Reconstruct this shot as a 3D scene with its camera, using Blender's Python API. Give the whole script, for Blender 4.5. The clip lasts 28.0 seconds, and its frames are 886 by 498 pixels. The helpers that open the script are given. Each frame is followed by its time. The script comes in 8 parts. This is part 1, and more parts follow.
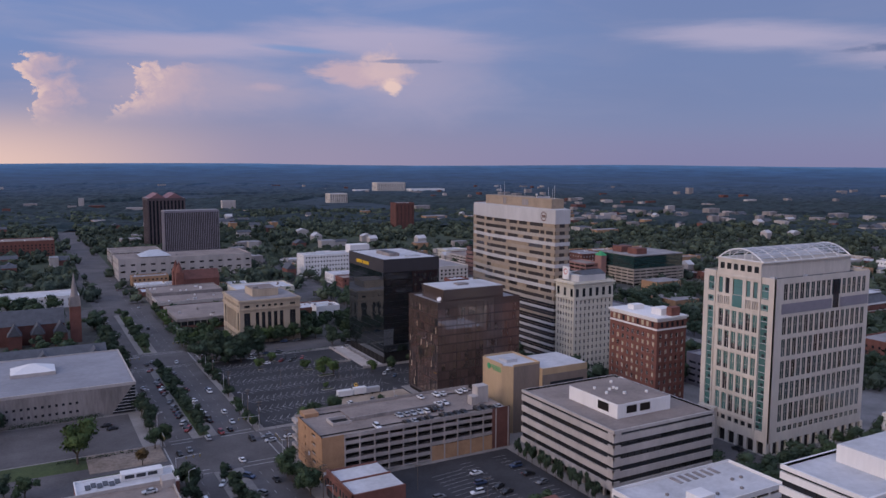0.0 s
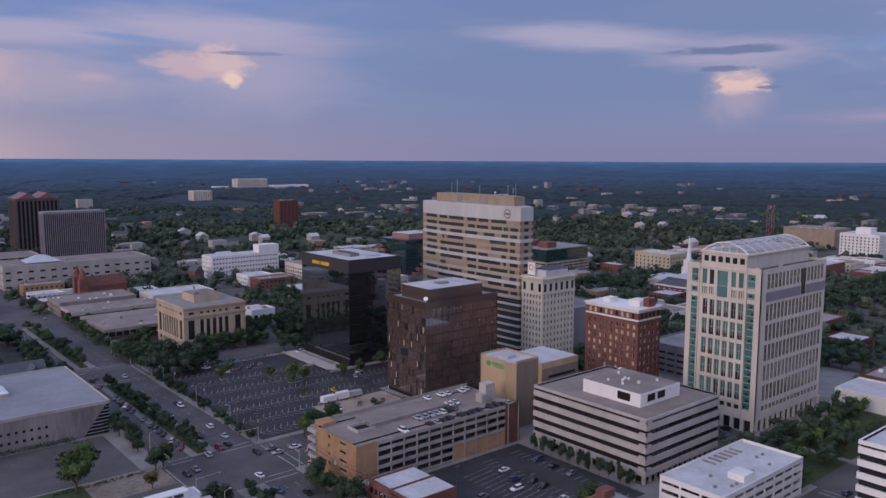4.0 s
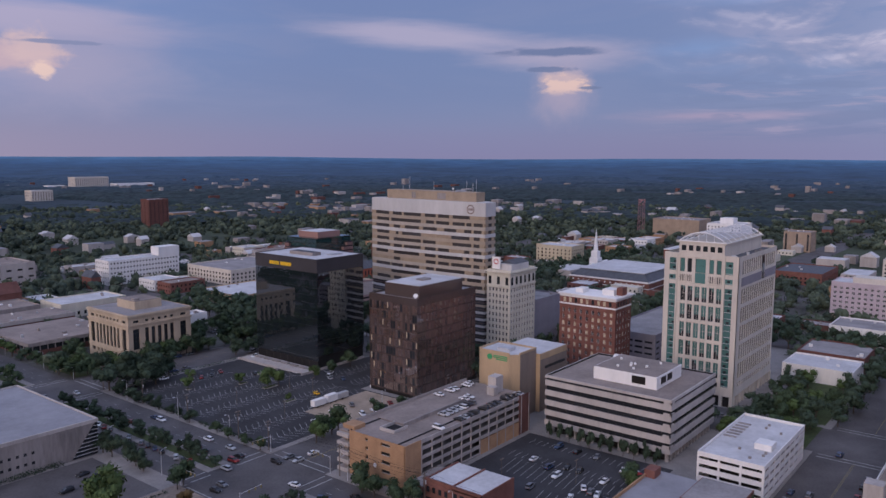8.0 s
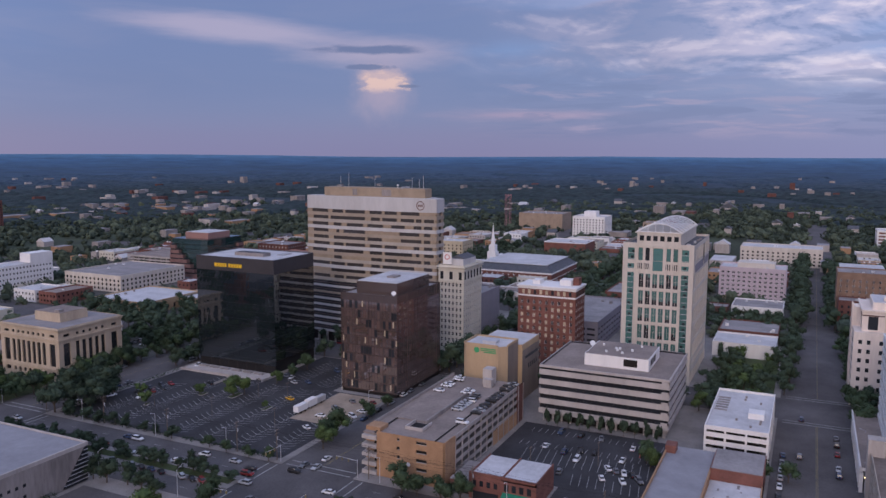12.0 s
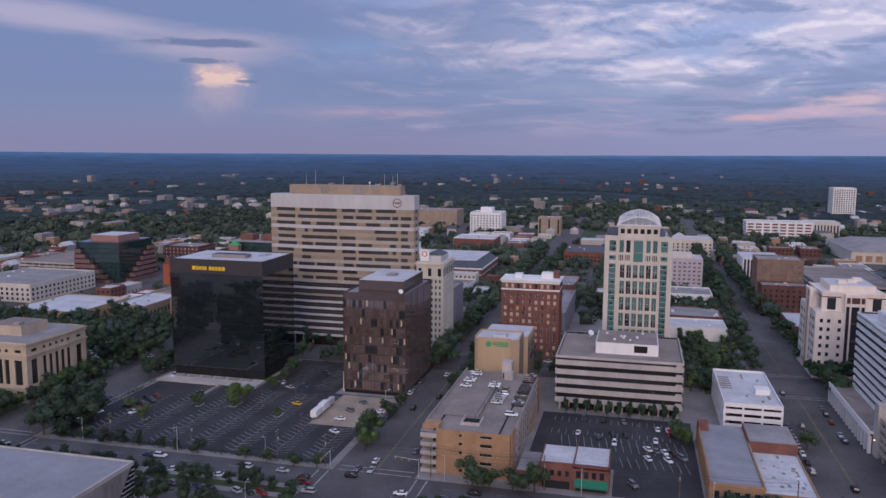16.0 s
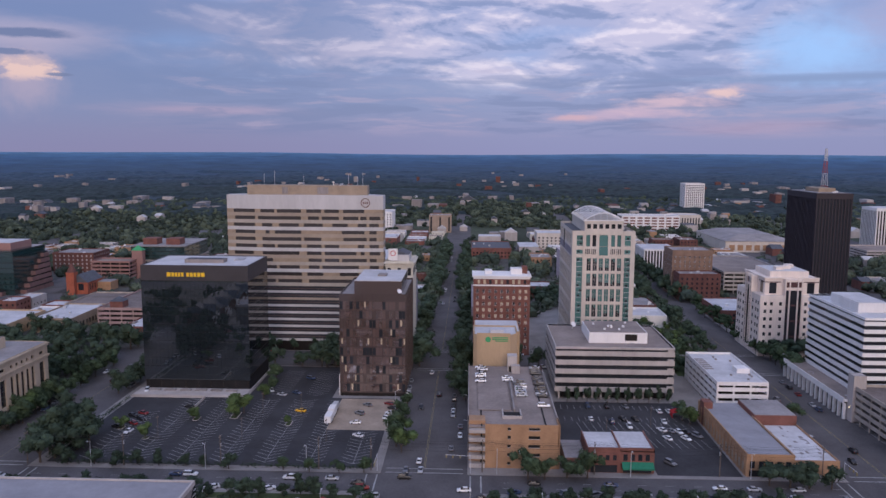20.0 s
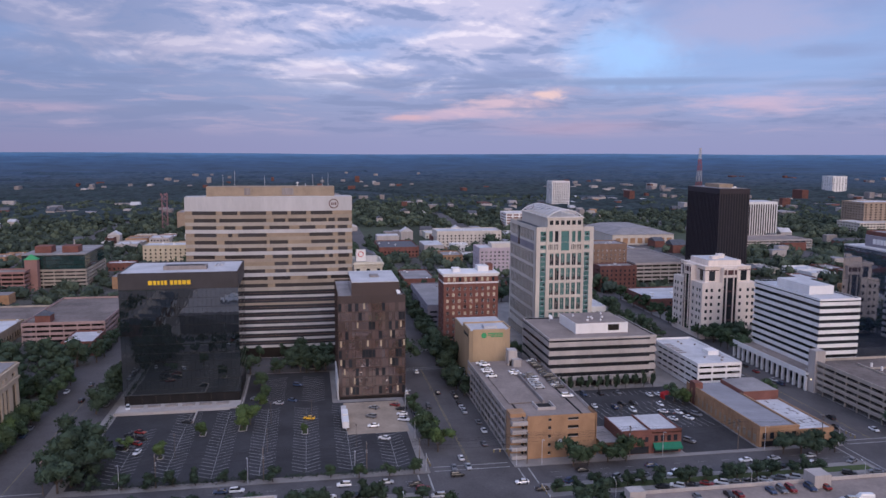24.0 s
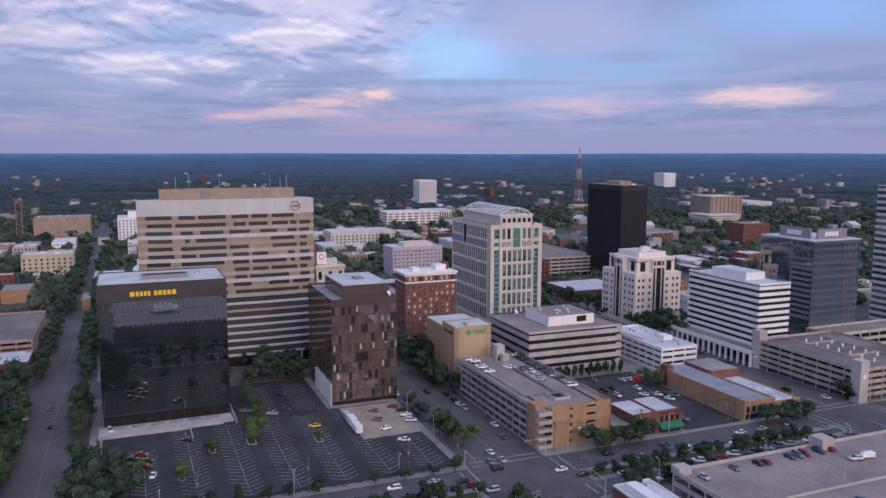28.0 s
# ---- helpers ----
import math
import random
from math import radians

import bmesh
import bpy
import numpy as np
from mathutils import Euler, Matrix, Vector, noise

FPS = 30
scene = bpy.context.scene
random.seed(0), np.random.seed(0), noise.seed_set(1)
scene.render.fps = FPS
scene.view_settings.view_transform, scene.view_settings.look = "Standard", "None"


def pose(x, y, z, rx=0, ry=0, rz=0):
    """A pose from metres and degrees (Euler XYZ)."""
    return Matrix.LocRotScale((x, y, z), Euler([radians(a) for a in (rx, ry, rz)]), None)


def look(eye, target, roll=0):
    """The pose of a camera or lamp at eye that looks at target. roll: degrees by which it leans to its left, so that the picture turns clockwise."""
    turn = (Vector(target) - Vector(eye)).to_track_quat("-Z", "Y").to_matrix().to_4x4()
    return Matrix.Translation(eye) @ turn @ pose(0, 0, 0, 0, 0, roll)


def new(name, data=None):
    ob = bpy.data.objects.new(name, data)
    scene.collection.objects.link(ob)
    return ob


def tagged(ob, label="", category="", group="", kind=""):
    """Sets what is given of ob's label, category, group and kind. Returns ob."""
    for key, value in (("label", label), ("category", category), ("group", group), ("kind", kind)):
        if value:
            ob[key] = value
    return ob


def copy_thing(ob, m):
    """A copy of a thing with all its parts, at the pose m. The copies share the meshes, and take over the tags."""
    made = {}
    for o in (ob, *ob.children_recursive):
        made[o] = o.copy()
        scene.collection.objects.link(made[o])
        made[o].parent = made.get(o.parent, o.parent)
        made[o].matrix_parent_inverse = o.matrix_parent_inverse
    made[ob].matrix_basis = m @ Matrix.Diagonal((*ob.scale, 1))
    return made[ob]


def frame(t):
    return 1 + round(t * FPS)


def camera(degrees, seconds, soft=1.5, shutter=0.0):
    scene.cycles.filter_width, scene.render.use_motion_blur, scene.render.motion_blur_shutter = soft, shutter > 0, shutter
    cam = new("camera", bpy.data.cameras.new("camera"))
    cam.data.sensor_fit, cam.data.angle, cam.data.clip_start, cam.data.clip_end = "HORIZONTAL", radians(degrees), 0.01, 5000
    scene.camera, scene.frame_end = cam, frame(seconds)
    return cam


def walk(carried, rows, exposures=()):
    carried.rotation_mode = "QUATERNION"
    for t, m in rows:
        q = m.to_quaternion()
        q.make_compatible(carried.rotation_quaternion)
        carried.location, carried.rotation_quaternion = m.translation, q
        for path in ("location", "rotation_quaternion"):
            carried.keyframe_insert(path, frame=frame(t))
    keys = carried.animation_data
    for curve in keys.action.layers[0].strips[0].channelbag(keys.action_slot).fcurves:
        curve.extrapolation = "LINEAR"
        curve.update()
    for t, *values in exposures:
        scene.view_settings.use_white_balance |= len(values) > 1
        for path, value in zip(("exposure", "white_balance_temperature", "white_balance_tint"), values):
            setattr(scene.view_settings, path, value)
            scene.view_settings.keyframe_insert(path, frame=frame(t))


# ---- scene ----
cam = camera(59.2, 28.0)
METRES, EYE, TILT, LEAN, TURN = 460.0, 110.0, 0.0, 0.0, -31.4
ROWS = [
    (0.0, 0.032, -0.0004, -0.0014, 2.75, -6.45, -0.19),
    (0.5, 0.016, -0.0002, -0.0008, 1.31, -6.5, -0.18),
    (1.0, 0.0, 0.0, 0.0, 0.02, -6.55, -0.18),
    (1.5, -0.016, 0.0002, 0.0008, -1.21, -6.61, -0.17),
    (2.0, -0.0328, 0.0010, 0.0009, -2.62, -6.65, -0.17),
    (2.5, -0.0496, 0.0021, 0.0011, -4.07, -6.69, -0.16),
    (3.0, -0.0665, 0.0035, 0.0012, -5.6, -6.72, -0.16),
    (3.5, -0.0837, 0.0054, 0.0019, -7.02, -6.75, -0.17),
    (5.5, -0.1548, 0.0172, 0.0024, -12.63, -6.86, -0.18),
    (6.0, -0.1721, 0.021, 0.0022, -14.04, -6.89, -0.17),
    (6.5, -0.1903, 0.0256, 0.0022, -15.58, -6.91, -0.18),
    (7.0, -0.2072, 0.0306, 0.0021, -17.02, -6.94, -0.18),
    (7.5, -0.2244, 0.036, 0.0019, -18.55, -6.96, -0.18),
    (8.0, -0.2421, 0.0422, 0.0014, -20.26, -6.98, -0.18),
    (8.5, -0.2587, 0.0487, 0.0012, -21.97, -7.01, -0.19),
    (9.0, -0.2761, 0.0557, 0.0007, -23.74, -7.04, -0.19),
    (9.5, -0.2928, 0.0629, 0.0003, -25.62, -7.05, -0.2),
    (10.0, -0.3094, 0.0706, -0.0002, -27.17, -7.06, -0.21),
    (10.5, -0.3264, 0.0792, -0.0003, -28.78, -7.07, -0.2),
    (11.0, -0.3426, 0.0878, -0.0004, -30.31, -7.08, -0.2),
    (11.5, -0.3592, 0.0976, -0.0002, -31.85, -7.12, -0.19),
    (12.0, -0.3749, 0.1072, -0.0001, -33.24, -7.13, -0.19),
    (12.5, -0.3903, 0.1171, 0.0005, -34.56, -7.15, -0.19),
    (14.5, -0.4534, 0.1636, 0.0004, -40.44, -7.24, -0.29),
    (15.0, -0.4679, 0.1755, -0.0001, -41.88, -7.23, -0.3),
    (15.5, -0.4829, 0.1884, -0.0007, -43.3, -7.26, -0.29),
    (16.0, -0.4968, 0.2011, -0.0012, -44.61, -7.26, -0.29),
    (16.5, -0.5103, 0.2141, -0.0016, -46.04, -7.28, -0.29),
    (17.0, -0.5242, 0.2279, -0.0022, -47.59, -7.29, -0.3),
    (17.5, -0.537, 0.2414, -0.0021, -49.02, -7.3, -0.31),
    (18.0, -0.5499, 0.2557, -0.0019, -50.55, -7.29, -0.31),
    (18.5, -0.5621, 0.2697, -0.0015, -52.02, -7.31, -0.32),
    (19.0, -0.574, 0.2839, -0.0015, -53.49, -7.31, -0.32),
    (19.5, -0.5861, 0.2992, -0.0015, -55.02, -7.3, -0.32),
    (20.0, -0.5973, 0.3142, -0.0012, -56.49, -7.31, -0.3),
    (20.5, -0.6081, 0.3296, -0.0009, -57.97, -7.32, -0.29),
    (21.0, -0.6191, 0.3461, -0.0009, -59.54, -7.32, -0.29),
    (21.5, -0.629, 0.362, -0.001, -61.02, -7.31, -0.29),
    (23.5, -0.6644, 0.4291, -0.0016, -66.99, -7.28, -0.27),
    (24.0, -0.672, 0.4455, -0.0018, -68.41, -7.29, -0.25),
    (24.5, -0.6795, 0.4632, -0.0018, -69.88, -7.29, -0.23),
    (25.0, -0.6861, 0.4801, -0.0017, -71.3, -7.29, -0.22),
    (25.5, -0.6924, 0.4971, -0.0016, -72.76, -7.29, -0.21),
    (26.0, -0.6986, 0.515, -0.0013, -74.28, -7.3, -0.18),
    (26.5, -0.7041, 0.5322, -0.0012, -75.77, -7.31, -0.17),
    (27.0, -0.7091, 0.5496, -0.0012, -77.34, -7.31, -0.15),
    (27.5, -0.7141, 0.5681, -0.001, -79.02, -7.3, -0.13),
    (28.0, -0.7183, 0.5858, -0.0011, -80.71, -7.3, -0.14),
]
walk(cam, [(t, pose(0, 0, EYE, TILT, LEAN, TURN) @ pose(METRES * x, METRES * y, METRES * z, 90 + pitch, roll, yaw)) for t, x, y, z, yaw, pitch, roll in ROWS],
     ((0.0, 0.16, 6500, 12), (12.0, 0.21, 6500, 12), (20.0, 0.31, 6500, 12), (28.0, 0.46, 6500, 12)))

# ---- sky, sun and exposure ----
world = bpy.data.worlds.new("dusk_sky")
scene.world = world
world.use_nodes = True
wt = world.node_tree
wt.nodes.clear()


def wn(kind, **props):
    n = wt.nodes.new(kind)
    for k, v in props.items():
        if k == "operation":
            n.operation = v
        elif k == "clamp":
            n.use_clamp = v
    return n


def wlink(value, socket):
    if isinstance(value, (int, float)):
        socket.default_value = value
    elif isinstance(value, tuple):
        socket.default_value = value if len(value) == 4 or socket.type == "VECTOR" else (*value, 1)
    else:
        wt.links.new(value, socket)


def wm(op, a, b=0.0, c=0.0, clamp=False):
    n = wn("ShaderNodeMath", operation=op, clamp=clamp)
    for v, s in zip((a, b, c), n.inputs):
        wlink(v, s)
    return n.outputs[0]


def wstep(v, lo, hi):
    n = wn("ShaderNodeMapRange")
    n.interpolation_type = "SMOOTHSTEP"
    wlink(v, n.inputs[0])
    n.inputs[1].default_value, n.inputs[2].default_value = lo, hi
    n.inputs[3].default_value, n.inputs[4].default_value = 0, 1
    return n.outputs[0]


def wmix(f, a, b):
    n = wn("ShaderNodeMix")
    n.data_type = "RGBA"
    wlink(f, n.inputs[0])
    wlink(a, n.inputs[6])
    wlink(b, n.inputs[7])
    return n.outputs[2]


def wnoise(u, v, w, scale, detail=5, rough=0.55, warp=0.0):
    c = wn("ShaderNodeCombineXYZ")
    for val, s in zip((u, v, w), c.inputs):
        wlink(val, s)
    n = wn("ShaderNodeTexNoise")
    wt.links.new(c.outputs[0], n.inputs["Vector"])
    n.inputs["Scale"].default_value, n.inputs["Detail"].default_value = scale, detail
    n.inputs["Roughness"].default_value, n.inputs["Distortion"].default_value = rough, warp
    return n.outputs[0]


coord = wn("ShaderNodeTexCoord")
split = wn("ShaderNodeSeparateXYZ")
wt.links.new(coord.outputs["Generated"], split.inputs[0])
sx, sy, sz = split.outputs
AZ = wm("MULTIPLY", wm("ARCTAN2", sx, sy), 57.29578)          # degrees, 0 along +y, 90 along +x
EL = wm("MULTIPLY", wm("ARCSINE", sz), 57.29578)


def gradient(v, stops, lo, hi):
    n = wn("ShaderNodeValToRGB")
    wlink(wm("DIVIDE", wm("SUBTRACT", v, lo), hi - lo, clamp=True), n.inputs[0])
    ramp = n.color_ramp
    while len(ramp.elements) < len(stops):
        ramp.elements.new(0.5)
    for e, (p, col) in zip(ramp.elements, stops):
        e.position, e.color = (p - lo) / (hi - lo), (*col, 1)
    return n.outputs[0]


SUN_AZ, SUN_EL = 262.0, 9.0
nishita = wn("ShaderNodeTexSky")
nishita.sky_type, nishita.sun_disc = "NISHITA", False
nishita.sun_elevation, nishita.sun_rotation = radians(SUN_EL), radians(SUN_AZ)
nishita.altitude, nishita.dust_density = 100, 1.5

veil = gradient(EL, [(-3, (.17, .18, .27)), (-0.2, (.215, .215, .375)), (1.2, (.200, .215, .385)), (2.8, (.185, .225, .41)), (5.0, (.178, .235, .445)),
                     (9.0, (.17, .24, .47)), (13, (.15, .23, .48)), (24, (.43, .53, .86)), (60, (.64, .76, 1.14))], -3, 60)
# low warm light towards the north end of the view and round the set sun
wide = wm("MULTIPLY", wstep(AZ, 50, 4), wstep(EL, 5.5, -0.5))
veil = wmix(wm("MULTIPLY", wide, 0.65), veil, (.40, .33, .42))
north = wm("MULTIPLY", wstep(AZ, 17, -4), wstep(EL, 5.0, -0.8))
veil = wmix(wm("MULTIPLY", north, 0.85), veil, (.86, .60, .50))
west = wm("MULTIPLY", wstep(wm("COSINE", wm("MULTIPLY", wm("SUBTRACT", AZ, SUN_AZ), 0.0174533)), 0.1, 1.0), wstep(EL, 40, 2))
veil = wmix(wm("MULTIPLY", west, 0.85), veil, (1.30, .98, .88))

# soft uneven haze at two sizes, and coordinates that wander a little for the cloud edges
drift = wnoise(wm("MULTIPLY", AZ, 0.05), wm("MULTIPLY", EL, 0.16), 3.1, 1.0, 4, 0.5, 0.3)
streak = wnoise(wm("MULTIPLY", AZ, 0.10), wm("ADD", wm("MULTIPLY", EL, 0.55), wm("MULTIPLY", AZ, 0.012)), 0.7, 1.0, 6, 0.55, 0.6)
sky = wmix(wm("MULTIPLY", wm("MULTIPLY", wstep(drift, 0.42, 0.66), wstep(EL, 2.0, 7.0)), 0.4), veil, (.15, .25, .52))
sky = wmix(wm("MULTIPLY", wm("MULTIPLY", wstep(streak, 0.42, 0.72), wstep(EL, 1.5, 5.5)), 0.30), sky, (.33, .33, .50))


def cloud(az, el, ra, re, lo, hi, colour, amount, rag=0.9, seed=0.0, flat=0.0, tilt=0.0):
    """A cloud bank about (az, el), ra by re degrees, with a ragged edge; flat: a straight base."""
    global sky
    da = wm("DIVIDE", wm("SUBTRACT", AZ, az), ra)
    de = wm("DIVIDE", wm("SUBTRACT", wm("SUBTRACT", EL, el), wm("MULTIPLY", wm("SUBTRACT", AZ, az), tilt)), re)
    r = wm("SQRT", wm("ADD", wm("MULTIPLY", da, da), wm("MULTIPLY", de, de)))
    n = wnoise(wm("MULTIPLY", AZ, 0.45 / max(0.6, ra / 4)), wm("MULTIPLY", EL, 0.55 / max(0.35, re / 3)), seed, 1.0, 7, 0.6, 0.25)
    m = wm("ADD", wm("SUBTRACT", 1.0, r), wm("MULTIPLY", wm("SUBTRACT", n, 0.5), rag * 2))
    mask = wstep(m, lo, hi)
    if flat:
        mask = wm("MULTIPLY", mask, wstep(EL, flat - 0.35, flat + 0.35))
    sky = wmix(wm("MULTIPLY", mask, amount), sky, colour)


def tower_cloud(az, el_lo, el_hi, width, lean, colour, rim, amount, seed):
    """A thunderhead: a billowed, lit edge towards the set sun that fades into haze on its other side."""
    global sky
    puff = wnoise(wm("MULTIPLY", AZ, 0.55), wm("MULTIPLY", EL, 0.75), seed, 1.0, 4, 0.55, 0.5)
    small = wnoise(wm("MULTIPLY", AZ, 1.6), wm("MULTIPLY", EL, 2.0), seed + 3, 1.0, 5, 0.6, 0.4)
    edge = wm("ADD", wm("MULTIPLY", wm("SUBTRACT", puff, 0.5), 5.0), wm("MULTIPLY", wm("SUBTRACT", small, 0.5), 1.6))
    d = wm("ADD", wm("SUBTRACT", wm("SUBTRACT", AZ, az), wm("MULTIPLY", wm("SUBTRACT", EL, el_lo), lean)), edge)
    top = wm("ADD", wm("SUBTRACT", el_hi, EL), wm("MULTIPLY", edge, 0.35))
    body = wm("MULTIPLY", wm("MULTIPLY", wstep(d, 0.0, 0.35), wstep(d, width, width * 0.25)), wm("MULTIPLY", wstep(top, 0.0, 0.35), wstep(EL, el_lo - 0.6, el_lo + 1.6)))
    sky = wmix(wm("MULTIPLY", body, amount), sky, colour)
    lit = wm("MULTIPLY", wm("MULTIPLY", body, wstep(d, width * 0.42, 0.2)), wstep(wm("ADD", small, wm("MULTIPLY", puff, 0.4)), 0.5, 0.85))
    sky = wmix(wm("MULTIPLY", lit, amount), sky, rim)


ANVIL, PINK, PEACH, SLATE_C = (.40, .36, .52), (.52, .38, .45), (.78, .56, .50), (.165, .20, .37)
# the thunderheads in the north under their anvils
cloud(11, 7.75, 11, 1.1, 0.0, 0.7, ANVIL, 0.85, 0.35, 1.5, 0, 0.02)
cloud(11, 5.0, 15, 3.2, 0.0, 0.9, (.38, .325, .45), 0.85, 0.4, 2.5)
cloud(24.5, 8.4, 12.5, 1.7, 0.0, 0.75, ANVIL, 0.9, 0.35, 9.5, 0, -0.05)
cloud(27.0, 5.6, 9, 4.2, 0.0, 0.9, (.345, .315, .47), 0.8, 0.4, 4.5)
cloud(18.6, 7.75, 4.2, 0.30, 0.0, 0.8, (.17, .27, .52), 0.8, 0.3, 5.5, 0, -0.07)
tower_cloud(1.2, 2.4, 6.9, 3.4, -0.1, PINK, PEACH, 0.85, 2.5)
tower_cloud(6.2, 2.8, 6.6, 6.0, 0.45, (.50, .375, .45), (.72, .52, .49), 0.85, 7.3)
cloud(16.0, 5.1, 1.9, 0.42, 0.0, 0.9, (.47, .36, .46), 0.6, 0.6, 8.5)
cloud(22.6, 6.1, 4.4, 1.05, 0.0, 0.6, PINK, 0.9, 0.75, 11.5, 0, -0.06)
cloud(24.3, 6.4, 2.6, 1.6, 0.0, 0.7, (.60, .44, .47), 0.85, 0.8, 10.5)
cloud(25.0, 5.3, 0.8, 0.8, 0.1, 0.7, PEACH, 0.85, 0.8, 12.5)
cloud(25.8, 7.05, 3.0, 0.16, -0.05, 0.5, (.20, .225, .39), 0.85, 0.7, 15.5)
# a duller stretch of veil
sky = wmix(wm("MULTIPLY", wm("MULTIPLY", wm("MULTIPLY", wstep(AZ, 24, 46), wstep(AZ, 96, 76)), wstep(EL, 0.5, 5.0)), 0.70), sky, (.138, .185, .368))
# the veil that trails to the north-east and the lone lit cloud under its dark lens
cloud(50, 8.3, 11, 1.3, 0.0, 0.8, (.39, .355, .51), 0.85, 0.35, 16.5, 0, -0.06)
cloud(60, 6.9, 8.5, 1.7, 0.0, 0.9, (.38, .34, .49), 0.8, 0.4, 17.5)
cloud(60.2, 4.4, 3.0, 3.0, 0.0, 0.9, (.36, .305, .44), 0.8, 0.4, 18.0)
cloud(60.2, 5.2, 2.3, 1.1, 0.0, 0.7, (.52, .39, .44), 0.9, 0.6, 18.5, 4.25)
cloud(60.2, 4.8, 2.3, 1.0, 0.25, 0.75, (.70, .49, .46), 0.85, 1.3, 19.5, 4.3)
cloud(59.6, 7.15, 5.0, 0.40, -0.05, 0.55, (.120, .155, .315), 0.95, 0.75, 21.5, 0, 0.02)
cloud(59.2, 5.95, 2.1, 0.22, -0.05, 0.5, (.125, .16, .32), 0.9, 0.7, 23.5)
cloud(62.2, 4.65, 0.9, 0.14, -0.05, 0.5, (.13, .165, .32), 0.85, 0.7, 24.5)
cloud(70, 7.2, 6.0, 0.8, 0.0, 1.1, (.155, .26, .52), 0.7, 0.4, 25.5, 0, 0.03)
cloud(71, 2.6, 8.5, 0.55, -0.1, 1.0, (.37, .29, .44), 0.7, 0.5, 27.5)

# brighter air towards the east
sky = wmix(wm("MULTIPLY", wstep(AZ, 66, 100), 0.45), sky, (.275, .315, .54))

# the broken grey-lilac field overhead in the east: long billows, dark below, with lit flecks on their tops
eu, ev = wm("MULTIPLY", AZ, 0.15), wm("ADD", wm("MULTIPLY", EL, 0.46), wm("MULTIPLY", AZ, 0.010))
mottle = wnoise(eu, ev, 11.3, 1.0, 9, 0.56, 0.25)
under = wnoise(eu, wm("ADD", ev, 0.16), 11.3, 1.0, 9, 0.56, 0.25)
flake = wnoise(wm("MULTIPLY", AZ, 0.55), wm("MULTIPLY", EL, 1.5), 17.9, 1.0, 8, 0.6, 0.2)
reach = wstep(AZ, 62, 84)
reach = wm("MULTIPLY", reach, wstep(wm("ADD", wm("SUBTRACT", AZ, wm("MULTIPLY", EL, 0.7)), wm("MULTIPLY", wm("SUBTRACT", mottle, 0.5), 14)), 109, 104))
reach = wm("MULTIPLY", reach, wstep(wm("ADD", EL, wm("MULTIPLY", wm("SUBTRACT", mottle, 0.5), 7)), 4.0, 6.2))
sky = wmix(wm("MULTIPLY", reach, 0.72), sky, wmix(wstep(AZ, 76, 91), (.215, .25, .43), (.36, .39, .61)))
puffs = wm("MULTIPLY", reach, wstep(mottle, 0.43, 0.62))
sky = wmix(wm("MULTIPLY", puffs, 0.80), sky, wmix(wstep(AZ, 76, 91), (.36, .345, .51), (.53, .50, .67)))
tops = wm("MULTIPLY", puffs, wstep(wm("SUBTRACT", mottle, under), 0.0, 0.10))
sky = wmix(wm("MULTIPLY", tops, 0.78), sky, wmix(wstep(AZ, 76, 96), (.48, .45, .60), (.72, .66, .78)))
shade = wm("MULTIPLY", reach, wm("MULTIPLY", wstep(wm("SUBTRACT", under, mottle), 0.0, 0.08), wstep(mottle, 0.60, 0.42)))
sky = wmix(wm("MULTIPLY", shade, 0.75), sky, (.175, .23, .43))
sky = wmix(wm("MULTIPLY", wm("MULTIPLY", reach, wstep(drift, 0.52, 0.63)), 0.55), sky, (.22, .35, .66))
sky = wmix(wm("MULTIPLY", wm("MULTIPLY", wm("MULTIPLY", reach, wstep(AZ, 76, 96)), wm("MULTIPLY", wstep(flake, 0.58, 0.78), wstep(mottle, 0.44, 0.58))), 0.8), sky, (.78, .71, .80))
# thin bars of cloud in the low air
bars_n = wnoise(wm("MULTIPLY", AZ, 0.16), wm("MULTIPLY", EL, 1.35), 41.7, 1.0, 7, 0.58, 0.35)
low_air = wm("MULTIPLY", wm("MULTIPLY", wstep(EL, 0.6, 1.6), wstep(EL, 7.0, 4.0)), wstep(AZ, 64, 74))
sky = wmix(wm("MULTIPLY", wm("MULTIPLY", low_air, wstep(bars_n, 0.50, 0.40)), 0.55), sky, (.150, .195, .375))
sky = wmix(wm("MULTIPLY", wm("MULTIPLY", low_air, wstep(bars_n, 0.52, 0.66)), 0.50), sky, (.36, .315, .475))
# clear blue beyond it, a lilac bank, then blue again
cloud(122, 6.5, 17, 5.5, 0.0, 0.9, (.25, .38, .68), 0.7, 0.4, 39.0)
cloud(113, 6.6, 6.0, 3.6, 0.0, 0.9, (.30, .50, .86), 0.9, 0.5, 39.5)
cloud(120.5, 8.6, 8, 3.0, 0.0, 0.7, (.325, .34, .55), 0.85, 0.6, 45.5)
cloud(126, 6.4, 5, 0.7, 0.0, 0.9, (.21, .265, .48), 0.7, 0.5, 46.5)
cloud(137, 9.0, 9, 3.2, 0.0, 1.0, (.24, .40, .75), 0.85, 0.4, 47.5)
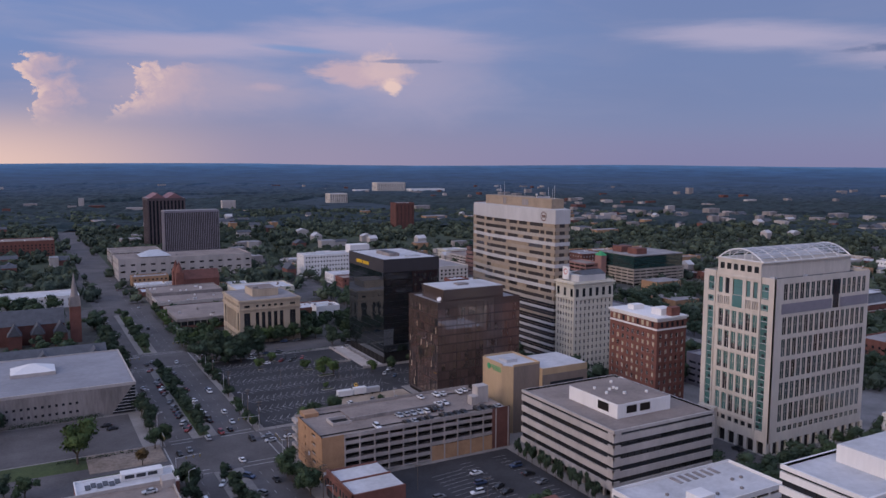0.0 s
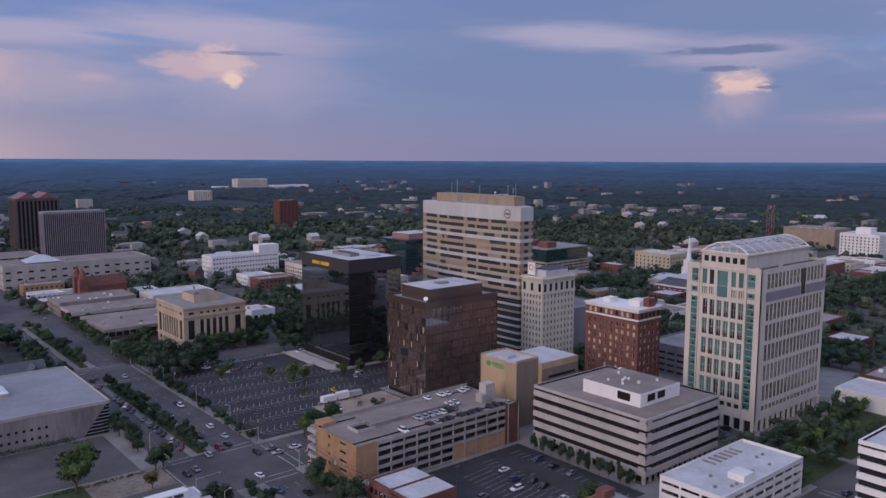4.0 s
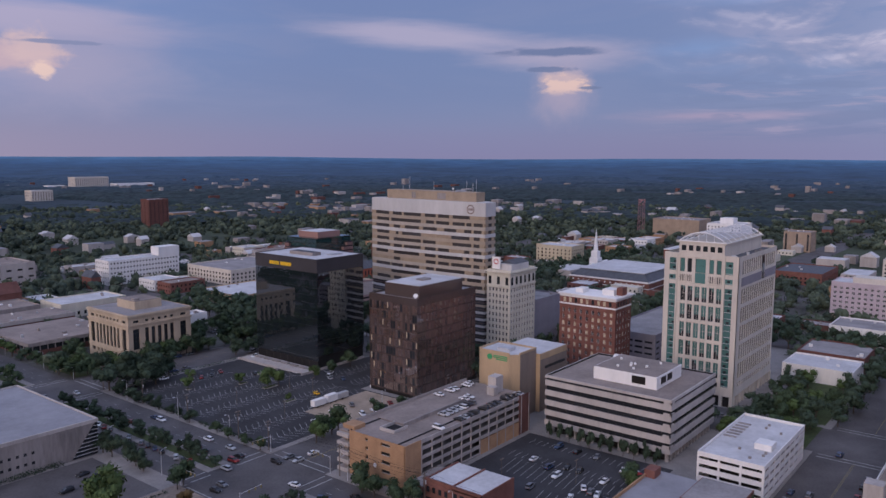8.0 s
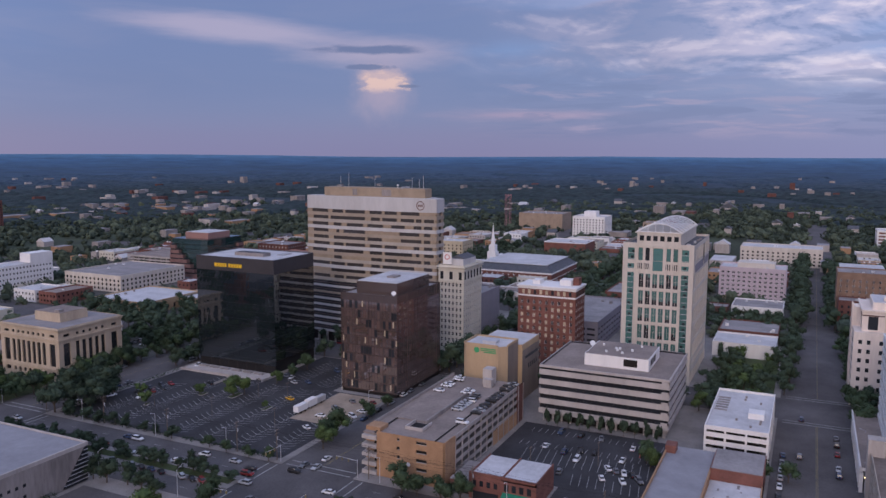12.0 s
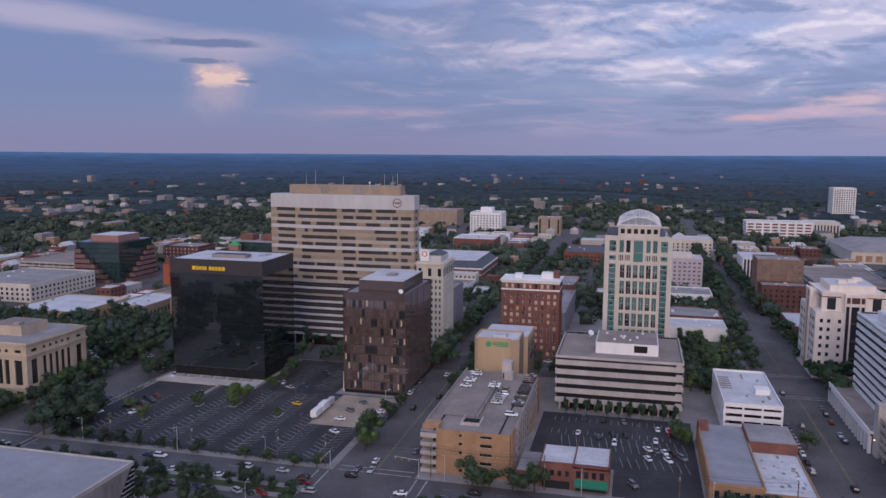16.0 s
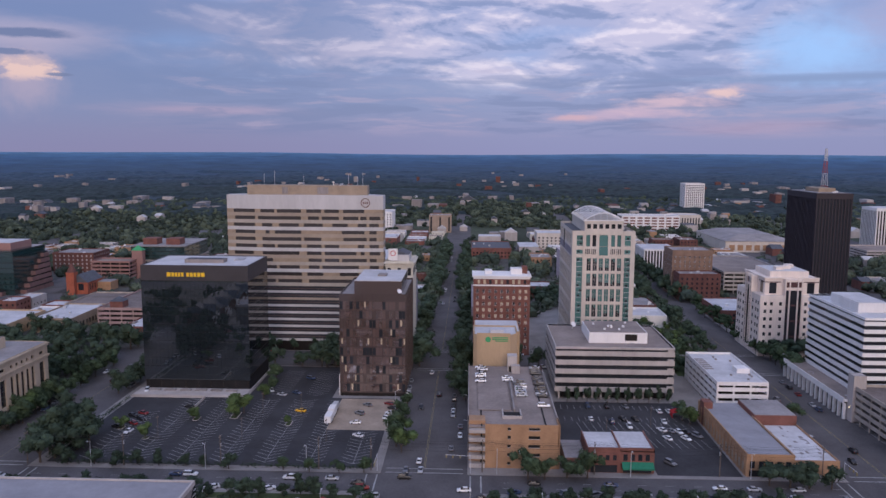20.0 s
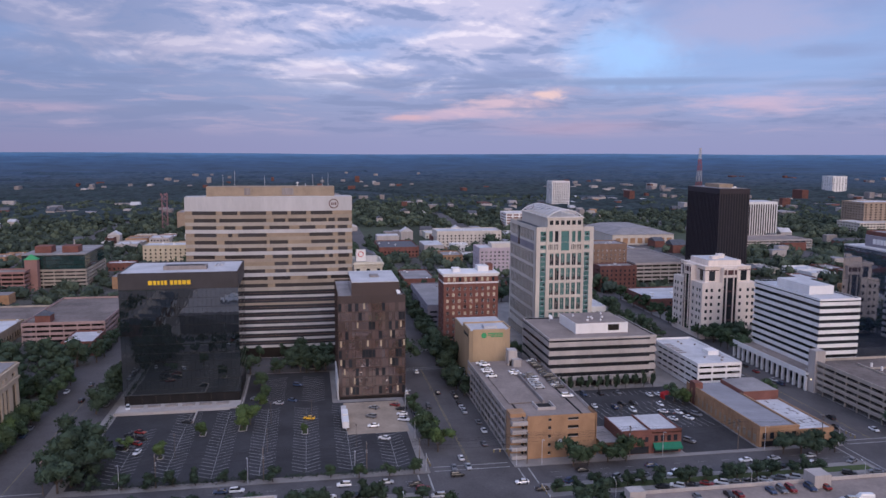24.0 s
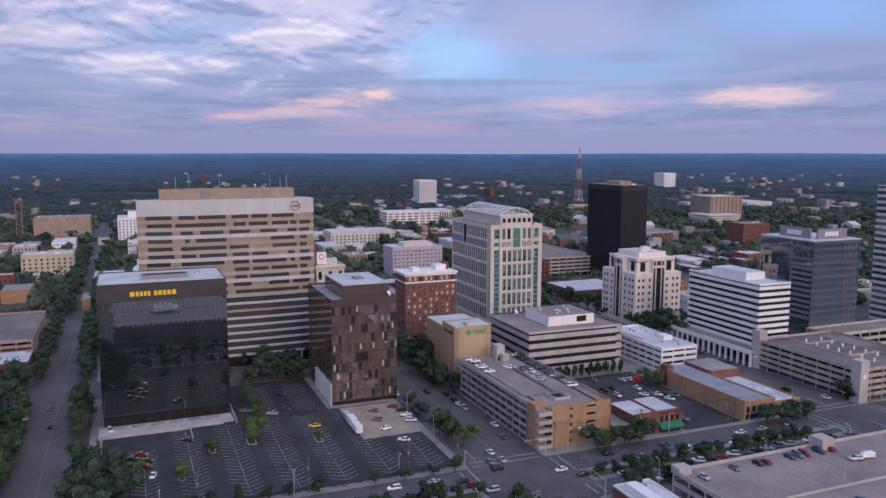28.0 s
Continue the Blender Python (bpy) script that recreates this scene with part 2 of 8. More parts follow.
# low banks: pink, with thin blue-grey bars before them
cloud(88, 4.3, 13, 0.9, 0.0, 1.0, (.23, .28, .48), 0.6, 0.6, 49.5)
cloud(101.0, 2.6, 7.5, 0.65, -0.1, 1.0, (.50, .37, .51), 0.8, 1.0, 31.5, 0, 0.06)
cloud(104.5, 3.3, 5.0, 1.0, 0.0, 0.9, (.58, .42, .52), 0.85, 1.1, 29.5, 0, 0.08)
cloud(107.3, 3.9, 1.6, 0.45, 0.0, 0.7, (.72, .50, .50), 0.85, 0.8, 30.5)
cloud(97.3, 2.25, 2.2, 0.3, 0.0, 0.8, (.58, .37, .44), 0.7, 0.6, 32.5)
cloud(109, 1.6, 9, 0.9, 0.0, 1.0, (.40, .30, .44), 0.6, 0.5, 34.0)
cloud(122.0, 3.1, 6.5, 0.9, -0.1, 1.0, (.52, .39, .53), 0.8, 1.1, 33.5)
cloud(133.5, 3.5, 5.5, 0.9, -0.1, 0.9, (.68, .50, .56), 0.85, 0.9, 35.5)
cloud(105, 2.9, 3.2, 0.14, -0.1, 0.8, (.24, .26, .43), 0.75, 0.5, 36.5)
cloud(87, 3.2, 6, 0.35, -0.1, 0.9, (.20, .25, .45), 0.65, 0.6, 28.5)
cloud(113.0, 4.75, 12, 0.35, -0.1, 0.9, (.19, .26, .47), 0.8, 0.6, 37.5)
cloud(127.0, 4.3, 6, 0.30, -0.1, 0.9, (.20, .26, .46), 0.6, 0.6, 38.5)

scale_sky = wn("ShaderNodeVectorMath")
scale_sky.operation = "SCALE"
wt.links.new(nishita.outputs[0], scale_sky.inputs[0])
scale_sky.inputs["Scale"].default_value = 0.08
final = wmix(0.9, scale_sky.outputs[0], sky)
back = wn("ShaderNodeBackground")
wt.links.new(final, back.inputs[0])
back.inputs[1].default_value = 1.0
out = wn("ShaderNodeOutputWorld")
wt.links.new(back.outputs[0], out.inputs[0])

sun = new("sun", bpy.data.lights.new("sun", "SUN"))
sun.data.energy, sun.data.angle, sun.data.color = 0.85, radians(30), (1.0, .83, .75)
sun_dir = Vector((math.sin(radians(SUN_AZ)) * math.cos(radians(SUN_EL + 12)), math.cos(radians(SUN_AZ)) * math.cos(radians(SUN_EL + 12)), math.sin(radians(SUN_EL + 12))))
sun.matrix_world = look(sun_dir * 800, (0, 0, 0))


# ---- materials ----
def mat(name, col, rough=0.8, var=0.18, scale=0.15, fine=2.5, bump=0.15, metal=0.0, rand=0.0, streak=False, ior=1.45, spec=0.4):
    """A worn surface: broad stains and fine grain over one base colour, with slight relief."""
    m = bpy.data.materials.new(name)
    m.use_nodes = True
    t = m.node_tree
    p = t.nodes["Principled BSDF"]
    tc = t.nodes.new("ShaderNodeTexCoord")
    mp = t.nodes.new("ShaderNodeMapping")
    t.links.new(tc.outputs["Object"], mp.inputs[0])
    if streak:
        mp.inputs["Scale"].default_value = (1, 1, 0.18)
    a, b = t.nodes.new("ShaderNodeTexNoise"), t.nodes.new("ShaderNodeTexNoise")
    for n, s, d in ((a, scale, 5), (b, fine, 6)):
        t.links.new(mp.outputs[0], n.inputs["Vector"])
        n.inputs["Scale"].default_value, n.inputs["Detail"].default_value = s, d
        n.inputs["Roughness"].default_value = 0.62
    add = t.nodes.new("ShaderNodeMath")
    add.operation = "MULTIPLY_ADD"
    t.links.new(b.outputs[0], add.inputs[0])
    add.inputs[1].default_value = 0.5
    t.links.new(a.outputs[0], add.inputs[2])
    value = add.outputs[0]
    if rand:
        info = t.nodes.new("ShaderNodeObjectInfo")
        geo = t.nodes.new("ShaderNodeNewGeometry")
        both = t.nodes.new("ShaderNodeMath")
        both.operation = "ADD"
        t.links.new(info.outputs["Random"], both.inputs[0])
        t.links.new(geo.outputs["Random Per Island"], both.inputs[1])
        more = t.nodes.new("ShaderNodeMath")
        more.operation = "MULTIPLY_ADD"
        t.links.new(both.outputs[0], more.inputs[0])
        more.inputs[1].default_value = rand
        t.links.new(value, more.inputs[2])
        off = t.nodes.new("ShaderNodeMath")
        off.operation = "SUBTRACT"
        t.links.new(more.outputs[0], off.inputs[0])
        off.inputs[1].default_value = rand
        value = off.outputs[0]
    rg = t.nodes.new("ShaderNodeMapRange")
    t.links.new(value, rg.inputs[0])
    rg.inputs[1].default_value, rg.inputs[2].default_value = 0.45, 1.05
    rg.inputs[3].default_value, rg.inputs[4].default_value = 1 - var * 1.6, 1 + var * 1.6
    mul = t.nodes.new("ShaderNodeMix")
    mul.data_type, mul.blend_type = "RGBA", "MULTIPLY"
    mul.inputs[0].default_value = 1.0
    mul.inputs[6].default_value = (*col, 1)
    t.links.new(rg.outputs[0], mul.inputs[7])
    t.links.new(mul.outputs[2], p.inputs["Base Color"])
    p.inputs["Roughness"].default_value, p.inputs["Metallic"].default_value = rough, metal
    p.inputs["IOR"].default_value, p.inputs["Specular IOR Level"].default_value = ior, spec
    if bump:
        bp = t.nodes.new("ShaderNodeBump")
        bp.inputs["Strength"].default_value, bp.inputs["Distance"].default_value = bump, 0.08
        t.links.new(b.outputs[0], bp.inputs["Height"])
        t.links.new(bp.outputs[0], p.inputs["Normal"])
    return m


def glass(name, col, ior=2.0, rough=0.04, wave=0.02, rand=0.0):
    """Dark coated window glass: a smooth dielectric over a dark room, slightly wavy."""
    m = bpy.data.materials.new(name)
    m.use_nodes = True
    t = m.node_tree
    p = t.nodes["Principled BSDF"]
    p.inputs["Roughness"].default_value, p.inputs["IOR"].default_value = rough, ior
    info = t.nodes.new("ShaderNodeObjectInfo")
    geo = t.nodes.new("ShaderNodeNewGeometry")
    both = t.nodes.new("ShaderNodeMath")
    both.operation = "ADD"
    t.links.new(info.outputs["Random"], both.inputs[0])
    t.links.new(geo.outputs["Random Per Island"], both.inputs[1])
    rg = t.nodes.new("ShaderNodeMapRange")
    t.links.new(both.outputs[0], rg.inputs[0])
    rg.inputs[1].default_value, rg.inputs[2].default_value = 0, 2
    rg.inputs[3].default_value, rg.inputs[4].default_value = 1 - rand, 1 + rand
    mul = t.nodes.new("ShaderNodeMix")
    mul.data_type, mul.blend_type = "RGBA", "MULTIPLY"
    mul.inputs[0].default_value = 1.0
    mul.inputs[6].default_value = (*col, 1)
    t.links.new(rg.outputs[0], mul.inputs[7])
    t.links.new(mul.outputs[2], p.inputs["Base Color"])
    tc, n, bp = t.nodes.new("ShaderNodeTexCoord"), t.nodes.new("ShaderNodeTexNoise"), t.nodes.new("ShaderNodeBump")
    t.links.new(tc.outputs["Object"], n.inputs["Vector"])
    n.inputs["Scale"].default_value, n.inputs["Detail"].default_value = 0.35, 2
    bp.inputs["Strength"].default_value, bp.inputs["Distance"].default_value = wave, 1.0
    t.links.new(n.outputs[0], bp.inputs["Height"])
    t.links.new(bp.outputs[0], p.inputs["Normal"])
    return m


def glow(name, col, strength):
    m = bpy.data.materials.new(name)
    m.use_nodes = True
    p = m.node_tree.nodes["Principled BSDF"]
    p.inputs["Base Color"].default_value = (*col, 1)
    p.inputs["Emission Color"].default_value = (*col, 1)
    p.inputs["Emission Strength"].default_value = strength
    return m


ASPHALT = mat("asphalt", (.096, .088, .090), 0.9, 0.30, 0.05, 1.2, 0.2)
LOT = mat("lot_asphalt", (.040, .039, .043), 0.9, 0.30, 0.06, 1.2, 0.2)
PAVING = mat("paving", (.24, .22, .21), 0.9, 0.22, 0.08, 1.5, 0.2)
GRASS = mat("grass", (.055, .075, .028), 0.95, 0.45, 0.05, 1.0, 0.4)
EARTH = mat("wooded_ground", (.045, .058, .032), 0.95, 0.5, 0.012, 0.15, 0.3)
SAND = mat("packed_sand", (.33, .26, .20), 0.95, 0.2, 0.12, 1.0, 0.3)
LINE = mat("road_paint", (.31, .305, .30), 0.8, 0.3, 0.3, 3.0, 0.1)
YLINE = mat("yellow_road_paint", (.26, .21, .10), 0.8, 0.3, 0.3, 3.0, 0.1)
CONC = mat("concrete", (.42, .38, .36), 0.85, 0.16, 0.12, 1.5, 0.2, streak=True)
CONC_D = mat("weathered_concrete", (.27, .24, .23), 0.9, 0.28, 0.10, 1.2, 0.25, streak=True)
BEIGE = mat("beige_precast", (.335, .275, .22), 0.85, 0.12, 0.12, 1.5, 0.15, streak=True, rand=0.05)
TAN = mat("tan_panel", (.31, .24, .175), 0.85, 0.15, 0.2, 1.5, 0.15, rand=0.1)
PALE = mat("pale_precast", (.50, .485, .485), 0.8, 0.10, 0.10, 1.2, 0.12, streak=True)
STONE = mat("cream_stone", (.57, .515, .455), 0.85, 0.10, 0.15, 1.2, 0.15, streak=True)
WHITE = mat("white_paint", (.74, .72, .71), 0.7, 0.08, 0.1, 1.2, 0.1, streak=True)
CREAM = mat("cream_brick", (.58, .54, .46), 0.85, 0.12, 0.15, 2.0, 0.2, streak=True)
BRICK = mat("red_brick", (.185, .080, .064), 0.9, 0.22, 0.2, 3.0, 0.3)
BRICK_D = mat("dark_red_brick", (.135, .060, .050), 0.9, 0.22, 0.2, 3.0, 0.3)
BRICK_T = mat("tan_brick", (.36, .215, .125), 0.9, 0.18, 0.2, 3.0, 0.3)
YELLOW = mat("yellow_brick", (.43, .31, .195), 0.9, 0.12, 0.12, 2.0, 0.2, streak=True)
PINK = mat("pink_panel", (.50, .42, .46), 0.85, 0.08, 0.12, 1.5, 0.1)
ROOF_W = mat("white_membrane", (.51, .50, .51), 0.7, 0.16, 0.09, 0.7, 0.15)
ROOF_G = mat("grey_gravel_roof", (.27, .25, .25), 0.95, 0.22, 0.08, 0.9, 0.25)
ROOF_B = mat("tan_gravel_roof", (.255, .208, .185), 0.95, 0.22, 0.07, 0.9, 0.25)
SLATE = mat("slate_roof", (.085, .09, .105), 0.7, 0.2, 0.3, 2.0, 0.2)
METAL = mat("painted_steel", (.52, .52, .54), 0.45, 0.1, 0.3, 3.0, 0.05, metal=0.3)
DARK = mat("dark_bronze", (.022, .018, .017), 0.4, 0.2, 0.2, 2.0, 0.05, metal=0.3)
# near-black colour standing in for shade deep inside rooms, bays and openings
VOID = mat("interior_shade", (.016, .015, .016), 0.9, 0.3, 0.2, 2.0, 0.0)
GREEN = mat("green_awning", (.02, .17, .10), 0.8, 0.15, 0.5, 3.0, 0.1)
RED = mat("red_vinyl", (.50, .02, .025), 0.6, 0.1, 0.5, 3.0, 0.05)
BARK = mat("bark", (.09, .07, .055), 0.95, 0.3, 1.0, 6.0, 0.5)
WOOD = mat("weathered_pole", (.14, .11, .09), 0.95, 0.25, 1.0, 6.0, 0.3)
LETTER = mat("yellow_letters", (.80, .50, .03), 0.5, 0.05, 0.5, 3.0, 0.0)
SIGN_G = mat("green_sign", (.05, .30, .12), 0.6, 0.1, 0.5, 3.0, 0.0)
RUBBER = mat("rubber", (.02, .02, .02), 0.9, 0.2, 1.0, 6.0, 0.0)
G_BLACK = glass("black_mirror_glass", (.012, .017, .021), 2.8, 0.015, 0.006, 0.3)
G_BRONZE = glass("bronze_glass", (.105, .068, .060), 2.7, 0.03, 0.012, 0.5)
G_DARK = glass("dark_window_glass", (.024, .026, .031), 1.6, 0.06, 0.02, 0.5)
G_GREEN = glass("green_glass", (.075, .175, .165), 2.0, 0.08, 0.02, 0.4)
G_SLATE = glass("grey_window_glass", (.036, .058, .064), 1.75, 0.06, 0.02, 0.45)
G_HUB = glass("brown_window_glass", (.050, .044, .044), 1.7, 0.06, 0.02, 0.5)
G_TEAL = glass("teal_glass", (.020, .050, .050), 2.0, 0.05, 0.02, 0.3)
G_BLUE = glass("blue_glass", (.045, .060, .085), 2.7, 0.05, 0.02, 0.4)
BLIND = mat("window_blinds", (.46, .38, .27), 0.7, 0.2, 0.5, 3.0, 0.0, rand=0.3)
COURT = mat("tan_limestone", (.46, .375, .285), 0.85, 0.12, 0.15, 1.2, 0.15, streak=True)
ROOF_M = mat("grey_membrane", (.26, .255, .275), 0.75, 0.15, 0.06, 0.5, 0.1)
LILAC = mat("lilac_concrete", (.24, .22, .25), 0.85, 0.1, 0.1, 1.0, 0.1)
BROWN = mat("brown_granite", (.12, .075, .068), 0.7, 0.15, 0.1, 1.0, 0.1)


# ---- building kit ----
class Mesh:
    """Collects boxes and faces, in metres, for one mesh."""

    def __init__(self):
        self.v, self.f, self.s = [], [], []

    def face(self, pts, slot=0):
        n = len(self.v)
        self.v.extend(pts)
        self.f.append(tuple(range(n, n + len(pts))))
        self.s.append(slot)
        return self

    def box(self, x0, x1, y0, y1, z0, z1, slot=0):
        n = len(self.v)
        self.v.extend([(x0, y0, z0), (x1, y0, z0), (x1, y1, z0), (x0, y1, z0), (x0, y0, z1), (x1, y0, z1), (x1, y1, z1), (x0, y1, z1)])
        for q in ((3, 2, 1, 0), (4, 5, 6, 7), (0, 1, 5, 4), (1, 2, 6, 5), (2, 3, 7, 6), (3, 0, 4, 7)):
            self.f.append(tuple(n + i for i in q))
            self.s.append(slot)
        return self

    def prism(self, poly, z0, z1, slot=0, top=None):
        """An upright prism over a plan; top: another plan for the upper face."""
        top = top or poly
        n, k = len(self.v), len(poly)
        self.v.extend([(x, y, z0) for x, y in poly] + [(x, y, z1) for x, y in top])
        self.f.append(tuple(n + i for i in reversed(range(k))))
        self.f.append(tuple(n + k + i for i in range(k)))
        for i in range(k):
            j = (i + 1) % k
            self.f.append((n + i, n + j, n + k + j, n + k + i))
        self.s.extend([slot] * (k + 2))
        return self

    def tube(self, a, b, r0, r1=None, n=6, slot=0):
        a, b = Vector(a), Vector(b)
        r1 = r0 if r1 is None else r1
        q = (b - a).to_track_quat("Z", "Y")
        k = len(self.v)
        for p, r in ((a, r0), (b, r1)):
            for i in range(n):
                w = q @ Vector((r * math.cos(2 * math.pi * i / n), r * math.sin(2 * math.pi * i / n), 0))
                self.v.append(tuple(p + w))
        for i in range(n):
            j = (i + 1) % n
            self.f.append((k + i, k + j, k + n + j, k + n + i))
        self.f.append(tuple(k + i for i in reversed(range(n))))
        self.f.append(tuple(k + n + i for i in range(n)))
        self.s.extend([slot] * (n + 2))
        return self

    def gable(self, x0, x1, y0, y1, z0, z1, along="x", over=0.4, slot=0):
        """A pitched roof."""
        x0, x1, y0, y1 = x0 - over, x1 + over, y0 - over, y1 + over
        n = len(self.v)
        if along == "x":
            ym = (y0 + y1) / 2
            self.v.extend([(x0, y0, z0), (x1, y0, z0), (x1, y1, z0), (x0, y1, z0), (x0, ym, z1), (x1, ym, z1)])
            fs = ((0, 1, 5, 4), (2, 3, 4, 5), (0, 4, 3), (1, 2, 5), (3, 2, 1, 0))
        else:
            xm = (x0 + x1) / 2
            self.v.extend([(x0, y0, z0), (x1, y0, z0), (x1, y1, z0), (x0, y1, z0), (xm, y0, z1), (xm, y1, z1)])
            fs = ((0, 4, 5, 3), (1, 2, 5, 4), (0, 1, 4), (2, 3, 5), (3, 2, 1, 0))
        for q in fs:
            self.f.append(tuple(n + i for i in q))
            self.s.append(slot)
        return self

    def data(self, name, *mats):
        me = bpy.data.meshes.new(name)
        me.from_pydata(self.v, [], self.f)
        for m in mats:
            me.materials.append(m)
        if any(self.s):
            me.polygons.foreach_set("material_index", self.s)
        me.update()
        return me


def part(name, mesh, mats, parent, label="", at=None, turn=0.0, kind=""):
    """Links a mesh as one part of a thing."""
    if isinstance(mesh, Mesh):
        mesh = mesh.data(name, *(mats if isinstance(mats, (list, tuple)) else (mats,)))
    ob = new(name, mesh)
    ob.parent = parent
    if at:
        ob.location = at
    if turn:
        ob.rotation_euler = (0, 0, turn)
    return tagged(ob, label, kind=kind)


def thing(name, x, y, z=0.0, label="", category="", group="", kind="", turn=0.0):
    ob = new(name)
    ob.empty_display_size = 0.5
    ob.location = (x, y, z)
    ob.rotation_euler = (0, 0, turn)
    return tagged(ob, label, category, group, kind)


def solid(name, mesh, mats, label="", category="", group="", kind="", at=(0, 0, 0)):
    """A thing or a piece of the setting that is one mesh."""
    ob = new(name, mesh.data(name, *(mats if isinstance(mats, (list, tuple)) else (mats,))))
    ob.location = at
    return tagged(ob, label, category, group, kind)


TURN_OF = {"W": -math.pi / 2, "S": 0.0, "N": math.pi, "E": math.pi / 2}


def on_face(face, w, d, u, depth, z):
    """A place on a face of a w by d block: u along it, depth inwards."""
    return {"W": (depth, u, z), "S": (u, depth, z), "N": (u, d - depth, z), "E": (w - depth, u, z)}[face]


def holed_wall(mesh, face, w, d, holes_u, holes_v, u0, u1, z0, z1, depth, skip=()):
    """A wall on one face with a grid of openings and their reveals."""
    us = sorted({u0, u1, *(a for h in holes_u for a in h)})
    vs = sorted({z0, z1, *(a for h in holes_v for a in h)})
    hu = {round(h[0], 3): i for i, h in enumerate(holes_u)}
    hv = {round(h[0], 3): i for i, h in enumerate(holes_v)}
    P = lambda u, dep, z: on_face(face, w, d, u, dep, z)
    for j in range(len(vs) - 1):
        a, b = vs[j], vs[j + 1]
        row = round(a, 3) in hv and abs(holes_v[hv[round(a, 3)]][1] - b) < 1e-3
        if not row:
            mesh.face([P(u0, 0, a), P(u1, 0, a), P(u1, 0, b), P(u0, 0, b)])
            continue
        for i in range(len(us) - 1):
            p, q = us[i], us[i + 1]
            if round(p, 3) in hu and (hu[round(p, 3)], hv[round(a, 3)]) not in skip:
                mesh.face([P(p, 0, a), P(q, 0, a), P(q, depth, a), P(p, depth, a)])
                mesh.face([P(p, 0, b), P(q, 0, b), P(q, depth, b), P(p, depth, b)])
                mesh.face([P(p, 0, a), P(p, 0, b), P(p, depth, b), P(p, depth, a)])
                mesh.face([P(q, 0, a), P(q, 0, b), P(q, depth, b), P(q, depth, a)])
            else:
                mesh.face([P(p, 0, a), P(q, 0, a), P(q, 0, b), P(p, 0, b)])


def evenly(length, n, width, margin):
    """n openings of one width, evenly spaced."""
    if n == 1:
        return [(length / 2 - width / 2, length / 2 + width / 2)]
    step = (length - 2 * margin - width) / (n - 1)
    return [(margin + i * step, margin + i * step + width) for i in range(n)]


WINDOWS = {}


def window_mesh(w, h, pane, frame_mat, bars=1, rails=1, depth=0.12):
    """A window: panes behind a frame with bars and rails."""
    key = (round(w, 2), round(h, 2), pane.name, frame_mat.name, bars, rails)
    if key not in WINDOWS:
        m = Mesh()
        m.face([(-w / 2, depth, 0), (w / 2, depth, 0), (w / 2, depth, h), (-w / 2, depth, h)], 0)
        t = 0.07
        m.box(-w / 2, w / 2, 0.02, depth, 0, t, 1).box(-w / 2, w / 2, 0.02, depth, h - t, h, 1)
        m.box(-w / 2, -w / 2 + t, 0.02, depth, t, h - t, 1).box(w / 2 - t, w / 2, 0.02, depth, t, h - t, 1)
        for i in range(1, bars + 1):
            x = -w / 2 + w * i / (bars + 1)
            m.box(x - t / 2, x + t / 2, 0.04, depth, t, h - t, 1)
        for i in range(1, rails + 1):
            z = h * i / (rails + 1)
            m.box(-w / 2 + t, w / 2 - t, 0.05, depth, z - t / 2, z + t / 2, 1)
        WINDOWS[key] = m.data("window", pane, frame_mat)
    return WINDOWS[key]


def put_windows(parent, face, w, d, holes_u, holes_v, depth, pane, frame_mat, bars=1, rails=1, skip=(), chance=None, other=None, seed=3):
    rng = random.Random(seed)
    for j, (a, b) in enumerate(holes_v):
        for i, (p, q) in enumerate(holes_u):
            if (i, j) in skip:
                continue
            pn = other if other and rng.random() < chance else pane
            me = window_mesh(q - p, b - a, pn, frame_mat, bars, rails)
            part("window", me, None, parent, at=on_face(face, w, d, (p + q) / 2, depth - 0.12, a), turn=TURN_OF[face])


def flat_roof(parent, w, d, h, roof_mat, edge_mat, rim=0.9, thick=0.35, drop=None):
    """A flat roof sunk behind a parapet."""
    drop = rim if drop is None else drop
    part("roof", Mesh().box(thick, w - thick, thick, d - thick, h - drop - 0.3, h - drop), roof_mat, parent)
    m = Mesh()
    m.box(0, w, 0, thick, h - drop, h).box(0, w, d - thick, d, h - drop, h)
    m.box(0, thick, thick, d - thick, h - drop, h).box(w - thick, w, thick, d - thick, h - drop, h)
    part("parapet", m, edge_mat, parent)


def roof_units(parent, w, d, z, n, seed, big=2.2, mats=None, joined=False):
    """Air handlers, vents and hatches on a roof."""
    rng = random.Random(seed)
    if joined:
        m = Mesh()
        for i in range(n):
            a, b, c = rng.uniform(0.8, big), rng.uniform(0.8, big), rng.uniform(0.6, 1.6)
            x, y = rng.uniform(1, max(1.1, w - a - 1)), rng.uniform(1, max(1.1, d - b - 1))
            m.box(x, x + a, y, y + b, z, z + c)
        part("rooftop_plant", m, rng.choice([METAL, WHITE, CONC_D]), parent, kind="stuff")
        return
    for i in range(n):
        a, b, c = rng.uniform(0.8, big), rng.uniform(0.8, big), rng.uniform(0.6, 1.6)
        x, y = rng.uniform(2, max(2.1, w - a - 2)), rng.uniform(2, max(2.1, d - b - 2))
        m = Mesh().box(0.1, a - 0.1, 0.1, b - 0.1, 0, 0.2).box(0, a, 0, b, 0.2, c)
        if rng.random() < 0.5:
            m.tube((a / 2, b / 2, c), (a / 2, b / 2, c + 0.25), min(a, b) * 0.35, n=10)
        part("roof_unit", m, rng.choice(mats or [METAL, WHITE, CONC_D]), parent, at=(x, y, z))


